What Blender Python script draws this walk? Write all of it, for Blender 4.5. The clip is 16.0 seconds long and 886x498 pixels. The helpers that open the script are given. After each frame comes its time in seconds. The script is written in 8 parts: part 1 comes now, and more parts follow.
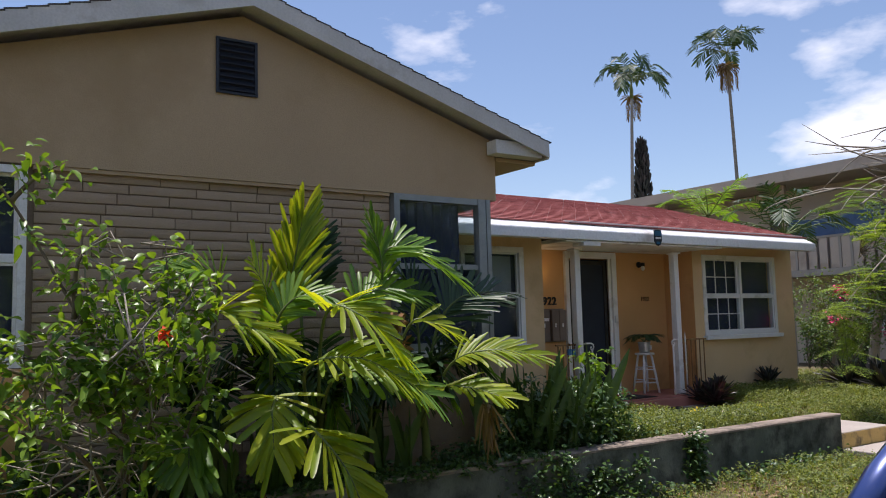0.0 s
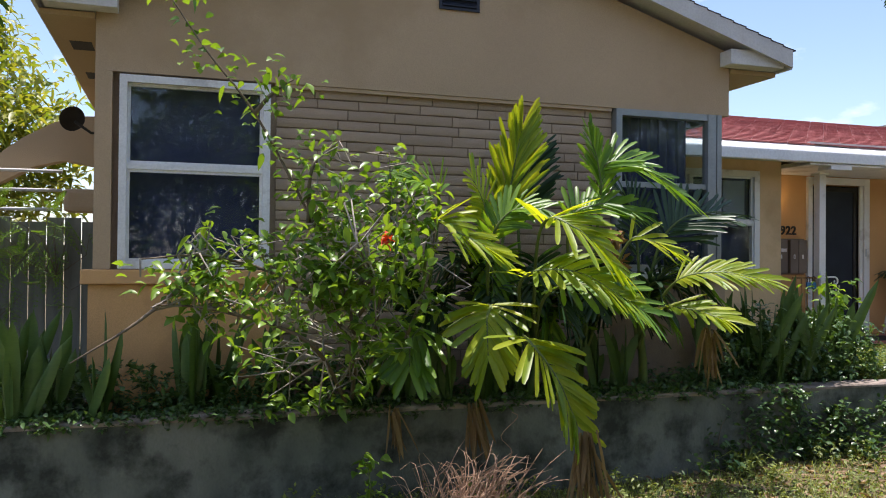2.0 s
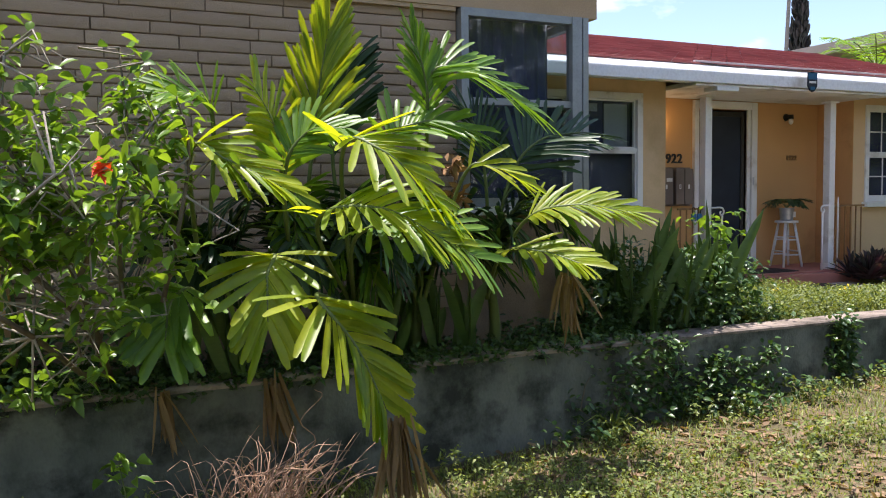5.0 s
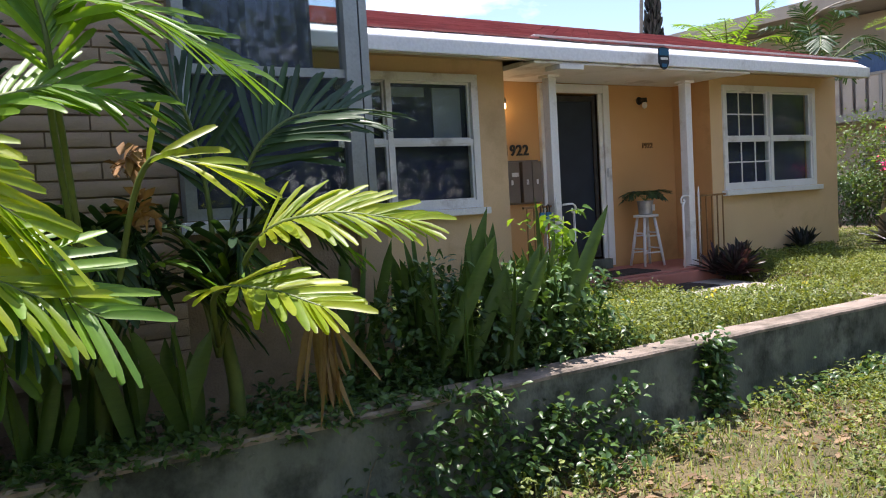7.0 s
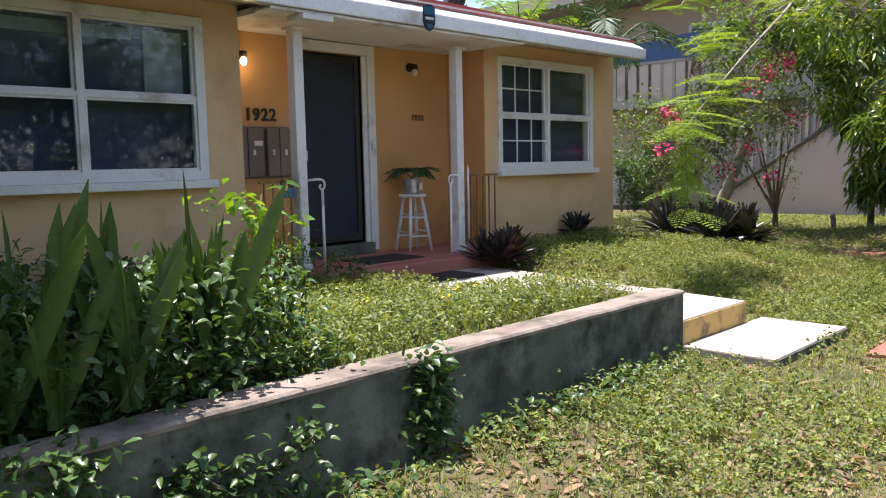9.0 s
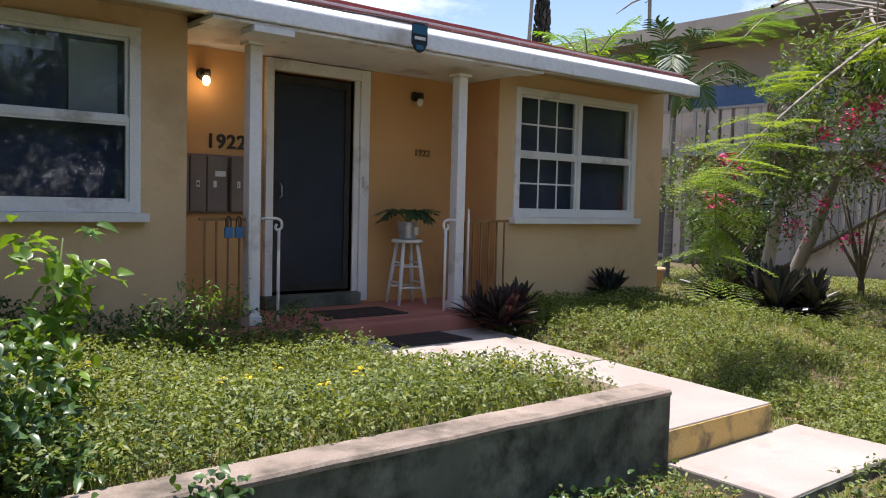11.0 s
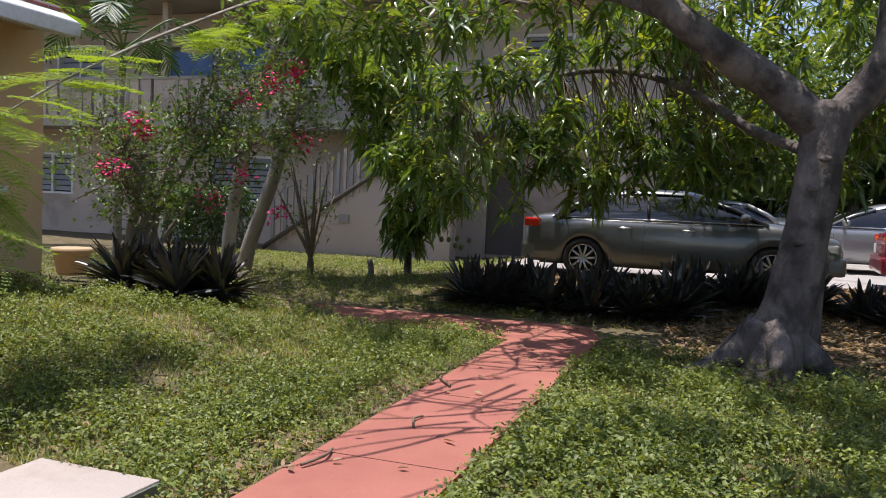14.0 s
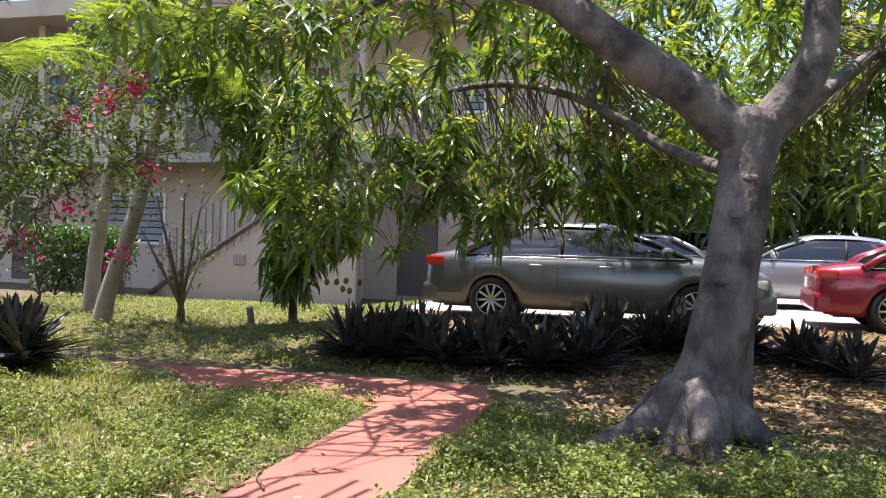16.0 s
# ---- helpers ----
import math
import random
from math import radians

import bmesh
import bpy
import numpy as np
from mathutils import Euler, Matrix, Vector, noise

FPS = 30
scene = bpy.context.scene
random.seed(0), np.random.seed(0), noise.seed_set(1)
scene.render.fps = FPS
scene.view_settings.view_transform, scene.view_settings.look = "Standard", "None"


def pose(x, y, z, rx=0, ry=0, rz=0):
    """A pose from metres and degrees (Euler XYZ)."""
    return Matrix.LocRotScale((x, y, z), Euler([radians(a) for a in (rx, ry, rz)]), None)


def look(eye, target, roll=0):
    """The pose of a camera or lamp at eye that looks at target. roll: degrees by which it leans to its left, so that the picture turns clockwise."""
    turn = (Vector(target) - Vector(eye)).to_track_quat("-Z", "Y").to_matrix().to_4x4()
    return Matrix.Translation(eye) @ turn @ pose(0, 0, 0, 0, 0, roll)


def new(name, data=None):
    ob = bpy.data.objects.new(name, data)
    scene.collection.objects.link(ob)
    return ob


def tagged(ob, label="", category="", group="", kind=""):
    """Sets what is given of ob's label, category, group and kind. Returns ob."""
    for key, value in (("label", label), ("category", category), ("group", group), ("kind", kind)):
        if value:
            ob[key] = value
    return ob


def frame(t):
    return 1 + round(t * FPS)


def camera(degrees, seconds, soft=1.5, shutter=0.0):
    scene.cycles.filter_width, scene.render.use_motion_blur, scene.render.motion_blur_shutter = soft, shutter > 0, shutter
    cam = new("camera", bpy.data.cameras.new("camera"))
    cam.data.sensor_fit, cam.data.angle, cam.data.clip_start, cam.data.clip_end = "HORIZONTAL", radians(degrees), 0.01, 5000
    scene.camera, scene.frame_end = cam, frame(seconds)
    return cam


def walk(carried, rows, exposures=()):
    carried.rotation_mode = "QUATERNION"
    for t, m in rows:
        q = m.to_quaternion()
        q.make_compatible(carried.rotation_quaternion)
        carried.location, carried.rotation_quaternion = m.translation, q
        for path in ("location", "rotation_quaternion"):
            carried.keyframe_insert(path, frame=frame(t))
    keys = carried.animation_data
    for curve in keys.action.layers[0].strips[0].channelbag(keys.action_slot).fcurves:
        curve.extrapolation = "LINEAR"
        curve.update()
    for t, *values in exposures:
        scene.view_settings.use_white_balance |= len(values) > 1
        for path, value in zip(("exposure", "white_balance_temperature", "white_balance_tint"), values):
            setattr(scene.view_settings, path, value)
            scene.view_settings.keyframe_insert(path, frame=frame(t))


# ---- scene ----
cam = camera(57.3, 16.0, soft=1.05)
PATH = [
    (0, (0.048, -0.386, 1.66), (1.158, 1.267, 1.847), -1.5),
    (0.4, (0.01, -0.447, 1.59), (0.806, 1.38, 1.768), -1.2),
    (0.5, (0.009, -0.464, 1.583), (0.623, 1.432, 1.758), -0.8),
    (1, (0.06, -0.511, 1.539), (0.522, 1.429, 1.693), -0.4),
    (1.5, (0.118, -0.487, 1.533), (0.69, 1.428, 1.607), 0.4),
    (2, (0.123, -0.379, 1.539), (0.74, 1.523, 1.562), 0.5),
    (2.5, (0.143, -0.33, 1.535), (0.822, 1.551, 1.524), 0.6),
    (3, (0.176, -0.292, 1.509), (0.962, 1.545, 1.398), 0.4),
    (3.2, (0.216, -0.245, 1.535), (1.032, 1.578, 1.417), 0.5),
    (5.3, (1.433, 0.764, 1.512), (2.266, 2.577, 1.381), -1.1),
    (5.5, (1.624, 0.9, 1.519), (2.518, 2.685, 1.403), -1.4),
    (6, (1.933, 1.207, 1.478), (2.934, 2.935, 1.351), -1.6),
    (6.5, (2.23, 1.519, 1.483), (3.262, 3.227, 1.351), -2.7),
    (7, (2.579, 1.748, 1.493), (3.658, 3.428, 1.364), -3.3),
    (7.5, (2.877, 1.92, 1.452), (4.108, 3.489, 1.305), -3.5),
    (8, (3.226, 2.098, 1.433), (4.625, 3.515, 1.249), -3.4),
    (8.5, (3.573, 2.223, 1.45), (4.965, 3.647, 1.262), -3.6),
    (9, (3.936, 2.305, 1.448), (5.364, 3.691, 1.24), -1.2),
    (9.2, (4.075, 2.346, 1.474), (5.487, 3.749, 1.274), -0.5),
    (11.3, (5.826, 2.543, 1.502), (7.082, 4.095, 1.389), 1.3),
    (11.5, (5.975, 2.556, 1.519), (7.234, 4.106, 1.403), 1.1),
    (12, (6.414, 2.537, 1.505), (7.828, 3.945, 1.373), 0.9),
    (12.5, (6.828, 2.434, 1.499), (8.467, 3.572, 1.366), 1.2),
    (13, (7.207, 2.332, 1.532), (8.899, 3.389, 1.396), 1.4),
    (13.5, (7.605, 2.236, 1.53), (9.375, 3.154, 1.376), 2.1),
    (14, (7.86, 2.088, 1.397), (9.742, 2.755, 1.275), 2.4),
    (14.5, (8.179, 1.966, 1.434), (10.085, 2.559, 1.311), 2.4),
    (15, (8.637, 1.947, 1.427), (10.564, 2.481, 1.401), 1.8),
    (15.5, (9.112, 1.894, 1.379), (11.057, 2.358, 1.36), 1.6),
    (16, (9.495, 1.93, 1.393), (11.424, 2.457, 1.37), 1.5),
]
walk(cam, [(t, look(eye, target, roll)) for t, eye, target, roll in PATH], exposures=[(t, stops, 6480, 19) for t, stops in ((0.0, 0.1), (0.6, 0.45), (1.0, 0.7), (1.5, 0.65), (3.0, 0.72), (5.5, 0.88), (7.0, 0.92), (9.0, 0.95), (11.5, 0.48), (13.0, 0.36), (14.0, 0.36), (14.5, 0.74), (15.0, 1.06), (16.0, 1.28))])

# ---- world and sun ----
SUN_EL, SUN_AZ = 81.0, 0.0  # degrees; azimuth from +y towards +x
world = bpy.data.worlds.new("sky")
scene.world = world
world.use_nodes = True
wn, wl = world.node_tree.nodes, world.node_tree.links
wn.clear()
w_out = wn.new("ShaderNodeOutputWorld")
w_bg = wn.new("ShaderNodeBackground")
w_sky = wn.new("ShaderNodeTexSky")
w_sky.sky_type, w_sky.sun_disc = "NISHITA", False
w_sky.sun_elevation, w_sky.sun_rotation = radians(SUN_EL), radians(SUN_AZ)
w_sky.air_density, w_sky.dust_density, w_sky.ozone_density = 1.0, 0.5, 2.0
w_bg.inputs["Strength"].default_value = 0.135
# clouds: soft white puffs low in the sky, from noise on the direction
w_tc = wn.new("ShaderNodeTexCoord")
w_map = wn.new("ShaderNodeMapping")
w_map.inputs["Scale"].default_value = (1.0, 1.0, 2.4)
w_map.inputs["Location"].default_value = (0.35, 0.2, 0.1)
w_noise = wn.new("ShaderNodeTexNoise")
w_noise.inputs["Scale"].default_value, w_noise.inputs["Detail"].default_value = 4.2, 9.0
w_noise.inputs["Roughness"].default_value = 0.52
w_ramp = wn.new("ShaderNodeValToRGB")
w_ramp.color_ramp.elements[0].position, w_ramp.color_ramp.elements[1].position = 0.535, 0.68
w_mix = wn.new("ShaderNodeMix")
w_mix.data_type = "RGBA"
w_mix.inputs["B"].default_value = (7.8, 8.1, 8.6, 1)
wl.new(w_tc.outputs["Generated"], w_map.inputs["Vector"])
wl.new(w_map.outputs["Vector"], w_noise.inputs["Vector"])
wl.new(w_noise.outputs["Fac"], w_ramp.inputs["Fac"])
wl.new(w_ramp.outputs["Color"], w_mix.inputs["Factor"])
wl.new(w_sky.outputs["Color"], w_mix.inputs["A"])
wl.new(w_mix.outputs["Result"], w_bg.inputs["Color"])
wl.new(w_bg.outputs["Background"], w_out.inputs["Surface"])

sun_data = bpy.data.lights.new("sun", "SUN")
sun_data.energy, sun_data.angle, sun_data.color = 5.0, radians(0.55), (1.0, 0.96, 0.89)
sun = new("sun", sun_data)
_e, _a = radians(SUN_EL), radians(SUN_AZ)
sun.matrix_basis = look((math.sin(_a) * math.cos(_e) * 50, math.cos(_a) * math.cos(_e) * 50, math.sin(_e) * 50), (0, 0, 0))


# ---- materials ----
def mat(name, c1, c2, scale=6.0, rough=0.7, bump=0.15, fine=70.0, metal=0.0, spec=0.4, dirt=None, dirt_scale=1.3, dirt_amount=0.5,
        transl=0.0, island=False, rand=False, stretch=(1, 1, 1), bump_dist=0.01, coat=0.0):
    """Two-scale mottled surface: c1 to c2 by large noise, fine grain in tone and bump, and an optional third dirt tone."""
    m = bpy.data.materials.new(name)
    m.use_nodes = True
    n, l = m.node_tree.nodes, m.node_tree.links
    b = n["Principled BSDF"]
    tc = n.new("ShaderNodeTexCoord")
    mp = n.new("ShaderNodeMapping")
    mp.inputs["Scale"].default_value = stretch
    l.new(tc.outputs["Object"], mp.inputs["Vector"])
    big = n.new("ShaderNodeTexNoise")
    big.inputs["Scale"].default_value, big.inputs["Detail"].default_value = scale, 5
    l.new(mp.outputs["Vector"], big.inputs["Vector"])
    small = n.new("ShaderNodeTexNoise")
    small.inputs["Scale"].default_value, small.inputs["Detail"].default_value = fine, 4
    l.new(mp.outputs["Vector"], small.inputs["Vector"])
    ramp = n.new("ShaderNodeValToRGB")
    ramp.color_ramp.elements[0].position, ramp.color_ramp.elements[1].position = 0.3, 0.7
    ramp.color_ramp.elements[0].color, ramp.color_ramp.elements[1].color = (*c1, 1), (*c2, 1)
    if island or rand:
        src = n.new("ShaderNodeNewGeometry").outputs["Random Per Island"] if island else n.new("ShaderNodeObjectInfo").outputs["Random"]
        add = n.new("ShaderNodeMath")
        add.operation = "MULTIPLY_ADD"
        add.inputs[1].default_value = 0.35
        l.new(big.outputs["Fac"], add.inputs[0])
        mul = n.new("ShaderNodeMath")
        mul.operation = "MULTIPLY"
        mul.inputs[1].default_value = 0.65
        l.new(src, mul.inputs[0])
        l.new(mul.outputs[0], add.inputs[2])
        l.new(add.outputs[0], ramp.inputs["Fac"])
        ramp.color_ramp.elements[0].position, ramp.color_ramp.elements[1].position = 0.15, 0.85
    else:
        l.new(big.outputs["Fac"], ramp.inputs["Fac"])
    col = ramp.outputs["Color"]
    grain = n.new("ShaderNodeMix")
    grain.data_type, grain.blend_type = "RGBA", "MULTIPLY"
    grain.inputs["Factor"].default_value = 0.26
    gr = n.new("ShaderNodeValToRGB")
    gr.color_ramp.elements[0].position, gr.color_ramp.elements[1].position = 0.3, 0.62
    gr.color_ramp.elements[0].color = (0.55, 0.55, 0.55, 1)
    l.new(small.outputs["Fac"], gr.inputs["Fac"])
    l.new(col, grain.inputs["A"])
    l.new(gr.outputs["Color"], grain.inputs["B"])
    col = grain.outputs["Result"]
    if dirt:
        dn = n.new("ShaderNodeTexNoise")
        dn.inputs["Scale"].default_value, dn.inputs["Detail"].default_value, dn.inputs["Roughness"].default_value = dirt_scale, 8, 0.62
        l.new(tc.outputs["Object"], dn.inputs["Vector"])
        dr = n.new("ShaderNodeValToRGB")
        dr.color_ramp.elements[0].position, dr.color_ramp.elements[1].position = 0.62 - 0.3 * dirt_amount, 0.75 - 0.2 * dirt_amount
        l.new(dn.outputs["Fac"], dr.inputs["Fac"])
        dm = n.new("ShaderNodeMix")
        dm.data_type = "RGBA"
        l.new(dr.outputs["Color"], dm.inputs["Factor"])
        l.new(col, dm.inputs["A"])
        dm.inputs["B"].default_value = (*dirt, 1)
        col = dm.outputs["Result"]
    l.new(col, b.inputs["Base Color"])
    b.inputs["Roughness"].default_value, b.inputs["Metallic"].default_value = rough, metal
    b.inputs["Specular IOR Level"].default_value = spec
    b.inputs["Coat Weight"].default_value = coat
    if bump:
        bp = n.new("ShaderNodeBump")
        bp.inputs["Strength"].default_value, bp.inputs["Distance"].default_value = bump, bump_dist
        l.new(small.outputs["Fac"], bp.inputs["Height"])
        l.new(bp.outputs["Normal"], b.inputs["Normal"])
    if transl:
        tr = n.new("ShaderNodeBsdfTranslucent")
        warm = n.new("ShaderNodeMix")
        warm.data_type, warm.blend_type = "RGBA", "MULTIPLY"
        warm.inputs["Factor"].default_value = 1.0
        warm.inputs["B"].default_value = (2.6, 2.3, 0.7, 1)
        l.new(col, warm.inputs["A"])
        l.new(warm.outputs["Result"], tr.inputs["Color"])
        mx = n.new("ShaderNodeMixShader")
        mx.inputs["Fac"].default_value = transl
        l.new(b.outputs["BSDF"], mx.inputs[1])
        l.new(tr.outputs["BSDF"], mx.inputs[2])
        l.new(mx.outputs["Shader"], n["Material Output"].inputs["Surface"])
    return m


def glass_mat(name, tint=(0.92, 0.95, 0.95)):
    m = bpy.data.materials.new(name)
    m.use_nodes = True
    n, l = m.node_tree.nodes, m.node_tree.links
    n.remove(n["Principled BSDF"])
    tr = n.new("ShaderNodeBsdfTransparent")
    tr.inputs["Color"].default_value = (*tint, 1)
    gl = n.new("ShaderNodeBsdfGlossy")
    gl.inputs["Roughness"].default_value = 0.02
    lw = n.new("ShaderNodeLayerWeight")
    lw.inputs["Blend"].default_value = 0.5
    pw = n.new("ShaderNodeMath")
    pw.operation = "POWER"
    pw.inputs[1].default_value = 5.0
    l.new(lw.outputs["Facing"], pw.inputs[0])
    fr = n.new("ShaderNodeMath")
    fr.operation = "MULTIPLY_ADD"
    fr.inputs[1].default_value, fr.inputs[2].default_value = 0.95, 0.045
    l.new(pw.outputs[0], fr.inputs[0])
    mx = n.new("ShaderNodeMixShader")
    l.new(fr.outputs[0], mx.inputs["Fac"])
    l.new(tr.outputs["BSDF"], mx.inputs[1])
    l.new(gl.outputs["BSDF"], mx.inputs[2])
    l.new(mx.outputs["Shader"], n["Material Output"].inputs["Surface"])
    return m


def glow(name, color, strength):
    m = bpy.data.materials.new(name)
    m.use_nodes = True
    b = m.node_tree.nodes["Principled BSDF"]
    b.inputs["Base Color"].default_value = (*color, 1)
    b.inputs["Emission Color"].default_value = (*color, 1)
    b.inputs["Emission Strength"].default_value = strength
    return m


M_STUCCO = mat("cream_stucco", (0.66, 0.462, 0.262), (0.72, 0.512, 0.295), 1.2, 0.85, 0.35, 130, dirt=(0.48, 0.325, 0.17), dirt_scale=0.9, dirt_amount=0.25)
M_ORANGE = mat("orange_stucco", (0.61, 0.34, 0.135), (0.67, 0.38, 0.16), 1.3, 0.85, 0.35, 130, dirt=(0.44, 0.24, 0.09), dirt_scale=1.1, dirt_amount=0.2)
M_TAN = mat("tan_stucco", (0.46, 0.33, 0.20), (0.51, 0.37, 0.225), 0.9, 0.88, 0.3, 110, dirt=(0.40, 0.28, 0.16), dirt_scale=0.7, dirt_amount=0.25)
M_BRICK = mat("painted_stone", (0.43, 0.315, 0.215), (0.53, 0.395, 0.275), 9, 0.85, 0.6, 90, rand=True, bump_dist=0.012)
# mortar, darkened so its colour adds to the shadow lines between courses
M_MORTAR = mat("mortar_with_shade", (0.24, 0.17, 0.115), (0.32, 0.235, 0.16), 6, 0.95, 0.5, 80)
M_WHITE = mat("white_paint", (0.72, 0.71, 0.68), (0.80, 0.79, 0.77), 3, 0.55, 0.12, 60, dirt=(0.42, 0.38, 0.33), dirt_scale=2.2, dirt_amount=0.18)
M_ALU = mat("white_metal", (0.78, 0.79, 0.80), (0.84, 0.85, 0.86), 2, 0.35, 0.08, 30, dirt=(0.45, 0.42, 0.38), dirt_scale=1.5, dirt_amount=0.12)
M_GREYFRAME = mat("grey_aluminium", (0.30, 0.32, 0.31), (0.38, 0.40, 0.39), 4, 0.4, 0.1, 60, metal=0.5)
M_FASCIA = mat("grey_fascia", (0.56, 0.54, 0.51), (0.67, 0.65, 0.62), 2, 0.6, 0.15, 50, dirt=(0.40, 0.36, 0.31), dirt_scale=1.7, dirt_amount=0.22)
M_RED = mat("red_shingle", (0.30, 0.085, 0.075), (0.44, 0.15, 0.13), 5, 0.9, 0.6, 120, rand=False, island=True, dirt=(0.22, 0.08, 0.07), dirt_scale=2.0, dirt_amount=0.2)
M_DARKROOF = mat("dark_shingle", (0.045, 0.04, 0.04), (0.09, 0.08, 0.075), 7, 0.9, 0.6, 120, island=True)
M_CONC = mat("pale_walk_concrete", (0.37, 0.325, 0.29), (0.45, 0.40, 0.36), 1.7, 0.85, 0.3, 120, dirt=(0.30, 0.25, 0.21), dirt_scale=1.6, dirt_amount=0.32)
M_YELLOWEDGE = mat("yellow_painted_concrete", (0.60, 0.40, 0.13), (0.68, 0.48, 0.19), 3, 0.8, 0.4, 90, dirt=(0.14, 0.11, 0.07), dirt_scale=5, dirt_amount=0.35)
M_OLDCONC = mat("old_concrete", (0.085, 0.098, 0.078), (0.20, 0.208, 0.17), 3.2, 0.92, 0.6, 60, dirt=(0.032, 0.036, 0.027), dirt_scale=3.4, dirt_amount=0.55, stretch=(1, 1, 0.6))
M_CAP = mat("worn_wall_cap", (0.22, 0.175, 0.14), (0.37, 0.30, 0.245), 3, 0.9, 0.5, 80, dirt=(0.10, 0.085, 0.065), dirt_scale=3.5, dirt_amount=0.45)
M_REDPATH = mat("red_painted_path", (0.30, 0.105, 0.078), (0.385, 0.145, 0.108), 1.4, 0.8, 0.3, 110, dirt=(0.33, 0.13, 0.09), dirt_scale=1.6, dirt_amount=0.35)
M_PORCH = mat("red_porch_floor", (0.36, 0.13, 0.10), (0.44, 0.18, 0.14), 2, 0.6, 0.2, 90)
M_SOIL = mat("leafy_soil", (0.11, 0.085, 0.05), (0.20, 0.155, 0.09), 2.5, 0.95, 0.8, 40, dirt=(0.30, 0.23, 0.15), dirt_scale=7, dirt_amount=0.4, bump_dist=0.03)
M_LAWN = mat("lawn_soil", (0.085, 0.075, 0.035), (0.16, 0.125, 0.065), 1.6, 0.95, 0.8, 45, dirt=(0.23, 0.175, 0.11), dirt_scale=3.4, dirt_amount=0.3, bump_dist=0.03)
M_DOOR = mat("dark_screen_door", (0.012, 0.018, 0.032), (0.020, 0.029, 0.048), 3, 0.45, 0.05, 200)
# near-black: the gloom of unlit interiors is put into this colour
M_DARK = mat("room_shade", (0.014, 0.016, 0.028), (0.022, 0.025, 0.04), 2, 0.9, 0)
M_CURTAIN = mat("dark_curtain", (0.012, 0.013, 0.03), (0.022, 0.024, 0.045), 4, 0.85, 0.2, 30)
M_NAVY = mat("navy_curtain", (0.038, 0.043, 0.085), (0.050, 0.057, 0.11), 3, 0.85, 0.1, 40)
M_BLIND = mat("pale_blind", (0.24, 0.26, 0.29), (0.31, 0.335, 0.37), 3, 0.7, 0.1, 40)
M_GLASS = glass_mat("window_glass")
M_IRON = mat("black_iron", (0.02, 0.018, 0.016), (0.04, 0.035, 0.03), 9, 0.6, 0.2, 90)
M_RUST = mat("rusty_gate", (0.20, 0.10, 0.04), (0.34, 0.19, 0.07), 14, 0.75, 0.3, 90, stretch=(1, 1, 0.3))
M_BOX = mat("grey_meter_box", (0.17, 0.135, 0.11), (0.22, 0.175, 0.14), 3, 0.5, 0.1, 60)
M_BLUE = mat("blue_padlock", (0.03, 0.14, 0.30), (0.04, 0.18, 0.36), 4, 0.4, 0.05)
M_STEEL = mat("galvanised_pot", (0.40, 0.42, 0.44), (0.55, 0.57, 0.58), 14, 0.4, 0.15, 60, metal=0.6)
M_MAT = mat("dark_doormat", (0.035, 0.025, 0.022), (0.06, 0.042, 0.036), 20, 0.98, 0.8, 160)
M_SIGN = mat("blue_sign", (0.015, 0.10, 0.19), (0.02, 0.13, 0.24), 4, 0.4, 0.05)
M_SIGNDARK = mat("dark_sign_field", (0.012, 0.016, 0.025), (0.02, 0.024, 0.034), 4, 0.4, 0.05)
M_BULB = glow("lamp_bulb", (1.0, 0.72, 0.35), 6.0)
M_FENCE = mat("weathered_white_board", (0.15, 0.15, 0.13), (0.24, 0.24, 0.205), 2.5, 0.85, 0.4, 60, stretch=(6, 6, 0.6), rand=False, dirt=(0.16, 0.17, 0.13), dirt_scale=2.2, dirt_amount=0.35)
M_APT = mat("apartment_stucco", (0.46, 0.38, 0.31), (0.53, 0.44, 0.365), 0.7, 0.9, 0.25, 60, dirt=(0.27, 0.215, 0.17), dirt_scale=0.5, dirt_amount=0.3)
M_APTTRIM = mat("apartment_trim", (0.30, 0.27, 0.24), (0.38, 0.345, 0.31), 1, 0.8, 0.2, 40)
M_APTDARK = mat("apartment_dark_panel", (0.10, 0.085, 0.075), (0.14, 0.12, 0.105), 1, 0.8, 0.2, 40)
M_BLUEAWN = mat("blue_tarp", (0.05, 0.10, 0.20), (0.07, 0.13, 0.26), 3, 0.6, 0.2, 40)
M_ASPHALT = mat("asphalt", (0.10, 0.10, 0.10), (0.17, 0.165, 0.16), 3, 0.92, 0.6, 140)
M_LOT = mat("parking_concrete", (0.30, 0.285, 0.265), (0.40, 0.38, 0.35), 1.5, 0.9, 0.4, 90, dirt=(0.22, 0.20, 0.18), dirt_scale=1.1, dirt_amount=0.35)
# plants
M_PALM = mat("palm_frond_green", (0.065, 0.16, 0.016), (0.18, 0.32, 0.030), 3, 0.42, 0.1, 30, spec=0.5, transl=0.36, island=True)
M_PALMY = mat("palm_frond_yellowing", (0.15, 0.25, 0.014), (0.34, 0.39, 0.022), 3, 0.42, 0.1, 30, spec=0.5, transl=0.45, island=True)
# darker green; on the garden palm's inner fronds it paints in their shade
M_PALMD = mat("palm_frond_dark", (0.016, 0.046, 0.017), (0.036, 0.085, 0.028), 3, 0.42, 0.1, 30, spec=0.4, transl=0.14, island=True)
M_DEAD = mat("dead_frond", (0.16, 0.10, 0.045), (0.28, 0.19, 0.09), 4, 0.85, 0.3, 40, transl=0.15, island=True)
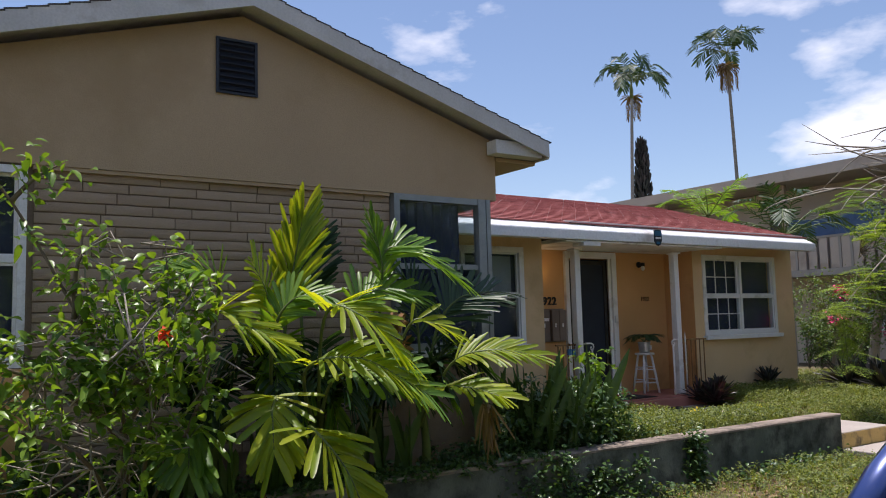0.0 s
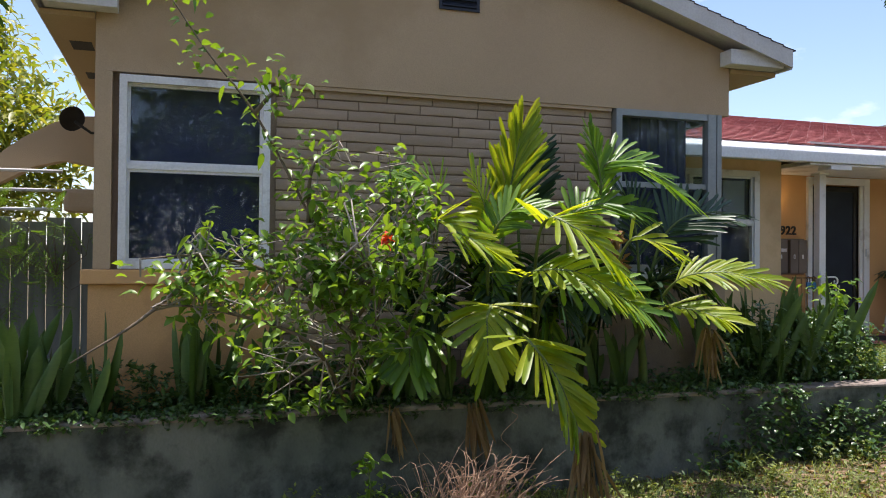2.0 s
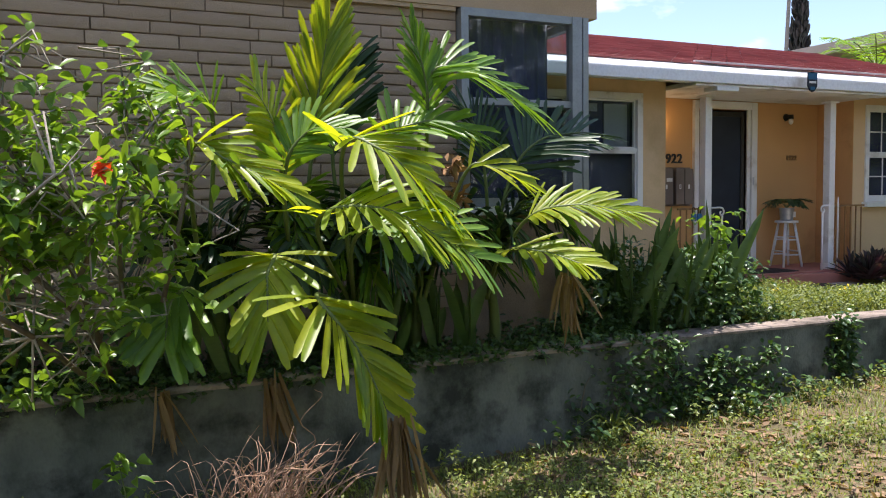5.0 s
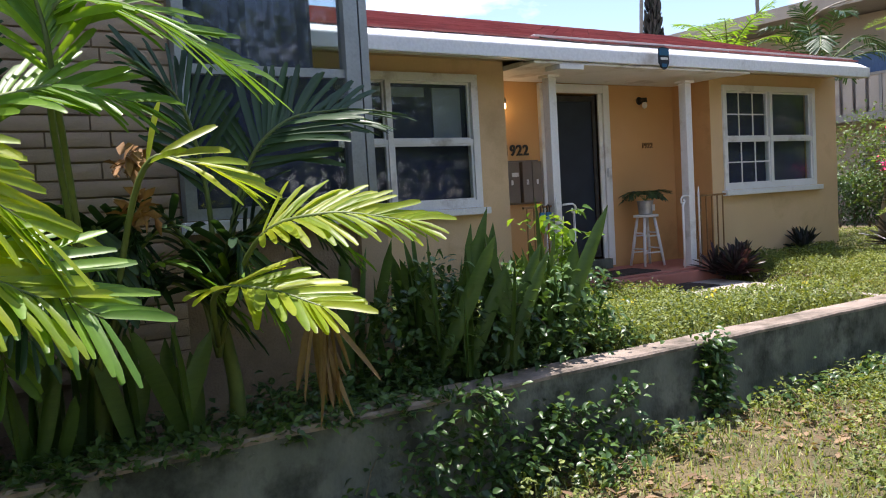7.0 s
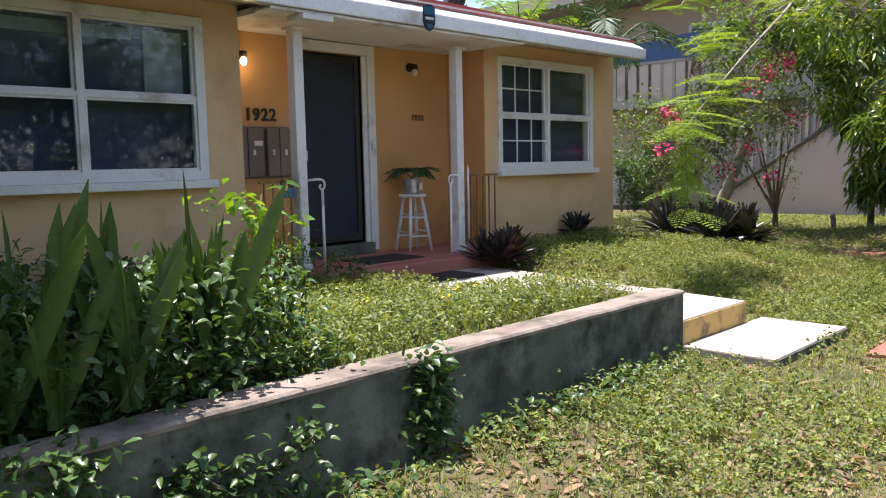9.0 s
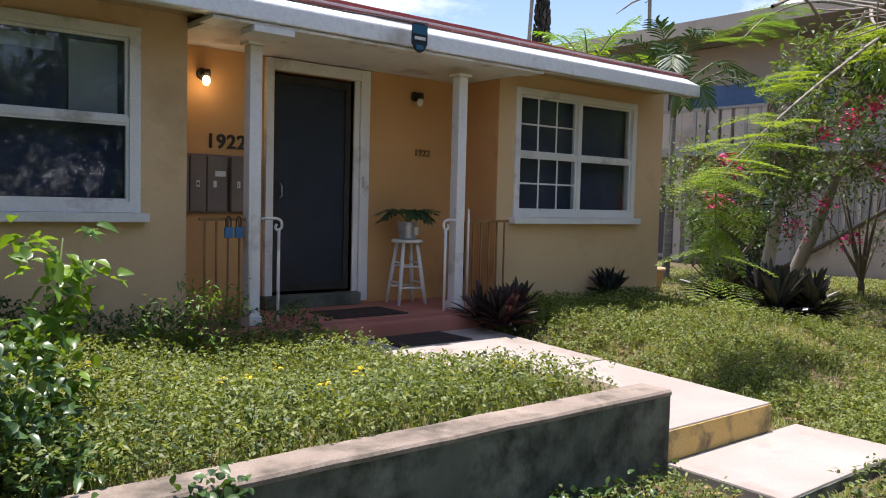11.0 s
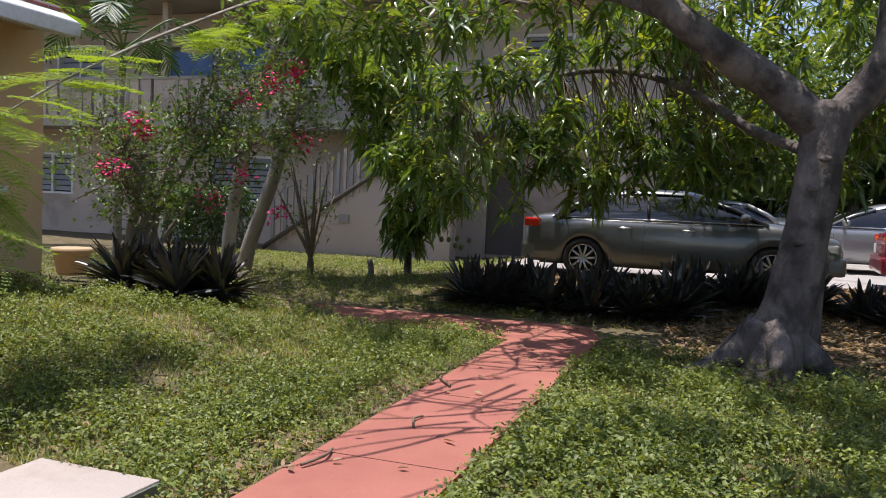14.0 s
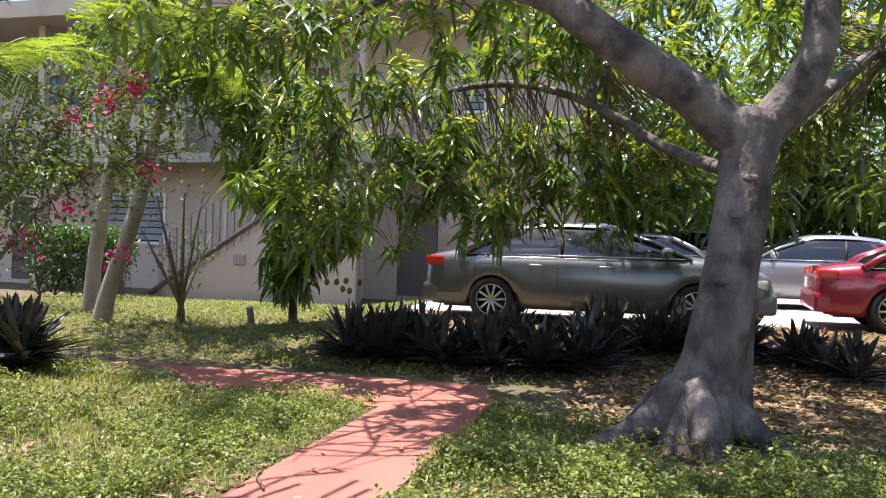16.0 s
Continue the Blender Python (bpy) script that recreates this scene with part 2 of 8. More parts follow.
M_STALK = mat("green_stalk", (0.09, 0.13, 0.03), (0.15, 0.19, 0.05), 6, 0.5, 0.15, 40)
M_SHRUB = mat("shrub_leaf", (0.055, 0.13, 0.018), (0.20, 0.33, 0.042), 4, 0.35, 0.05, 30, transl=0.32, island=True)
M_SANS = mat("snake_plant_leaf", (0.03, 0.075, 0.02), (0.10, 0.17, 0.035), 9, 0.4, 0.1, 25, transl=0.12, island=True, stretch=(1, 1, 5))
M_VINE = mat("vine_leaf", (0.025, 0.065, 0.02), (0.10, 0.18, 0.055), 5, 0.34, 0.05, 30, transl=0.22, island=True)
M_GRASS = mat("grass_blade", (0.075, 0.115, 0.028), (0.30, 0.345, 0.11), 0.8, 0.55, 0.05, 20, transl=0.28, island=True)
M_GRASSDRY = mat("dry_grass_blade", (0.28, 0.22, 0.11), (0.48, 0.40, 0.22), 1.0, 0.7, 0.05, 20, transl=0.2, island=True)
M_WEED = mat("weed_leaf", (0.045, 0.08, 0.020), (0.26, 0.31, 0.075), 1.0, 0.5, 0.05, 20, transl=0.26, island=True)
M_LITTER = mat("dead_leaf", (0.16, 0.10, 0.055), (0.36, 0.25, 0.15), 3, 0.85, 0.2, 30, transl=0.1, island=True)
M_STRAW = mat("dry_pinkish_twig", (0.34, 0.20, 0.13), (0.5, 0.33, 0.23), 9, 0.85, 0.2, 40)
M_RHOEO = mat("purple_oyster_plant", (0.022, 0.030, 0.024), (0.075, 0.028, 0.040), 5, 0.4, 0.1, 30, transl=0.1, island=True)
M_RHOEOD = mat("dark_oyster_plant", (0.02, 0.03, 0.025), (0.065, 0.055, 0.055), 5, 0.34, 0.1, 30, transl=0.05, island=True)
M_MANGO = mat("mango_leaf", (0.035, 0.085, 0.022), (0.16, 0.235, 0.055), 1.5, 0.25, 0.05, 25, spec=0.7, transl=0.34, island=True)
M_MANGOY = mat("young_mango_leaf", (0.16, 0.24, 0.03), (0.30, 0.33, 0.05), 2, 0.35, 0.05, 25, transl=0.4, island=True)
M_FERNY = mat("feathery_leaf", (0.11, 0.20, 0.03), (0.22, 0.30, 0.05), 2, 0.5, 0.05, 25, transl=0.4, island=True)
M_FERNG = mat("feathery_leaf_green", (0.07, 0.15, 0.03), (0.14, 0.24, 0.045), 2, 0.5, 0.05, 25, transl=0.35, island=True)
M_BOUG = mat("bougainvillea_leaf", (0.05, 0.10, 0.025), (0.12, 0.19, 0.05), 2, 0.45, 0.05, 25, transl=0.3, island=True)
M_PINK = mat("pink_bract", (0.62, 0.02, 0.12), (0.80, 0.05, 0.24), 6, 0.6, 0.05, 25, transl=0.0, island=True)
M_REDFL = mat("red_flower", (0.55, 0.05, 0.02), (0.70, 0.10, 0.03), 6, 0.6, 0.05, 25, transl=0.2, island=True)
M_YELFL = mat("yellow_flower", (0.75, 0.55, 0.02), (0.85, 0.65, 0.04), 6, 0.6, 0.05, 25, transl=0.2, island=True)
M_BARK = mat("mango_bark", (0.085, 0.070, 0.063), (0.23, 0.195, 0.175), 4.5, 0.9, 1.0, 22, dirt=(0.05, 0.042, 0.037), dirt_scale=4.0, dirt_amount=0.55, stretch=(1, 1, 0.55), bump_dist=0.03)
M_BARKP = mat("pale_bark", (0.24, 0.21, 0.17), (0.38, 0.34, 0.28), 5, 0.9, 0.6, 40, stretch=(1, 1, 0.4), bump_dist=0.02)
M_TWIG = mat("brown_twig", (0.12, 0.09, 0.06), (0.20, 0.16, 0.11), 9, 0.9, 0.4, 50)
M_PALMBARK = mat("ringed_palm_trunk", (0.20, 0.18, 0.15), (0.32, 0.29, 0.25), 3, 0.9, 0.5, 40, stretch=(0.5, 0.5, 7), bump_dist=0.02)
M_YTREE = mat("yellow_green_leaf", (0.11, 0.18, 0.025), (0.30, 0.30, 0.06), 0.7, 0.45, 0.05, 25, transl=0.35, island=True)
M_FARLEAF = mat("far_tree_leaf", (0.045, 0.09, 0.025), (0.11, 0.17, 0.045), 0.6, 0.5, 0.05, 25, transl=0.3, island=True)


# ---- mesh helpers ----
def box(bm, x0, x1, y0, y1, z0, z1):
    v = [bm.verts.new((x, y, z)) for z in (z0, z1) for y in (y0, y1) for x in (x0, x1)]
    for a in ((0, 2, 3, 1), (4, 5, 7, 6), (0, 1, 5, 4), (2, 6, 7, 3), (0, 4, 6, 2), (1, 3, 7, 5)):
        bm.faces.new([v[i] for i in a])
    return v


def boxes(*rows, bevel=0.0):
    bm = bmesh.new()
    for r in rows:
        box(bm, *r)
    if bevel:
        bmesh.ops.bevel(bm, geom=bm.edges[:], offset=bevel, segments=2, affect="EDGES", profile=0.6)
    return bm


def tube(bm, pts, radii, n=8, cap=True, wobble=0.0):
    """A round bar along pts with a radius at each."""
    pts = [Vector(p) for p in pts]
    rings = []
    ref = None
    for i, p in enumerate(pts):
        d = (pts[min(i + 1, len(pts) - 1)] - pts[max(i - 1, 0)]).normalized()
        if ref is None:
            ref = d.orthogonal().normalized()
        ref = (ref - d * ref.dot(d)).normalized()
        side = d.cross(ref)
        ring = []
        for k in range(n):
            a = 2 * math.pi * k / n
            r = radii[i] * (1 + wobble * noise.noise(p * 2.3 + Vector((math.cos(a), math.sin(a), 0)) * 1.7))
            ring.append(bm.verts.new(p + (ref * math.cos(a) + side * math.sin(a)) * r))
        rings.append(ring)
    for a, b in zip(rings, rings[1:]):
        for k in range(n):
            f = bm.faces.new((a[k], a[(k + 1) % n], b[(k + 1) % n], b[k]))
            f.smooth = True
    if cap:
        bm.faces.new(rings[0][::-1])
        bm.faces.new(rings[-1])
    return bm


def tubes(*rows, n=8):
    bm = bmesh.new()
    for pts, radii in rows:
        tube(bm, pts, radii if isinstance(radii, (list, tuple)) else [radii] * len(pts), n)
    return bm


def smooth_path(pts, steps=6):
    """Catmull-Rom through pts."""
    pts = [Vector(p) for p in pts]
    ext = [pts[0] * 2 - pts[1], *pts, pts[-1] * 2 - pts[-2]]
    out = []
    for i in range(1, len(ext) - 2):
        p0, p1, p2, p3 = ext[i - 1:i + 3]
        for s in range(steps):
            t = s / steps
            out.append(0.5 * ((2 * p1) + (p2 - p0) * t + (2 * p0 - 5 * p1 + 4 * p2 - p3) * t * t + (3 * p1 - p0 - 3 * p2 + p3) * t ** 3))
    out.append(pts[-1])
    return out


def lerp_list(vals, count):
    xs = np.linspace(0, len(vals) - 1, count)
    return list(np.interp(xs, range(len(vals)), vals))


def link(name, bm, material, label="", category="", group="", kind=""):
    """A top-level object from a bmesh in world coordinates."""
    me = bpy.data.meshes.new(name)
    bm.normal_update()
    bm.to_mesh(me)
    bm.free()
    me.materials.append(material)
    return tagged(new(name, me), label, category, group, kind)


def thing(name, at, label, category, group="", kind=""):
    ob = new(name)
    ob.empty_display_size = 0.1
    ob.matrix_basis = Matrix.Translation(at)
    return tagged(ob, label, category, group, kind)


def attach(ob, parent):
    ob.parent = parent
    if parent.parent is None and parent.data is None:
        ob.matrix_parent_inverse = parent.matrix_basis.inverted()
    return ob


STUFF = {"leaves", "twigs", "crown", "runners", "stems", "upper_leaves", "young_leaves", "feathery_leaves", "flower_cluster", "foliage", "flower_head", "dead_frond", "twig_tangle"}


def part(name, bm, material, parent, label=""):
    """One mesh, in world coordinates, under a thing or a part of it."""
    ob = link(name, bm, material, label, kind="stuff" if name in STUFF else "")
    return attach(ob, parent)


def np_mesh(name, verts, faces, material, smooth=True):
    """A mesh from arrays of vertices (n,3) and quads (m,4)."""
    me = bpy.data.meshes.new(name)
    verts, faces = np.asarray(verts, dtype=np.float32), np.asarray(faces, dtype=np.int32)
    me.vertices.add(len(verts))
    me.vertices.foreach_set("co", verts.ravel())
    me.loops.add(faces.size)
    me.loops.foreach_set("vertex_index", faces.ravel())
    me.polygons.add(len(faces))
    me.polygons.foreach_set("loop_start", np.arange(0, faces.size, faces.shape[1], dtype=np.int32))
    me.polygons.foreach_set("use_smooth", np.full(len(faces), smooth))
    me.update(calc_edges=True)
    me.materials.append(material)
    return me


LEAF = ((0, 0.12), (0.18, 0.75), (0.45, 1.0), (0.75, 0.66), (1.0, 0.03))
STRAP = ((0, 0.55), (0.3, 1.0), (0.65, 0.85), (0.88, 0.5), (1.0, 0.04))
PINNA = ((0, 0.35), (0.16, 0.75), (0.5, 1.0), (0.86, 0.95), (1.0, 0.45))
BLADE = ((0, 0.8), (0.5, 0.75), (1.0, 0.06))
SHORT = ((0, 0.2), (0.45, 1.0), (1.0, 0.1))


def unit(a):
    return a / np.maximum(np.linalg.norm(a, axis=1, keepdims=True), 1e-9)


def leaf_arrays(base, way, up, length, width, profile=LEAF, droop=0.3, fold=0.25, flat=False):
    """Vertices and quads of many leaves: a midrib that droops, with two folded halves (or one flat strip)."""
    base, way, up = (np.asarray(a, dtype=float) for a in (base, way, up))
    n = len(base)
    length, width = np.broadcast_to(length, n)[:, None], np.broadcast_to(width, n)[:, None]
    droop = np.broadcast_to(droop, n)[:, None]
    way = unit(way)
    side = unit(np.cross(way, up))
    top = np.cross(side, way)
    cols = 2 if flat else 3
    verts = np.zeros((n, len(profile), cols, 3))
    for k, (s, w) in enumerate(profile):
        c = base + way * length * s
        c = c - np.array([0, 0, 1.0]) * droop * length * s * s
        half = side * width * w / 2
        lift = top * width * w * fold
        if flat:
            verts[:, k, 0], verts[:, k, 1] = c - half, c + half
        else:
            verts[:, k, 0], verts[:, k, 1], verts[:, k, 2] = c - half + lift, c, c + half + lift
    faces = []
    start = (np.arange(n) * len(profile) * cols)[:, None]
    for k in range(len(profile) - 1):
        for j in range(cols - 1):
            a = k * cols + j
            faces.append(start + np.array([[a, a + 1, a + cols + 1, a + cols]]))
    return verts.reshape(-1, 3), np.concatenate(faces)


def merge(*pairs):
    vs, fs, off = [], [], 0
    for v, f in pairs:
        vs.append(v)
        fs.append(f + off)
        off += len(v)
    return np.concatenate(vs), np.concatenate(fs)


def leafy(name, arrays, material, parent=None, label="", category="", group="", kind=""):
    if name in STUFF:
        kind = "stuff"
    ob = tagged(new(name, np_mesh(name, *arrays, material)), label, category, group, kind)
    return attach(ob, parent) if parent else ob


def holed(u0, u1, z0, z1, holes):
    """Rectangles that fill u0..u1 by z0..z1 but for the holes (u0, u1, z0, z1)."""
    us = sorted({u0, u1, *[h[0] for h in holes], *[h[1] for h in holes]})
    zs = sorted({z0, z1, *[h[2] for h in holes], *[h[3] for h in holes]})
    for a, b in zip(us, us[1:]):
        for c, d in zip(zs, zs[1:]):
            if not any(h[0] <= a and b <= h[1] and h[2] <= c and d <= h[3] for h in holes):
                yield a, b, c, d


def wall_bm(axis, u0, u1, p0, p1, z0, z1, holes=()):
    """A wall along 'x' or 'y' between p0 and p1 across, with openings through it."""
    bm = bmesh.new()
    for a, b, c, d in holed(u0, u1, z0, z1, holes):
        if axis == "x":
            box(bm, a, b, p0, p1, c, d)
        else:
            box(bm, p0, p1, a, b, c, d)
    bmesh.ops.remove_doubles(bm, verts=bm.verts[:], dist=0.0005)
    bm.verts.index_update()
    seen = {}
    for f in bm.faces[:]:
        seen.setdefault(tuple(sorted(v.index for v in f.verts)), []).append(f)
    gone = [f for fs in seen.values() if len(fs) > 1 for f in fs]
    bmesh.ops.delete(bm, geom=gone, context="FACES_ONLY")
    return bm


# ---- ground ----
def step01(a, b, v):
    t = min(1.0, max(0.0, (v - a) / (b - a)))
    return t * t * (3 - 2 * t)


def ground_z(x, y):
    """Height of the lower ground: the strip rises gently along the walk, and the side lawn climbs to the house."""
    z = -0.17 + 0.17 * step01(3.0, 7.5, x)
    lawn = step01(4.7, 8.6, y) * step01(10.5, 11.7, x) * (1 - step01(13.5, 17.5, x))
    z += 0.36 * lawn
    z += 0.08 * step01(17.3, 19.0, x) * step01(5.5, 8, y) * (1 - step01(22, 24, x))
    z += 0.2 * step01(17.2, 20.4, x) * (1 - step01(6.0, 8.0, y))
    near = 1 - step01(25, 45, math.hypot(x - 8, y - 4))
    return z + near * 0.025 * noise.noise((x * 0.9, y * 0.9, 0.3))


def build_ground():
    xs = np.unique(np.concatenate([np.linspace(-400, -8, 12), np.arange(-8, 28, 0.3), np.linspace(28, 400, 14)]))
    ys = np.unique(np.concatenate([np.linspace(-400, -6, 12), np.arange(-6, 22, 0.3), np.linspace(22, 400, 14)]))
    verts = [(x, y, ground_z(x, y)) for y in ys for x in xs]
    nx = len(xs)
    faces = [(j * nx + i, j * nx + i + 1, (j + 1) * nx + i + 1, (j + 1) * nx + i) for j in range(len(ys) - 1) for i in range(nx - 1)]
    ob = new("ground", np_mesh("ground", verts, faces, M_LAWN))
    return tagged(ob, "uneven ground of thin grass, dry soil and dead leaves", "ground", kind="structure")


build_ground()


def wall_top(x):
    return 0.49 + 0.004 * noise.noise((x * 0.8, 3.0, 0.0))


def bed_z(x, y):
    return wall_top(x) - 0.07 + 0.05 * noise.noise((x, y, 1.0)) + 0.05 * step01(6.5, 8.5, y) - 0.22 * step01(5.7, 7.3, y) * step01(6.4, 8.2, x)


def build_bed():
    xs, ys = np.linspace(-4.5, 9.42, 60), np.linspace(5.33, 9.6, 22)
    verts = [(x, y, bed_z(x, y)) for y in ys for x in xs]
    nx = len(xs)
    faces = [(j * nx + i, j * nx + i + 1, (j + 1) * nx + i + 1, (j + 1) * nx + i) for j in range(len(ys) - 1) for i in range(nx - 1)]
    ob = new("raised_garden_bed", np_mesh("raised_garden_bed", verts, faces, M_SOIL))
    return tagged(ob, "raised bed of dark soil behind the low retaining wall", "ground", kind="structure")


build_bed()


def build_retaining_wall():
    base = thing("retaining_wall", (4.5, 5.25, -0.2), "low stained grey concrete retaining wall with a worn brownish cap", "low wall", kind="structure")
    bm = bmesh.new()
    cap = bmesh.new()
    xs = np.linspace(-4.5, 9.4, 90)
    for target, y0, y1, lo, hi in ((bm, 5.15, 5.35, -0.45, -0.03), (cap, 5.142, 5.358, -0.03, 0.0)):
        rows = []
        for i, x in enumerate(xs):
            t = wall_top(x) + 0.006 * noise.noise((x * 3, 0, 0))
            j = 0.004 * noise.noise((x * 5, 2, 0))
            if target is bm:
                rows.append([target.verts.new(p) for p in ((x, y0 + j, lo), (x, y0 + j, t + hi), (x, y1 + j, t + hi), (x, y1 + j, lo))])
            else:
                rows.append([target.verts.new(p) for p in ((x, y0 + j, t + lo), (x, y0 + j, t - 0.012), (x, y0 + 0.012 + j, t), (x, y1 - 0.012 + j, t), (x, y1 + j, t - 0.012), (x, y1 + j, t + lo))])
        k = len(rows[0])
        for a, b in zip(rows, rows[1:]):
            for q in range(k):
                target.faces.new((a[q], b[q], b[(q + 1) % k], a[(q + 1) % k]))
        target.faces.new(rows[0])
        target.faces.new(rows[-1][::-1])
        bmesh.ops.recalc_face_normals(target, faces=target.faces[:])
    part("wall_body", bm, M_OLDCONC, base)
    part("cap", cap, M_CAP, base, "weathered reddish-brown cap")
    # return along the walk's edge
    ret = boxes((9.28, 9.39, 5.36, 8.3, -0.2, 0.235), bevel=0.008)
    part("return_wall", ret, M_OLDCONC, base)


build_retaining_wall()


def build_walk():
    w = thing("entrance_walk", (10.0, 6.5, 0.0), "pale sunlit concrete walk with two broad steps and yellow painted edges", "walkway", kind="structure")

    def flared(y0, y1, z):
        """A slab whose garden side flares towards the porch."""
        bm = boxes((9.41, 10.54, y0, y1, 0.0, z), bevel=0.012)
        for v in bm.verts:
            if v.co.x > 10.0:
                v.co.x += (v.co.y - 5.18) * 0.14
        return bm

    part("upper_slab", flared(5.18, 6.72, 0.255), M_CONC, w)
    part("upper_slab", flared(6.73, 8.62, 0.26), M_CONC, w)
    part("yellow_edge", boxes((9.42, 10.535, 5.172, 5.179, 0.07, 0.243)), M_YELLOWEDGE, w, "chipped yellow paint on the step's face")
    part("lower_step", boxes((9.41, 10.86, 4.47, 5.17, -0.2, 0.07), bevel=0.012), M_CONC, w)
    # thin darker sheet painting the shade on the step's front side
    part("step_face_shade", boxes((9.42, 10.85, 4.462, 4.469, -0.2, 0.057)), M_OLDCONC, w, "dark front face of the step, its shade put into the colour")
    path = thing("red_path", (13, 4, 0.0), "red painted concrete garden path, faded and leaf-strewn", "path", kind="structure")

    def slab(pts, name):
        bm = bmesh.new()
        lo = [bm.verts.new((x, y, -0.2)) for x, y in pts]
        hi = [bm.verts.new((x, y, 0.028 + min(0.0, ground_z(x, y)) * 0.5)) for x, y in pts]
        bm.faces.new(hi)
        bm.faces.new(lo[::-1])
        for i in range(len(pts)):
            j = (i + 1) % len(pts)
            bm.faces.new((lo[i], lo[j], hi[j], hi[i]))
        bmesh.ops.recalc_face_normals(bm, faces=bm.faces[:])
        part(name, bm, M_REDPATH, path)

    for a, b in ((10.2, 11.69), (11.7, 13.19), (13.2, 14.69), (14.7, 15.69)):
        slab([(a, 3.30), (b, 3.30), (b, 4.13), (a, 4.13)], "path_slab")
    slab([(15.7, 3.30), (16.3, 3.30), (17.0, 3.55), (16.95, 5.2), (15.95, 5.2), (15.7, 4.22)], "path_slab")
    for a, b in ((5.21, 6.7), (6.71, 8.2), (8.21, 9.6)):
        slab([(15.95 + (a - 5.2) * 0.03, a), (16.95 - (a - 5.2) * 0.06, a), (16.95 - (b - 5.2) * 0.06, b), (15.95 + (b - 5.2) * 0.03, b)], "path_slab")


build_walk()

# ---- wing of the house with the gable ----
WY = 6.17  # front wall plane
WX0, WX1 = -0.33, 5.25
RIDGE, SLOPE = 2.58, 0.308


def roof_z(x):
    return 4.50 - SLOPE * abs(x - RIDGE)


def gable_bm(y0, y1, z0, inset=0.0):
    bm = bmesh.new()
    prof = [(WX0, z0), (WX1, z0), (WX1, roof_z(WX1) - 0.2), (RIDGE, roof_z(RIDGE) - 0.2), (WX0, roof_z(WX0) - 0.2)]
    a = [bm.verts.new((x, y0, z)) for x, z in prof]
    b = [bm.verts.new((x, y1, z)) for x, z in prof]
    bm.faces.new(a)
    bm.faces.new(b[::-1])
    for i in range(5):
        j = (i + 1) % 5
        bm.faces.new((b[i], b[j], a[j], a[i]))
    bmesh.ops.recalc_face_normals(bm, faces=bm.faces[:])
    return bm


wing = thing("wing_house", (2.5, 8.0, 0.0), "tan stucco house wing with a gable and painted stone veneer", "house", kind="structure")
part("gable_wall", gable_bm(WY, WY + 0.2, 2.872), M_TAN, wing, "smooth tan stucco gable")
part("front_wall", wall_bm("x", WX0, WX1, WY + 0.07, WY + 0.22, -0.1, 2.87, [(-0.16, 0.95, 1.395, 2.85), (4.03, WX1, 1.39, 2.87)]), M_MORTAR, wing)
part("lower_wall", boxes((WX0 - 0.03, 0.99, WY - 0.02, WY + 0.068, -0.1, 1.275)), M_ORANGE, wing, "orange stucco below the window")
part("ledge", boxes((WX0 - 0.08, 1.02, WY - 0.07, WY + 0.068, 1.278, 1.388), bevel=0.012), M_ORANGE, wing, "orange stucco ledge")
part("side_wall", wall_bm("y", WY + 0.23, 12.0, WX0, WX0 + 0.18, -0.1, 3.2), M_TAN, wing)
part("side_wall", wall_bm("y", WY + 0.02, 9.0, WX1 - 0.2, WX1 - 0.02, -0.1, 3.2, [(WY + 0.02, 7.7, 1.39, 2.87)]), M_TAN, wing)
part("rear_wall", wall_bm("x", WX0, WX1, 12.0, 12.2, -0.1, 3.3), M_TAN, wing)
part("pier", boxes((WX0, -0.21, WY - 0.012, WY + 0.068, 1.392, 2.868)), M_TAN, wing)
part("band_under", boxes((0.99, 4.0, WY + 0.01, WY + 0.068, 2.84, 2.87)), M_TAN, wing)
# unseen room surfaces, near-black so that the shade indoors is painted in
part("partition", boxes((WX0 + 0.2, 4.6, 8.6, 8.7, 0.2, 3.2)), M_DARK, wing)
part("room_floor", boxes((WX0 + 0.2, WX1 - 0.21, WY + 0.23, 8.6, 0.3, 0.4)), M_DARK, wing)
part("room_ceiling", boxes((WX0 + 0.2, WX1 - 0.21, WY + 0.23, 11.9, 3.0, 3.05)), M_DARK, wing)


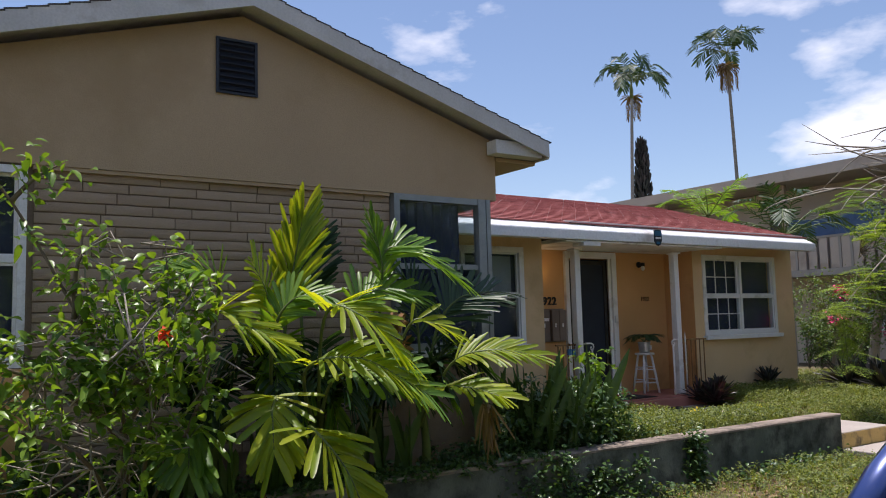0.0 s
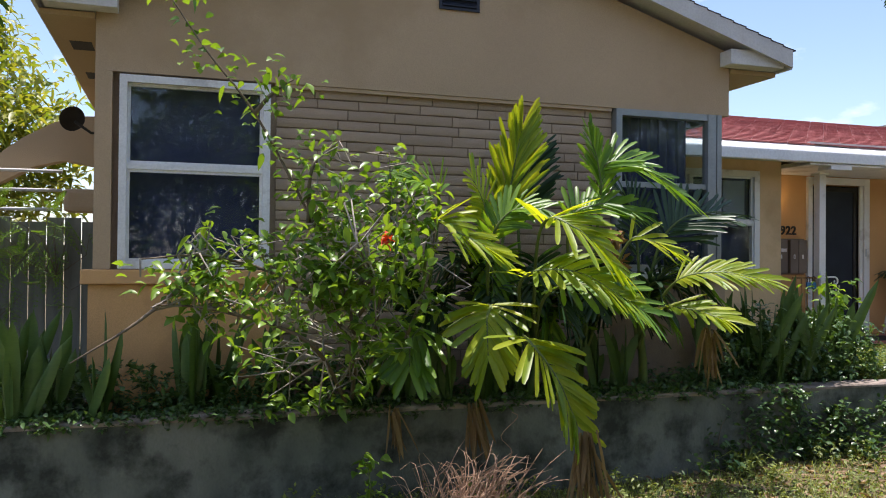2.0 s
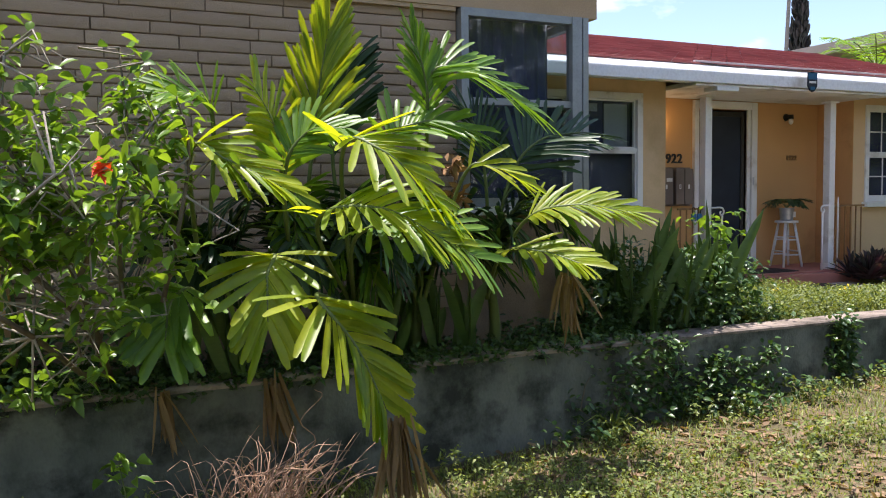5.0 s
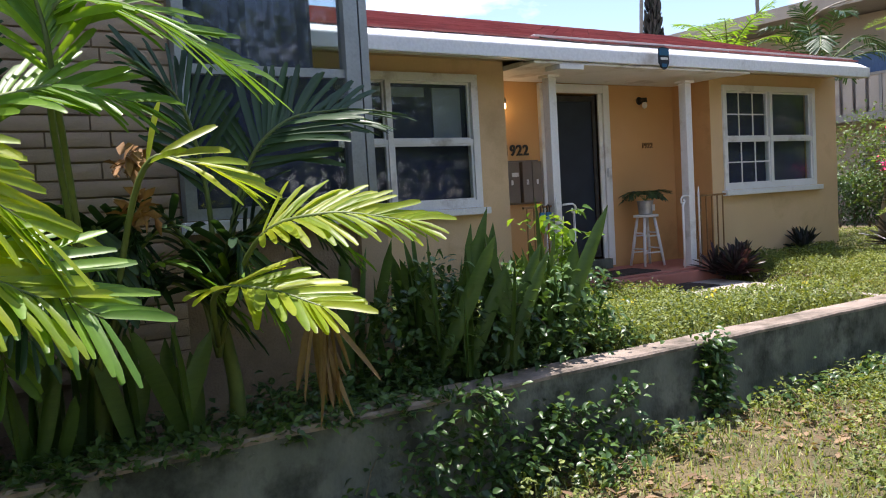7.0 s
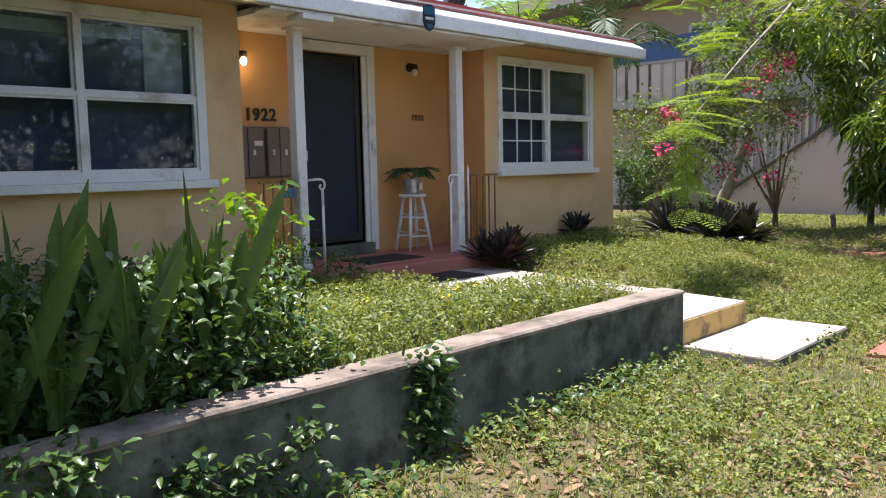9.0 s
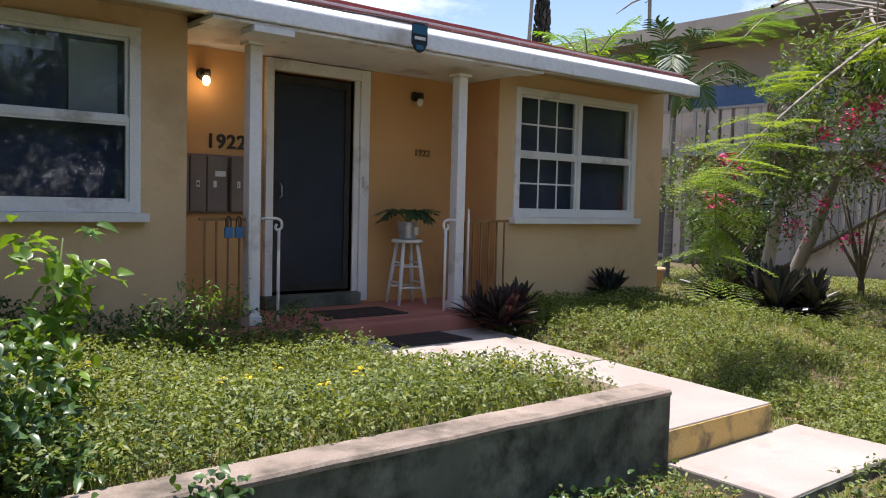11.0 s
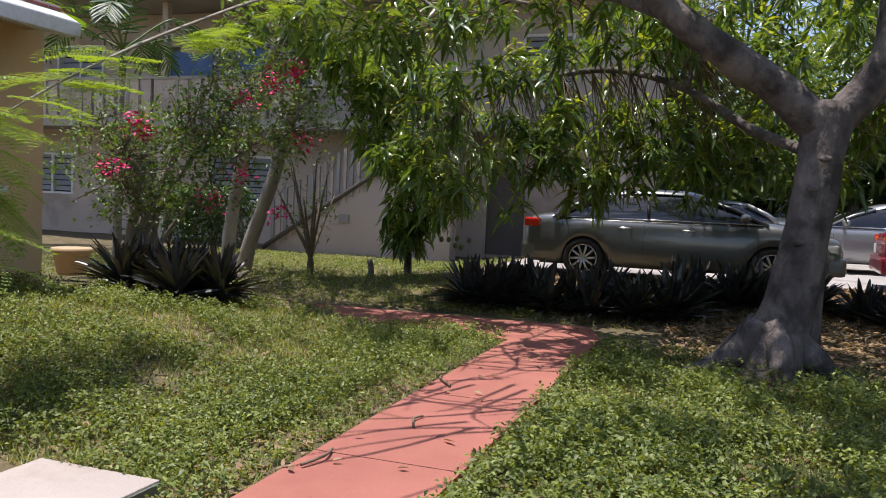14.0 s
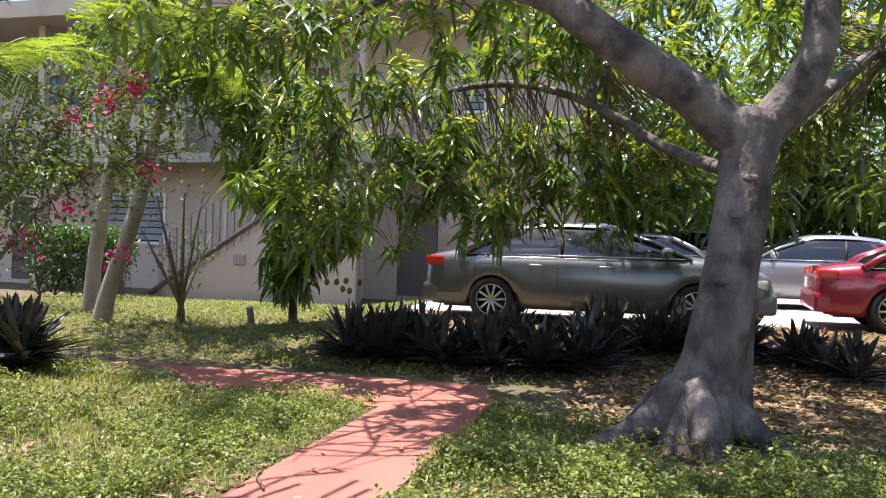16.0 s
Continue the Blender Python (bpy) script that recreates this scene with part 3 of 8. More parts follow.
def wing_roof():
    bm = bmesh.new()
    shingles = bmesh.new()
    y0, y1 = 5.95, 12.6
    for s in (-1, 1):
        x1 = RIDGE + s * (3.2 if s > 0 else 3.3)
        a = [(RIDGE, y0, roof_z(RIDGE) - 0.03), (x1, y0, roof_z(x1) - 0.03), (x1, y1, roof_z(x1) - 0.03), (RIDGE, y1, roof_z(RIDGE) - 0.03)]
        lo = [bm.verts.new((x, y, z - 0.10)) for x, y, z in a]
        hi = [bm.verts.new(p) for p in a]
        bm.faces.new(hi)
        bm.faces.new(lo[::-1])
        for i in range(4):
            bm.faces.new((lo[i], lo[(i + 1) % 4], hi[(i + 1) % 4], hi[i]))
        course = 0.14
        run = abs(x1 - RIDGE) + 0.03
        for k in range(int(run / course)):
            xa, xb = RIDGE + s * k * course, RIDGE + s * (k + 1.08) * course
            za, zb = roof_z(xa) - 0.027, roof_z(xb) - 0.012
            y = y0 - 0.03
            while y < y1:
                w = 0.33
                v = [shingles.verts.new(p) for p in ((xa, y, za), (xb, y, zb), (xb, y + w - 0.008, zb), (xa, y + w - 0.008, za), (xb, y, zb - 0.012), (xb, y + w - 0.008, zb - 0.012), (xa, y, za - 0.012))]
                shingles.faces.new(v[:4])
                shingles.faces.new((v[1], v[4], v[5], v[2]))
                shingles.faces.new((v[0], v[6], v[4], v[1]))
                y += w
    bmesh.ops.recalc_face_normals(bm, faces=bm.faces[:])
    part("roof_deck", bm, M_FASCIA, wing)
    part("roof_shingles", shingles, M_DARKROOF, wing, "dark asphalt shingles")
    for s in (-1, 1):
        x1 = RIDGE + s * (3.2 if s > 0 else 3.3)
        f = bmesh.new()
        p = [(RIDGE, roof_z(RIDGE) - 0.02), (x1, roof_z(x1) - 0.02), (x1, roof_z(x1) - 0.19), (RIDGE, roof_z(RIDGE) - 0.19)]
        a = [f.verts.new((x, y0 - 0.028, z)) for x, z in p]
        b = [f.verts.new((x, y0 - 0.002, z)) for x, z in p]
        f.faces.new(a)
        f.faces.new(b[::-1])
        for i in range(4):
            f.faces.new((a[i], a[(i + 1) % 4], b[(i + 1) % 4], b[i]))
        bmesh.ops.recalc_face_normals(f, faces=f.faces[:])
        part("rake_board", f, M_FASCIA, wing, "grey painted rake board")
        # boxed soffit under the eave, and beam end at the corner
        e0, e1 = (WX1 + 0.004, x1 - 0.01) if s > 0 else (x1 + 0.01, WX0 - 0.004)
        part("soffit", boxes((e0, e1, WY - 0.02, y1, roof_z(x1) - 0.235, roof_z(x1) - 0.195)), M_TAN, wing)
        part("eave_fascia", boxes((x1 - 0.008 if s > 0 else x1 - 0.018, x1 + 0.018 if s > 0 else x1 + 0.008, y0, y1, roof_z(x1) - 0.2, roof_z(x1) - 0.03)), M_FASCIA, wing)
        bx = (WX1 - 0.12, x1 - 0.05) if s > 0 else (x1 + 0.05, WX0 + 0.16)
        part("beam_end", boxes((bx[0], bx[1], y0 + 0.03, WY - 0.025, roof_z(x1) - 0.19, roof_z(x1) - 0.05), bevel=0.006), M_FASCIA, wing, "boxed eave return")
    for y in (6.9, 8.1, 9.3):
        v = boxes((WX0 - 0.27, WX0 - 0.10, y, y + 0.3, roof_z(-0.7) - 0.243, roof_z(-0.7) - 0.236))
        part("soffit_vent", v, M_IRON, wing, "dark square soffit vent")


wing_roof()


def louvre():
    v = thing("gable_vent", (2.55, WY, 3.7), "dark blue-grey louvred gable vent", "vent", kind="structure")
    x0, x1, z0, z1, y = 2.34, 2.70, 3.60, 4.08, WY
    part("frame", boxes((x0, x0 + 0.025, y - 0.02, y - 0.002, z0, z1), (x1 - 0.025, x1, y - 0.02, y - 0.002, z0, z1), (x0 + 0.025, x1 - 0.025, y - 0.02, y - 0.002, z0, z0 + 0.02), (x0 + 0.025, x1 - 0.025, y - 0.02, y - 0.002, z1 - 0.02, z1)), M_SIGNDARK, v)
    # near-black sheet painting the shade between the slats
    part("backing", boxes((x0 + 0.02, x1 - 0.02, y - 0.006, y - 0.003, z0 + 0.01, z1 - 0.01)), M_DARK, v)
    for k in range(8):
        z = z0 + 0.03 + k * 0.056
        bm = bmesh.new()
        p = [(x0 + 0.027, y - 0.03, z), (x1 - 0.027, y - 0.03, z), (x1 - 0.027, y - 0.007, z + 0.035), (x0 + 0.027, y - 0.007, z + 0.035)]
        a = [bm.verts.new(q) for q in p]
        b = [bm.verts.new((q[0], q[1], q[2] + 0.006)) for q in p]
        bm.faces.new(a[::-1])
        bm.faces.new(b)
        for i in range(4):
            bm.faces.new((a[i], a[(i + 1) % 4], b[(i + 1) % 4], b[i]))
        part("slat", bm, M_SIGNDARK, v)


louvre()


def window(name, label, x0, x1, z0, z1, y, cols, rail, grids=(), frame_mat=None, depth=0.09, blinds=(), sill=True, border=0.05, navy=False):
    """A hung window in a wall along x with its front at y: frame, mullions, sashes, panes, grids, sill, dark room behind."""
    fm = frame_mat or M_WHITE
    w = thing(name, ((x0 + x1) / 2, y, z0), label, "window", kind="structure")
    b = border
    part("window_frame", boxes((x0, x0 + b, y - 0.025, y + depth, z0, z1), (x1 - b, x1, y - 0.025, y + depth, z0, z1),
                               (x0 + b, x1 - b, y - 0.025, y + depth, z1 - b, z1), (x0 + b, x1 - b, y - 0.025, y + depth, z0, z0 + b)), fm, w)
    if sill:
        part("window_sill", boxes((x0 - 0.05, x1 + 0.05, y - 0.10, y + 0.0, z0 - 0.075, z0 - 0.003), bevel=0.008), fm, w)
    us = [x0 + b] + [c for c in cols] + [x1 - b]
    zr = z0 + (z1 - z0) * rail
    for c in cols:
        part("mullion", boxes((c - 0.03, c + 0.03, y - 0.02, y + depth - 0.01, z0 + b, z1 - b)), fm, w)
    for k, (a, c) in enumerate(zip(us, us[1:])):
        lo, hi = (a if k == 0 else a + 0.03), (c if k == len(us) - 2 else c - 0.03)
        part("meeting_rail", boxes((lo, hi, y - 0.012, y + 0.05, zr - 0.022, zr + 0.022)), fm, w)
        for q, (c0, c1) in enumerate(((z0 + b, zr - 0.022), (zr + 0.022, z1 - b))):
            yy = y + (0.0 if q == 0 else 0.025)
            s = 0.022
            part("sash", boxes((lo, lo + s, yy, yy + 0.03, c0, c1), (hi - s, hi, yy, yy + 0.03, c0, c1), (lo + s, hi - s, yy, yy + 0.03, c0, c0 + s), (lo + s, hi - s, yy, yy + 0.03, c1 - s, c1)), fm, w)
            g = part("pane", boxes((lo + s, hi - s, yy + 0.012, yy + 0.017, c0 + s, c1 - s)), M_GLASS, w)
            g.visible_shadow = False
            if k in grids:
                for f in (1 / 3, 2 / 3):
                    u = lo + s + (hi - lo - 2 * s) * f
                    part("muntin", boxes((u - 0.009, u + 0.009, yy + 0.003, yy + 0.011, c0 + s, c1 - s)), fm, w)
                v = (c0 + c1) / 2
                part("muntin", boxes((lo + s, hi - s, yy + 0.004, yy + 0.0105, v - 0.009, v + 0.009)), fm, w)
    if navy:
        part("curtain", boxes((x0 + 0.01, x1 - 0.01, y + 0.16, y + 0.17, z0 + 0.01, z1 - 0.01)), M_NAVY, w, "dark navy curtain")
    for (a, c, d, e) in blinds:
        part("blind", boxes((a, c, y + 0.135, y + 0.15, d, e)), M_BLIND, w, "pale blue-grey curtain")
    return w


window("window_1", "large white-framed window reflecting trees, in the wing", -0.16, 0.95, 1.395, 2.85, WY + 0.0, [], 0.53, frame_mat=M_WHITE, sill=False, border=0.055, navy=True)


def corner_window():
    w = thing("window_2", (4.6, WY, 1.39), "corner window with grey metal frame and a dark curtain inside", "window", kind="structure")
    y = WY
    m = M_GREYFRAME
    part("window_frame", boxes((4.03, 4.09, y - 0.02, y + 0.08, 1.39, 2.868), (4.09, 5.0, y - 0.02, y + 0.08, 2.81, 2.868), (4.09, 5.0, y - 0.02, y + 0.08, 1.39, 1.45)), m, w)
    part("corner_post", boxes((5.0, 5.09, y - 0.03, y + 0.06, 1.39, 2.868), (5.1, 5.15, y - 0.03, y + 0.06, 1.39, 2.868)), m, w)
    part("meeting_rail", boxes((4.09, 5.0, y + 0.0, y + 0.05, 2.16, 2.21)), m, w)
    for z0, z1 in ((1.45, 2.16), (2.21, 2.81)):
        part("pane", boxes((4.09, 5.0, y + 0.022, y + 0.027, z0, z1)), M_GLASS, w).visible_shadow = False
    part("side_frame", boxes((5.08, 5.15, y + 0.07, 7.7, 2.81, 2.868), (5.08, 5.15, y + 0.07, 7.7, 1.39, 1.45), (5.08, 5.15, y + 0.07, 7.64, 2.16, 2.21), (5.08, 5.15, 7.64, 7.7, 1.45, 2.81)), m, w)
    part("side_pane", boxes((5.11, 5.116, y + 0.07, 7.64, 1.45, 2.81)), M_GLASS, w).visible_shadow = False
    bm = bmesh.new()
    xs = np.linspace(4.08, 4.86, 32)
    lo = [bm.verts.new((x, y + 0.13 + 0.018 * math.sin(x * 62), 2.2)) for x in xs]
    hi = [bm.verts.new((x, y + 0.13 + 0.018 * math.sin(x * 62), 2.86)) for x in xs]
    for i in range(len(xs) - 1):
        bm.faces.new((lo[i], lo[i + 1], hi[i + 1], hi[i]))
    part("curtain", bm, M_NAVY, w, "dark navy curtain")
    part("lower_board", boxes((4.1, 4.99, y + 0.12, y + 0.14, 1.44, 2.18)), M_NAVY, w)
    part("window_sill", boxes((4.0, 5.2, y - 0.07, y + 0.0, 1.32, 1.385), bevel=0.008), M_WHITE, w)


corner_window()

# ---- main house with the porch ----
HY = 9.01
BACK = 9.65
main = thing("main_house", (10.0, 11.0, 0.0), "cream and orange stucco house with a red shingle roof and white fascia", "house", kind="structure")
part("front_wall", wall_bm("x", 4.6, 8.17, HY, HY + 0.2, -0.1, 3.05, [(5.6, 7.79, 1.355, 2.79)]), M_STUCCO, main)
part("front_wall", wall_bm("x", 11.64, 14.57, HY, HY + 0.2, -0.1, 3.05, [(11.88, 14.0, 1.355, 2.79)]), M_STUCCO, main)
part("porch_side_wall", wall_bm("y", HY + 0.21, BACK, 7.97, 8.17, -0.1, 3.05), M_ORANGE, main)
part("porch_side_wall", wall_bm("y", HY + 0.004, BACK, 11.634, 11.64, -0.1, 3.05), M_ORANGE, main)
part("porch_side_wall", wall_bm("y", HY + 0.21, BACK, 11.642, 11.84, -0.1, 3.05), M_ORANGE, main)
part("porch_back_wall", wall_bm("x", 7.97, 11.84, BACK + 0.004, BACK + 0.2, -0.1, 3.05, [(9.26, 10.19, 0.55, 2.72)]), M_ORANGE, main, "orange stucco wall of the porch")
part("end_wall", wall_bm("y", HY + 0.21, 15.8, 14.37, 14.57, -0.1, 3.05), M_ORANGE, main)
part("rear_wall", wall_bm("x", 5.0, 14.57, 15.81, 16.0, -0.1, 3.05), M_STUCCO, main)
# added near-black surfaces, their colour standing for the unlit rooms
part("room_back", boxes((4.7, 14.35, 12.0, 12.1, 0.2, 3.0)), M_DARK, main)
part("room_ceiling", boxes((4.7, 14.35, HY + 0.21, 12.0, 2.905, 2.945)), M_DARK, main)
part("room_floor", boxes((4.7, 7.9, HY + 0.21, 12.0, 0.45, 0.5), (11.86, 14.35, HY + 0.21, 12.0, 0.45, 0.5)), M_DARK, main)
part("porch_floor", boxes((8.18, 11.63, 8.64, BACK, -0.1, 0.42), bevel=0.015), M_PORCH, main, "red painted porch floor")
part("porch_floor_edge", boxes((8.5, 11.2, 8.5, 8.638, -0.1, 0.40), bevel=0.015), M_PORCH, main)

rng0 = random.Random(3)


def main_roof():
    y0, z0, pitch = 8.42, 3.14, 0.155
    x0, x1 = 4.9, 14.35
    bm = bmesh.new()
    box(bm, 4.9, x1 - 0.02, 8.46, 16.4, 2.95, 2.99)
    part("soffit", bm, M_TAN, main)
    f = boxes((x0, x1, 8.44, 8.475, 2.862, 2.97), bevel=0.006)
    part("fascia", f, M_FASCIA, main)
    f = boxes((x0, x1 + 0.05, 8.36, 8.435, 2.868, 3.01), bevel=0.012)
    part("gutter", f, M_ALU, main, "bright white metal drip edge")
    f = bmesh.new()
    a = [f.verts.new(p) for p in ((x0, 8.40, 3.011), (x1 + 0.05, 8.40, 3.011), (x1 + 0.05, 8.62, 3.125), (x0, 8.62, 3.125))]
    b = [f.verts.new((v.co.x, v.co.y, v.co.z + 0.012)) for v in a]
    f.faces.new(a[::-1])
    f.faces.new(b)
    for i in range(4):
        f.faces.new((a[i], a[(i + 1) % 4], b[(i + 1) % 4], b[i]))
    part("metal_flashing", f, M_ALU, main, "bright white metal flashing")
    f = boxes((8.3, x1 + 0.02, 8.60, 8.66, 3.11, 3.18), bevel=0.006)
    part("roof_edge_board", f, M_FASCIA, main)
    # red shingle roof with a gable end
    ridge_y, pitch = 12.2, 0.298
    ridge_z = 3.135 + pitch * (ridge_y - 8.6)
    bm = bmesh.new()
    p = [(5.0, 8.62, 3.13), (x1 + 0.1, 8.62, 3.13), (x1 + 0.1, 16.0, 2.97), (5.0, 16.0, 2.97), (5.0, ridge_y, ridge_z - 0.01), (x1 + 0.1, ridge_y, ridge_z - 0.01)]
    v = [bm.verts.new(q) for q in p]
    for q in ((0, 1, 5, 4), (1, 2, 5), (2, 3, 4, 5), (3, 0, 4), (3, 2, 1, 0)):
        bm.faces.new([v[i] for i in q])
    part("roof_deck", bm, M_FASCIA, main)
    sh = bmesh.new()
    n = int((ridge_y - 8.58) / 0.16)
    for k in range(n + 1):
        ya, yb = 8.58 + k * 0.16, 8.58 + (k + 1.05) * 0.16
        za, zb = 3.135 + pitch * (ya - 8.6) + 0.022, 3.135 + pitch * (yb - 8.6) + 0.008
        x = 4.9 + (k % 2) * 0.15
        end = x1 + 0.13
        while x < end:
            w = min(0.3, end - x)
            d = rng0.uniform(-0.004, 0.006)
            q = [sh.verts.new(c) for c in ((x, ya - d, za), (x + w - 0.006, ya - d, za), (x + w - 0.006, yb, zb), (x, yb, zb), (x, ya - d, za - 0.022), (x + w - 0.006, ya - d, za - 0.022))]
            sh.faces.new(q[:4])
            sh.faces.new((q[4], q[5], q[1], q[0]))
            x += 0.3
    part("roof_shingles", sh, M_RED, main, "faded red asphalt shingles")
    # porch canopy edge and ceiling
    part("porch_ceiling", boxes((8.18, 11.63, 8.66, BACK, 2.845, 2.9)), M_WHITE, main)
    part("porch_beam", boxes((8.12, 11.68, 8.40, 8.655, 2.835, 2.861), bevel=0.006), M_WHITE, main)
    part("porch_bracket", boxes((8.45, 8.8, 8.38, 8.62, 2.782, 2.833), bevel=0.006), M_WHITE, main)


main_roof()
window("window_3", "white-framed four-part window with dark panes", 5.6, 7.79, 1.355, 2.79, HY, [6.68], 0.5, border=0.085, blinds=((7.3, 7.66, 2.08, 2.66), (5.8, 7.2, 2.56, 2.66), (5.7, 7.7, 1.40, 1.46)), navy=True)
window("window_4", "white-framed window with small grid panes on one half", 11.88, 14.0, 1.355, 2.79, HY, [12.94], 0.49, border=0.075, grids=(0,), navy=True)


def post(x, y):
    p = thing("porch_post", (x, y, 0.42), "square white painted porch post on the red porch", "post", "porch posts")
    part("shaft", boxes((x - 0.055, x + 0.055, y - 0.055, y + 0.055, 0.42, 2.75), bevel=0.006), M_WHITE, p)
    part("base", boxes((x - 0.07, x + 0.07, y - 0.07, y + 0.07, 0.42, 0.50), bevel=0.006), M_WHITE, p)
    part("capital", boxes((x - 0.085, x + 0.085, y - 0.085, y + 0.085, 2.752, 2.78), bevel=0.006), M_WHITE, p)


post(8.65, 8.80)
post(10.90, 8.80)


def entrance():
    d = thing("door_1", (9.72, BACK, 0.55), "dark screened front door in a white frame, closed", "door", kind="structure")
    y = BACK
    part("door_leaf", boxes((9.29, 10.16, y + 0.03, y + 0.07, 0.58, 2.69), bevel=0.004), M_DOOR, d)
    part("screen_frame", boxes((9.29, 9.34, y + 0.012, y + 0.028, 0.58, 2.69), (10.10, 10.16, y + 0.012, y + 0.028, 0.58, 2.69), (9.34, 10.10, y + 0.012, y + 0.028, 2.62, 2.69), (9.34, 10.10, y + 0.012, y + 0.028, 0.58, 0.66)), M_IRON, d)
    part("door_frame", boxes((9.18, 9.26, y - 0.05, y + 0.1, 0.45, 2.83), (10.19, 10.25, y - 0.02, y + 0.1, 0.45, 2.72), (10.251, 10.36, y - 0.05, y + 0.003, 0.45, 2.83), (9.26, 10.25, y - 0.05, y + 0.1, 2.722, 2.83), bevel=0.004), M_WHITE, d)
    part("threshold", boxes((9.15, 10.24, y - 0.12, y + 0.1, 0.42, 0.55), bevel=0.006), M_OLDCONC, d)
    part("handle", tubes(([(9.36, y + 0.01, 1.5), (9.36, y - 0.03, 1.52), (9.36, y - 0.03, 1.62), (9.36, y + 0.01, 1.64)], 0.008)), M_STEEL, d)
    part("latch_plate", boxes((10.27, 10.30, y - 0.056, y - 0.051, 1.62, 1.74), bevel=0.002), M_STEEL, d)


entrance()


# ---- plants ----
rng = np.random.default_rng(7)
UPV = Vector((0, 0, 1))


def frond(palm, pts, material, n=20, length=0.42, width=0.06, name="frond", stalk=0.011, label="", spread=(66, 34), lift=0.10, start=0.22, tip=0.0, sag=(0.10, 0.42), sky=(0, 0, 1)):
    """A feather frond: a curved stalk with paired folded leaflets."""
    path = smooth_path(pts, 8)
    m = len(path)
    base, way, ups, lens, wids = [], [], [], [], []
    for k in range(n):
        s = start + (1 - start) * (k + 0.5) / n
        i = min(int(s * (m - 1)), m - 2)
        f = s * (m - 1) - i
        p = path[i].lerp(path[i + 1], f)
        t = (path[i + 1] - path[i]).normalized()
        side = t.cross(Vector(sky))
        if side.length < 0.2:
            side = t.cross(Vector((0.3, -0.95, 0)))
        side.normalize()
        up = side.cross(t).normalized()
        ang = radians(spread[0] + (spread[1] - spread[0]) * s) + rng.normal(0, 0.06)
        taper = max(tip * (0.75 + 0.25 * s), math.sin(math.pi * min(0.93, 0.2 + 0.68 * s)) ** 0.55)
        for sg in (-1, 1):
            w = t * math.cos(ang) + side * (sg * math.sin(ang)) + up * (lift + rng.normal(0, 0.06))
            base.append(p)
            way.append(w)
            ups.append(up + side * sg * -0.35 + Vector(rng.normal(0, 0.12, 3)))
            lens.append(length * taper * rng.uniform(0.88, 1.08))
            wids.append(width * (0.6 + 0.4 * taper) * rng.uniform(0.85, 1.15))
    arr = leaf_arrays(base, way, ups, np.array(lens), np.array(wids), PINNA, rng.uniform(*sag, len(base)), 0.2)
    ob = leafy(name, arr, material, palm, label)
    bm = bmesh.new()
    tube(bm, path, lerp_list([stalk * 1.3, stalk, stalk * 0.35], m), 6)
    part("stalk", bm, M_STALK, ob)
    return ob


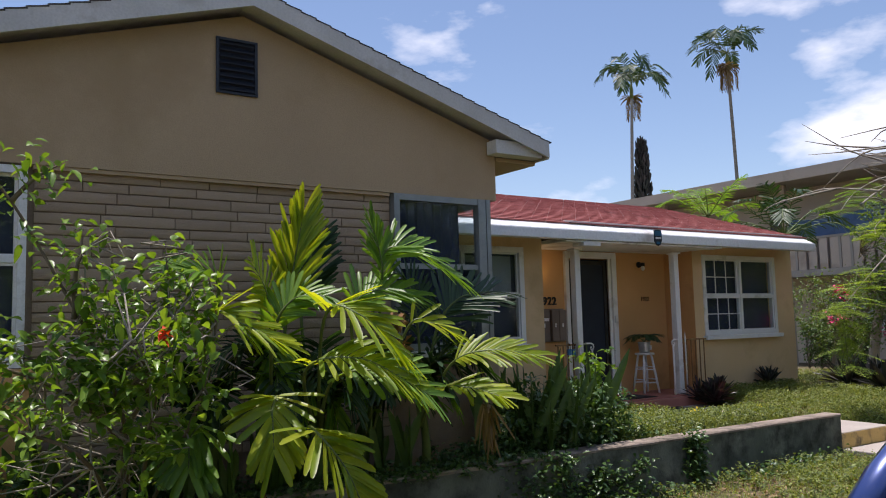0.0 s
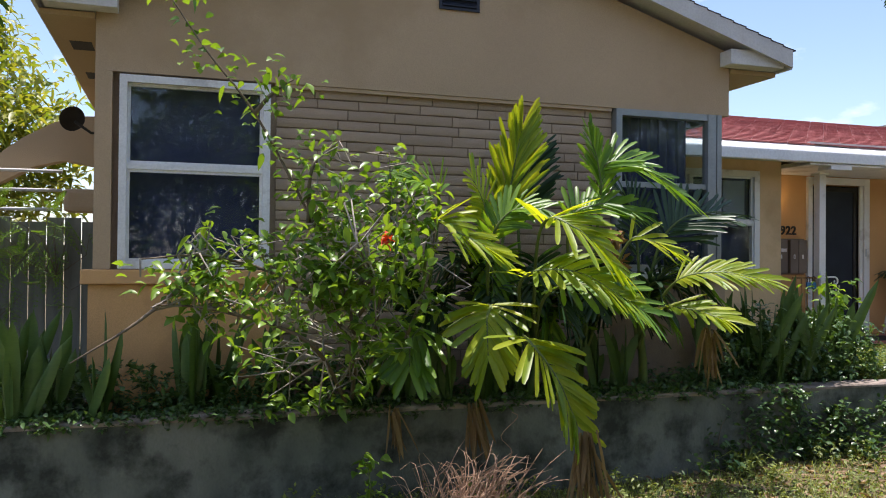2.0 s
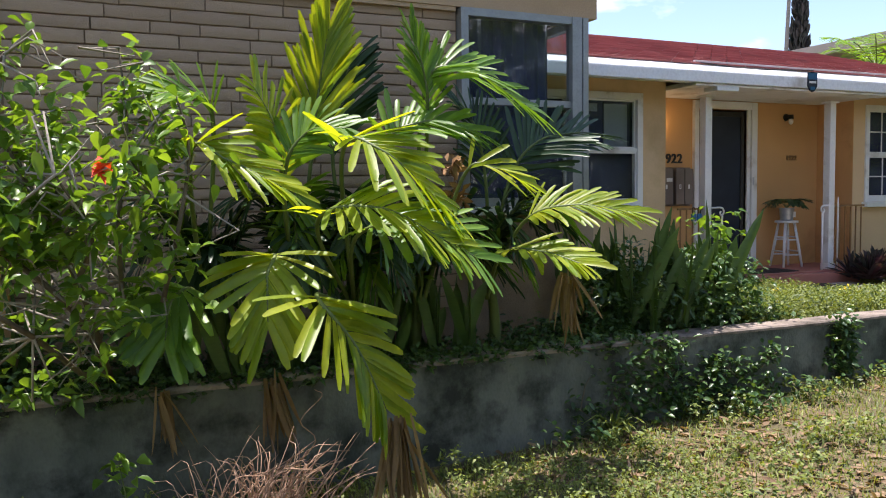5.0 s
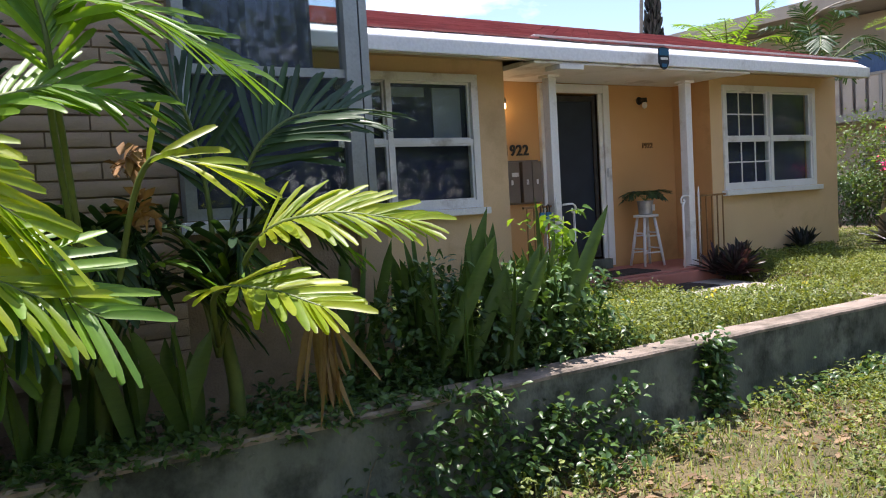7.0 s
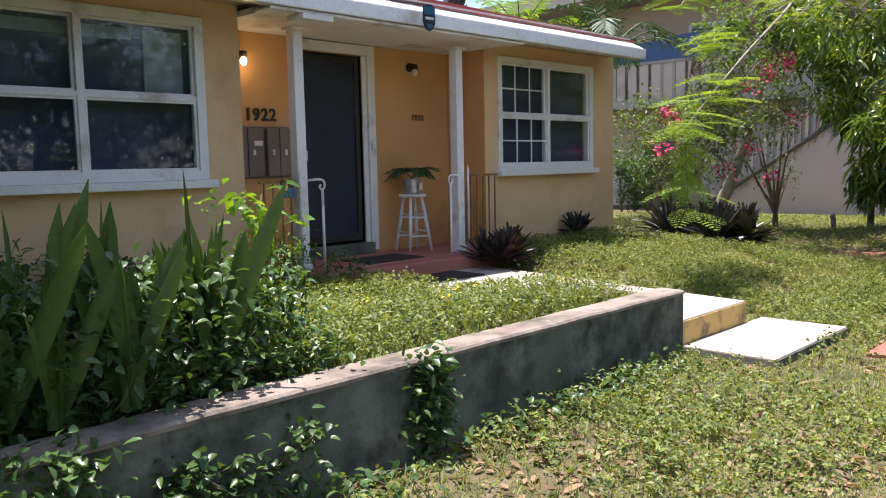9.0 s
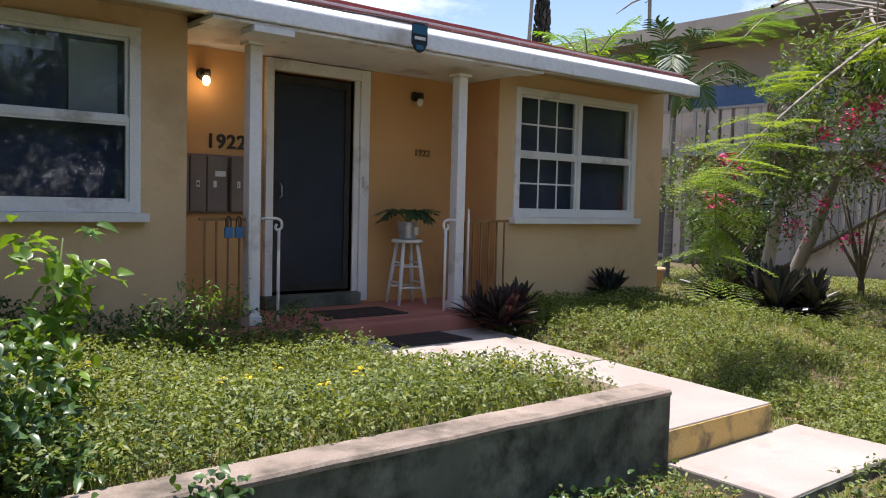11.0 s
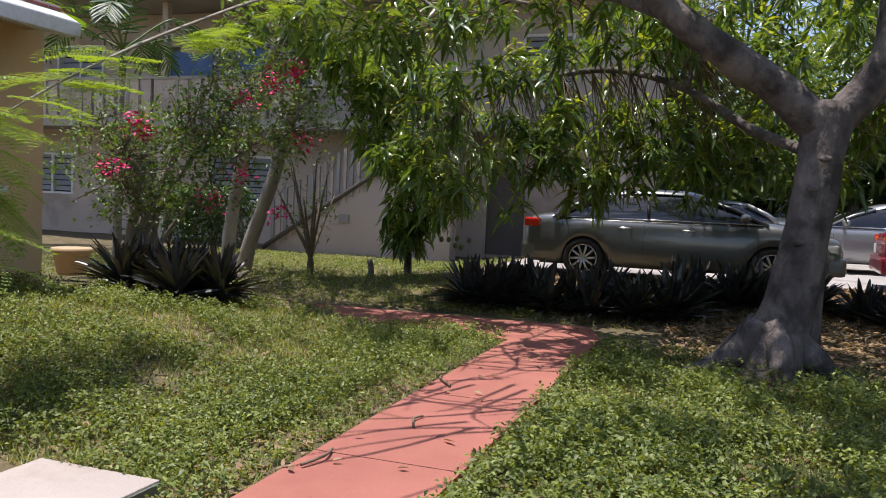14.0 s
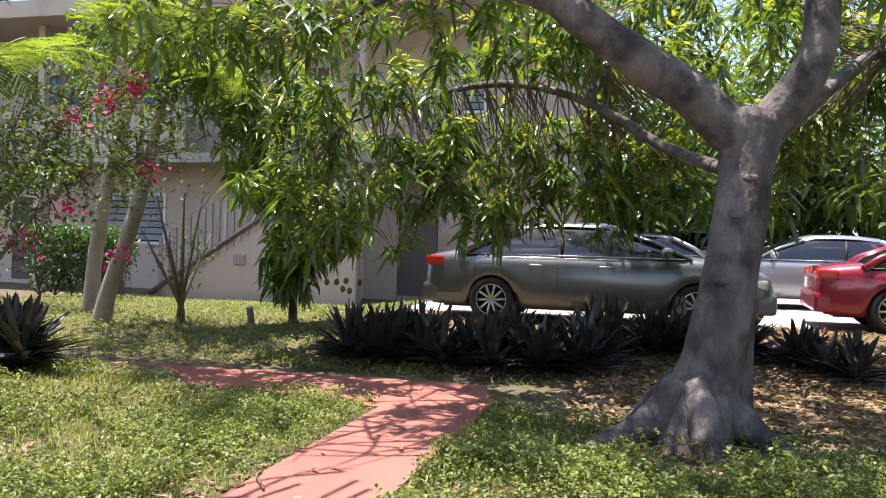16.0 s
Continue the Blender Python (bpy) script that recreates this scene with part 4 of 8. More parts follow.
def palm_clump():
    palm = thing("garden_palm", (2.8, 5.4, 0.42), "clumping garden palm with arching yellow-green fronds behind the low wall", "palm")
    stems = {"a": (2.35, 5.5), "b": (3.15, 5.5), "c": (1.85, 5.5), "d": (3.75, 5.52), "e": (2.7, 5.48)}
    tops = {}
    for k, (x, y) in stems.items():
        top = Vector((x + rng.uniform(-0.06, 0.06), y - 0.08, 0.95 + rng.uniform(0, 0.2)))
        tops[k] = top
        bm = bmesh.new()
        tube(bm, smooth_path([(x, y, 0.3), (x + 0.03, y - 0.02, 0.62), top], 5), lerp_list([0.05, 0.038, 0.026], 11), 10)
        part("stem", bm, M_STALK, palm)
    # stem, points along the frond, material, leaflet pairs, leaflet length and width, spread at foot and tip
    lead = [
        ("a", [(2.45, 5.3, 1.75), (2.49, 5.25, 2.15), (2.55, 5.22, 2.50)], M_PALMY, 22, 0.46, 0.042, (34, 12)),
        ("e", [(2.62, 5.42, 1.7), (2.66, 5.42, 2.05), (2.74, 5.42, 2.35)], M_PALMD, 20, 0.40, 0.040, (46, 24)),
        ("a", [(2.22, 5.05, 1.55), (2.16, 4.95, 1.88), (2.04, 4.89, 2.10)], M_PALMY, 17, 0.30, 0.046, (74, 40)),
        ("a", [(2.2, 4.95, 1.6), (2.3, 4.84, 1.86), (2.48, 4.68, 1.88)], M_PALM, 16, 0.26, 0.046, (70, 34)),
        ("e", [(2.42, 4.6, 1.72), (2.52, 4.28, 1.74), (2.84, 4.3, 1.48)], M_PALMY, 17, 0.34, 0.054, (62, 26)),
        ("e", [(2.28, 4.6, 1.38), (2.5, 4.25, 1.46), (2.84, 4.18, 1.28)], M_PALMY, 18, 0.32, 0.052, (70, 34)),
        ("e", [(2.5, 4.65, 1.3), (2.75, 4.35, 1.36), (3.0, 4.22, 1.2)], M_PALM, 16, 0.32, 0.052, (70, 38)),
        ("c", [(1.68, 4.7, 1.72), (1.84, 4.58, 1.70), (2.08, 4.5, 1.57)], M_PALMY, 15, 0.26, 0.050, (60, 24)),
        ("c", [(2.05, 4.66, 1.22), (1.99, 4.46, 1.14), (1.97, 4.38, 0.93)], M_PALMY, 15, 0.32, 0.062, (78, 22)),
        ("c", [(1.68, 4.86, 1.06), (1.57, 4.74, 1.0), (1.53, 4.64, 0.84)], M_PALM, 13, 0.32, 0.064, (78, 24)),
        ("e", [(2.2, 4.35, 1.05), (2.33, 4.16, 0.82), (2.46, 4.12, 0.52)], M_PALMY, 18, 0.32, 0.060, (76, 30)),
        ("b", [(3.0, 4.9, 2.05), (3.2, 4.78, 2.24), (3.66, 4.78, 2.02)], M_PALM, 21, 0.34, 0.044, (66, 32)),
        ("b", [(3.02, 4.88, 1.9), (2.98, 4.82, 2.2), (2.9, 4.8, 2.42)], M_PALM, 15, 0.26, 0.040, (50, 20)),
        ("b", [(2.76, 4.86, 1.72), (2.95, 4.76, 1.93), (3.24, 4.70, 1.88)], M_PALM, 18, 0.28, 0.046, (72, 34)),
        ("b", [(3.3, 5.0, 1.62), (3.48, 4.92, 1.68), (3.66, 4.9, 1.60)], M_PALMY, 7, 0.26, 0.050, (50, 18)),
        ("d", [(3.78, 5.1, 1.34), (4.0, 4.86, 1.45), (4.3, 4.66, 1.40)], M_PALMY, 20, 0.28, 0.046, (66, 28)),
        ("d", [(3.55, 4.95, 1.16), (3.66, 4.66, 1.18), (3.78, 4.44, 1.12)], M_PALMY, 14, 0.28, 0.054, (68, 26)),
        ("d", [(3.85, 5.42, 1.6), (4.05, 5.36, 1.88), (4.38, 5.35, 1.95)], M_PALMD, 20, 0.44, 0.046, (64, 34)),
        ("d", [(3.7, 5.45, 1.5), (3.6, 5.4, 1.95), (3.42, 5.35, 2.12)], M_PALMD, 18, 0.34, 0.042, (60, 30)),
        ("c", [(1.85, 5.05, 1.9), (1.72, 4.95, 2.05), (1.55, 4.9, 2.05)], M_PALM, 16, 0.28, 0.036, (56, 26)),
    ]
    for s, pts, m, n, l, w, spread in lead:
        frond(palm, [tops[s] - Vector((0, 0, 0.25)), *pts], m, round(n * 1.3), l * 1.06, w * 0.7, spread=spread, start=0.36, tip=0.72, sag=(0.04, 0.24), sky=(0, -0.55, 0.83), label="yellowing frond" if m is M_PALMY else "")
    # filler fronds, mostly in the darker green that paints the clump's inner shade
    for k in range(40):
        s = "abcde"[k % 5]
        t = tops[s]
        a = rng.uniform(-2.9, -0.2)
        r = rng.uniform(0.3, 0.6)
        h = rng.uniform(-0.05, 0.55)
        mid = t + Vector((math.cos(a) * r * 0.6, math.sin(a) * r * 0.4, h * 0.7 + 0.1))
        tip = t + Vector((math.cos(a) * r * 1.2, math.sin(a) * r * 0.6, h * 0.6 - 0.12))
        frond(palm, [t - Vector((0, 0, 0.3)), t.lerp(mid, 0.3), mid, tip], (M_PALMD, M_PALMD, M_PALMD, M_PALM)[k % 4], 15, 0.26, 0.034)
    # dead fronds, hanging over the wall and under the living ones
    for x, y, z, n, drop in ((3.95, 4.86, 1.0, 6, 0.40), (1.55, 5.08, 0.46, 5, 0.36), (2.15, 5.08, 0.48, 5, 0.40), (2.52, 4.12, 0.46, 9, 0.52)):
        b = np.array([[x, y, z]] * (n * 3)) + rng.normal(0, 0.025, (n * 3, 3))
        w = np.column_stack([rng.normal(0.12, 0.2, n * 3), rng.normal(-0.03, 0.08, n * 3), np.full(n * 3, -1.0)])
        leafy("dead_frond", leaf_arrays(b, w, rng.normal(0, 1, (n * 3, 3)), drop * rng.uniform(0.6, 1.05, n * 3), 0.035, STRAP, 0.0, 0.3), M_DEAD, palm, "dry brown hanging frond")
    for x, y, z in ((3.3, 5.12, 1.70), (3.32, 5.12, 1.50)):
        b = np.array([[x, y, z]] * 26) + rng.normal(0, 0.03, (26, 3))
        leafy("flower_head", leaf_arrays(b, rng.normal(0, 1, (26, 3)), rng.normal(0, 1, (26, 3)), 0.08, 0.04, SHORT, 0.1, 0.2), M_RUST, palm, "rusty red flower head")


palm_clump()


def leaf_cloud(centres, per, spread, length, width, profile=LEAF, droop=0.4, fold=0.2, outward=None, flat=0.6):
    """Leaves scattered round each centre, mostly facing up and out."""
    c = np.repeat(np.asarray(centres, dtype=float), per, axis=0)
    n = len(c)
    off = rng.normal(0, 1, (n, 3)) * spread
    way = rng.normal(0, 1, (n, 3))
    way[:, 2] = way[:, 2] * flat + 0.1
    if outward is not None:
        way += outward
    up = np.column_stack([rng.normal(0, 0.45, n), rng.normal(0, 0.45, n), np.ones(n)])
    return leaf_arrays(c + off, way, up, length * rng.uniform(0.7, 1.25, n), width * rng.uniform(0.75, 1.2, n), profile, droop, fold)


def ellipsoid_points(n, centre, radii, shell=0.35, seed_scale=1.2, gap=0.0):
    """Points in an ellipsoid's outer part, thinned in noisy gaps."""
    out = []
    tries = 0
    while len(out) < n and tries < n * 40:
        tries += 1
        d = rng.normal(0, 1, 3)
        d /= np.linalg.norm(d)
        r = (shell + (1 - shell) * rng.random()) ** 0.6
        p = np.array(centre) + d * r * np.array(radii)
        if noise.noise(Vector(p) * seed_scale) > gap - 0.5 * rng.random():
            out.append(p)
    return np.array(out)


def twigs(points, anchors, r0=0.006, sag=0.05, sides=4):
    """Thin twigs from the nearest anchor to each point."""
    bm = bmesh.new()
    anc = np.asarray(anchors)
    for p in points:
        k = np.argmin(((anc - p) ** 2).sum(axis=1) + rng.random(len(anc)) * 0.15)
        a, b = Vector(anc[k]), Vector(p)
        m = a.lerp(b, 0.5) + Vector(rng.normal(0, sag, 3))
        tube(bm, [a, m, b], [r0 * 1.5, r0, r0 * 0.5], sides, cap=False)
    return bm


def hibiscus():
    t = thing("hibiscus_bush", (1.4, 5.6, 0.3), "sprawling hibiscus bush with small glossy leaves and a red flower", "bush")
    stems = []
    bm = bmesh.new()
    for pts in ([(1.6, 5.7, 0.3), (1.42, 4.77, 1.05), (1.21, 4.69, 1.57), (1.08, 4.69, 1.83), (0.79, 4.69, 2.35), (0.51, 4.69, 2.70), (0.29, 4.69, 3.02)],
                [(1.6, 5.7, 0.3), (1.38, 4.69, 0.97), (0.95, 4.51, 1.36), (0.51, 4.43, 1.49), (0.17, 4.38, 1.47)],
                [(1.7, 5.7, 0.3), (1.59, 4.77, 1.23), (1.64, 4.69, 1.75), (1.62, 4.69, 2.16)],
                [(1.6, 5.6, 0.3), (1.12, 4.51, 0.97), (0.60, 4.43, 1.18), (0.25, 4.34, 1.23)],
                [(1.7, 5.6, 0.3), (1.81, 4.69, 1.14), (1.90, 4.60, 1.66), (1.85, 4.60, 1.96)],
                [(1.12, 4.69, 1.70), (1.12, 4.60, 2.01), (1.25, 4.60, 2.18)],
                [(0.79, 4.69, 2.35), (0.90, 4.64, 2.48), (1.03, 4.64, 2.57)],
                [(0.51, 4.43, 1.44), (0.17, 4.34, 1.14), (-0.16, 4.30, 0.93)],
                [(1.38, 4.69, 1.05), (1.47, 4.43, 1.31), (1.34, 4.30, 1.57)]):
        p = smooth_path(pts, 5)
        stems += [tuple(q) for q in p[4:]]
        tube(bm, p, lerp_list([0.016, 0.01, 0.004], len(p)), 6)
    part("branch_frame", bm, M_TWIG, t)
    core = np.concatenate([ellipsoid_points(110, (1.50, 4.65, 1.52), (0.5, 0.4, 0.66), 0.3, 2.0, -0.05),
                           ellipsoid_points(80, (0.73, 4.5, 1.36), (0.6, 0.35, 0.30), 0.3, 2.0, -0.05),
                           ellipsoid_points(40, (1.25, 4.95, 0.92), (0.75, 0.4, 0.38), 0.3, 2.0, -0.1)])
    thin = np.array([s for s in stems if s[2] > 1.65])[::2]
    part("twigs", twigs(core, stems, 0.0055, 0.08), M_BARKP, t)
    thin = np.concatenate([thin, thin + rng.normal(0, 0.07, thin.shape), thin + rng.normal(0, 0.1, thin.shape)])
    arr = merge(leaf_cloud(core[::2], 11, 0.055, 0.085, 0.05), leaf_cloud(core[1::2], 4, 0.06, 0.075, 0.045), leaf_cloud(thin, 4, 0.05, 0.075, 0.045))
    leafy("leaves", arr, M_SHRUB, t)
    leafy("flower", leaf_cloud([(1.52, 4.3, 1.60)], 12, 0.012, 0.05, 0.04, SHORT), M_REDFL, t, "red hibiscus flower")


hibiscus()


def blades(base, height, width, lean, material, name, parent, label=""):
    n = len(base)
    a = rng.uniform(0, 2 * math.pi, n)
    l = rng.uniform(0, lean, n)
    way = np.column_stack([np.cos(a) * l, np.sin(a) * l, np.ones(n)])
    up = np.column_stack([np.cos(a + 1.5), np.sin(a + 1.5), np.zeros(n)])
    prof = ((0, 0.6), (0.3, 0.95), (0.6, 1.0), (0.85, 0.7), (1.0, 0.04))
    return leafy(name, leaf_arrays(base, way, up, height * rng.uniform(0.6, 1.15, n), width * rng.uniform(0.8, 1.2, n), prof, 0.04, 0.2), material, parent, label)


def snake_plants(at, spread, count, height, label):
    t = thing("snake_plant", (*at, bed_z(*at)), label, "plant", "snake plants")
    for k in range(max(2, count // 7)):
        c = np.array([at[0] + rng.uniform(-1, 1) * spread[0], at[1] + rng.uniform(-1, 1) * spread[1]])
        base = np.column_stack([c[0] + rng.normal(0, 0.05, 7), c[1] + rng.normal(0, 0.04, 7), np.full(7, bed_z(*c) - 0.02)])
        for q in base:
            blades(q[None, :], height, 0.085, 0.5, M_SANS, "leaf", t)


snake_plants((5.4, 5.85), (0.75, 0.2), 42, 0.82, "dense dark green snake plants behind the low wall")
snake_plants((5.75, 5.82), (0.55, 0.12), 21, 0.92, "tall snake plants rising through the vine")
snake_plants((6.25, 5.9), (0.35, 0.25), 14, 0.8, "tall upright snake plants among vines")
snake_plants((-0.7, 5.75), (0.45, 0.2), 42, 0.7, "upright snake plants at the fence corner")
snake_plants((0.5, 5.85), (0.6, 0.12), 28, 0.72, "dark snake plants under the window")
snake_plants((2.6, 5.75), (1.2, 0.2), 70, 0.6, "dark snake plants beneath the palm fronds")


def vine():
    t = thing("ground_vine", (5.3, 5.3, 0.4), "leafy vine spilling over the low wall to the grass", "vine")
    pts = []
    for _ in range(560):
        x = rng.normal(5.3, 0.62)
        if rng.random() < 0.55:
            y, z = 5.13 - rng.random() * 0.05, wall_top(x) - rng.random() ** 1.1 * 0.66
            if x > 6.0 or x < 4.0:
                continue
            if noise.noise((x * 2.2, z * 3.0, 4.0)) < -0.02:
                continue
        elif rng.random() < 0.6:
            y = rng.uniform(5.3, 6.0)
            z = 0.5 + rng.random() * max(0.05, 0.55 * (1 - abs(x - 5.45) / 0.9))
        else:
            y = 5.13 - rng.random() * 0.35
            if noise.noise((x * 3, y * 3, 0)) < 0:
                continue
            z = ground_z(x, y) + 0.04 + 0.08 * rng.random()
        pts.append((x, y, z))
    for _ in range(60):
        pts.append((6.72 + rng.normal(0, 0.045), 5.12 - 0.03 * rng.random(), rng.uniform(0.1, 0.52)))
    for _ in range(45):
        pts.append((rng.uniform(6.2, 9.3), 5.1 - rng.random() * 0.25, ground_z(8, 5) + 0.04 + 0.06 * rng.random()))
    pts = np.array(pts)
    leafy("leaves", leaf_cloud(pts, 9, 0.05, 0.055, 0.034, droop=0.3, outward=np.array([0, -0.5, 0.2])), M_VINE, t)
    part("runners", twigs(pts[::4], pts[1::7], 0.003, 0.03), M_TWIG, t)
    up = np.concatenate([ellipsoid_points(130, (6.0, 5.85, 0.72), (0.42, 0.42, 0.36), 0.2, 2.0, -0.1), ellipsoid_points(230, (5.25, 5.5, 0.74), (0.85, 0.2, 0.42), 0.2, 2.0, -0.05)])
    leafy("upper_leaves", leaf_cloud(up, 9, 0.06, 0.058, 0.034), M_VINE, t)
    part("stems", twigs(up[::3], [(6.0, 5.9, 0.4), (6.2, 6.0, 0.42), (5.2, 5.5, 0.4)], 0.004, 0.04), M_STALK, t)


vine()


def upright_weed():
    t = thing("tall_weed", (6.5, 6.25, 0.42), "tall leafy weed growing in front of the porch post", "plant")
    pts = np.array([(6.5 + rng.normal(0, 0.09), 6.25 + rng.normal(0, 0.08), z) for z in np.linspace(0.5, 1.33, 40)])
    bm = bmesh.new()
    tube(bm, [(6.5, 6.25, 0.36), (6.48, 6.25, 0.8), (6.53, 6.25, 1.3)], [0.012, 0.009, 0.004], 6)
    part("stem", bm, M_STALK, t)
    leafy("leaves", leaf_cloud(pts, 6, 0.04, 0.085, 0.055), M_SHRUB, t)
    low = ellipsoid_points(70, (7.8, 8.1, 0.6), (0.55, 0.4, 0.25), 0.1, 2.0, -0.2)
    t2 = thing("low_shrub", (7.8, 8.1, 0.42), "low dark green shrub beside the porch", "bush")
    leafy("leaves", leaf_cloud(low, 12, 0.05, 0.05, 0.02), M_FERNG, t2)
    part("stems", twigs(low[::3], [(7.7, 8.1, 0.42), (8.0, 8.1, 0.42)], 0.004, 0.03), M_TWIG, t2)


upright_weed()


def spider_plant():
    t = thing("spider_plant", (4.4, 4.98, -0.1), "pale arching spider plant at the foot of the low wall", "plant")
    n = 34
    base = np.tile([4.4, 5.0, -0.06], (n, 1)) + rng.normal(0, 0.02, (n, 3))
    a = rng.uniform(0, 2 * math.pi, n)
    way = np.column_stack([np.cos(a), np.sin(a), rng.uniform(0.6, 1.6, n)])
    leafy("leaves", leaf_arrays(base, way, np.tile([0, 0, 1.0], (n, 1)), rng.uniform(0.28, 0.48, n), 0.02, BLADE, 0.7, 0.2), M_WEED, t)


spider_plant()


def rosette(name, at, count, length, width, material, label, group="", heads=3, spread=0.2, category="plant"):
    t = thing(name, at, label, category, group)
    for h in range(heads):
        c = np.array(at) + np.array([rng.normal(0, spread), rng.normal(0, spread), 0.0])
        c[2] = at[2] + 0.03
        n = count
        el = rng.uniform(0.15, 1.45, n)
        a = rng.uniform(0, 2 * math.pi, n)
        way = np.column_stack([np.cos(a) * np.cos(el), np.sin(a) * np.cos(el), np.sin(el)])
        base = c + np.column_stack([np.cos(a) * 0.03, np.sin(a) * 0.03, el * 0.09])
        leafy("rosette", leaf_arrays(base, way, np.tile([0, 0, 1.0], (n, 1)) + rng.normal(0, 0.2, (n, 3)), length * rng.uniform(0.7, 1.15, n), width, STRAP, 0.15, 0.3), material, t)
    return t


rosette("oyster_plant", (10.98, 8.2, 0.27), 30, 0.34, 0.06, M_RHOEO, "purple-leaved oyster plants beside the porch step", "purple oyster plants", 5, 0.17)
rosette("oyster_plant", (11.5, 8.45, 0.3), 26, 0.30, 0.055, M_RHOEO, "purple-leaved oyster plants beside the porch step", "purple oyster plants", 2, 0.12)
rosette("oyster_plant", (13.4, 8.75, 0.34), 28, 0.34, 0.06, M_RHOEOD, "dark oyster plant below the grid window", "purple oyster plants", 3, 0.14)
for x, y in ((15.0, 8.1), (15.3, 8.5), (15.5, 7.8), (15.1, 7.6), (15.8, 8.3), (14.8, 8.6)):
    rosette("oyster_plant", (x, y, ground_z(x, y)), 34, 0.55, 0.07, M_RHOEOD, "dark spiky oyster plants under the flowering tree", "dark oyster plants", 3, 0.16)
for k in range(11):
    x, y = 17.75 + 0.14 * (k % 3) + 0.12 * k * (k > 7), 5.6 - k * 0.33
    rosette("oyster_plant", (x, y, ground_z(x, y)), 32, 0.6, 0.07, M_RHOEOD, "dark spiky oyster plants bordering the path near the parked car", "dark oyster plants", 3, 0.15)
for x, y in ((18.9, 1.9), (19.1, 1.4), (18.6, 1.0), (18.2, 0.6)):
    rosette("oyster_plant", (x, y, ground_z(x, y)), 30, 0.45, 0.065, M_RHOEOD, "dark oyster plants on leaf litter behind the mango trunk", "dark oyster plants", 3, 0.15)


# ---- mango tree ----
def limb(bm, pts, radii, sides=14, steps=8, wob=0.18):
    p = smooth_path(pts, steps)
    tube(bm, p, lerp_list(radii, len(p)), sides, wobble=wob)
    return p


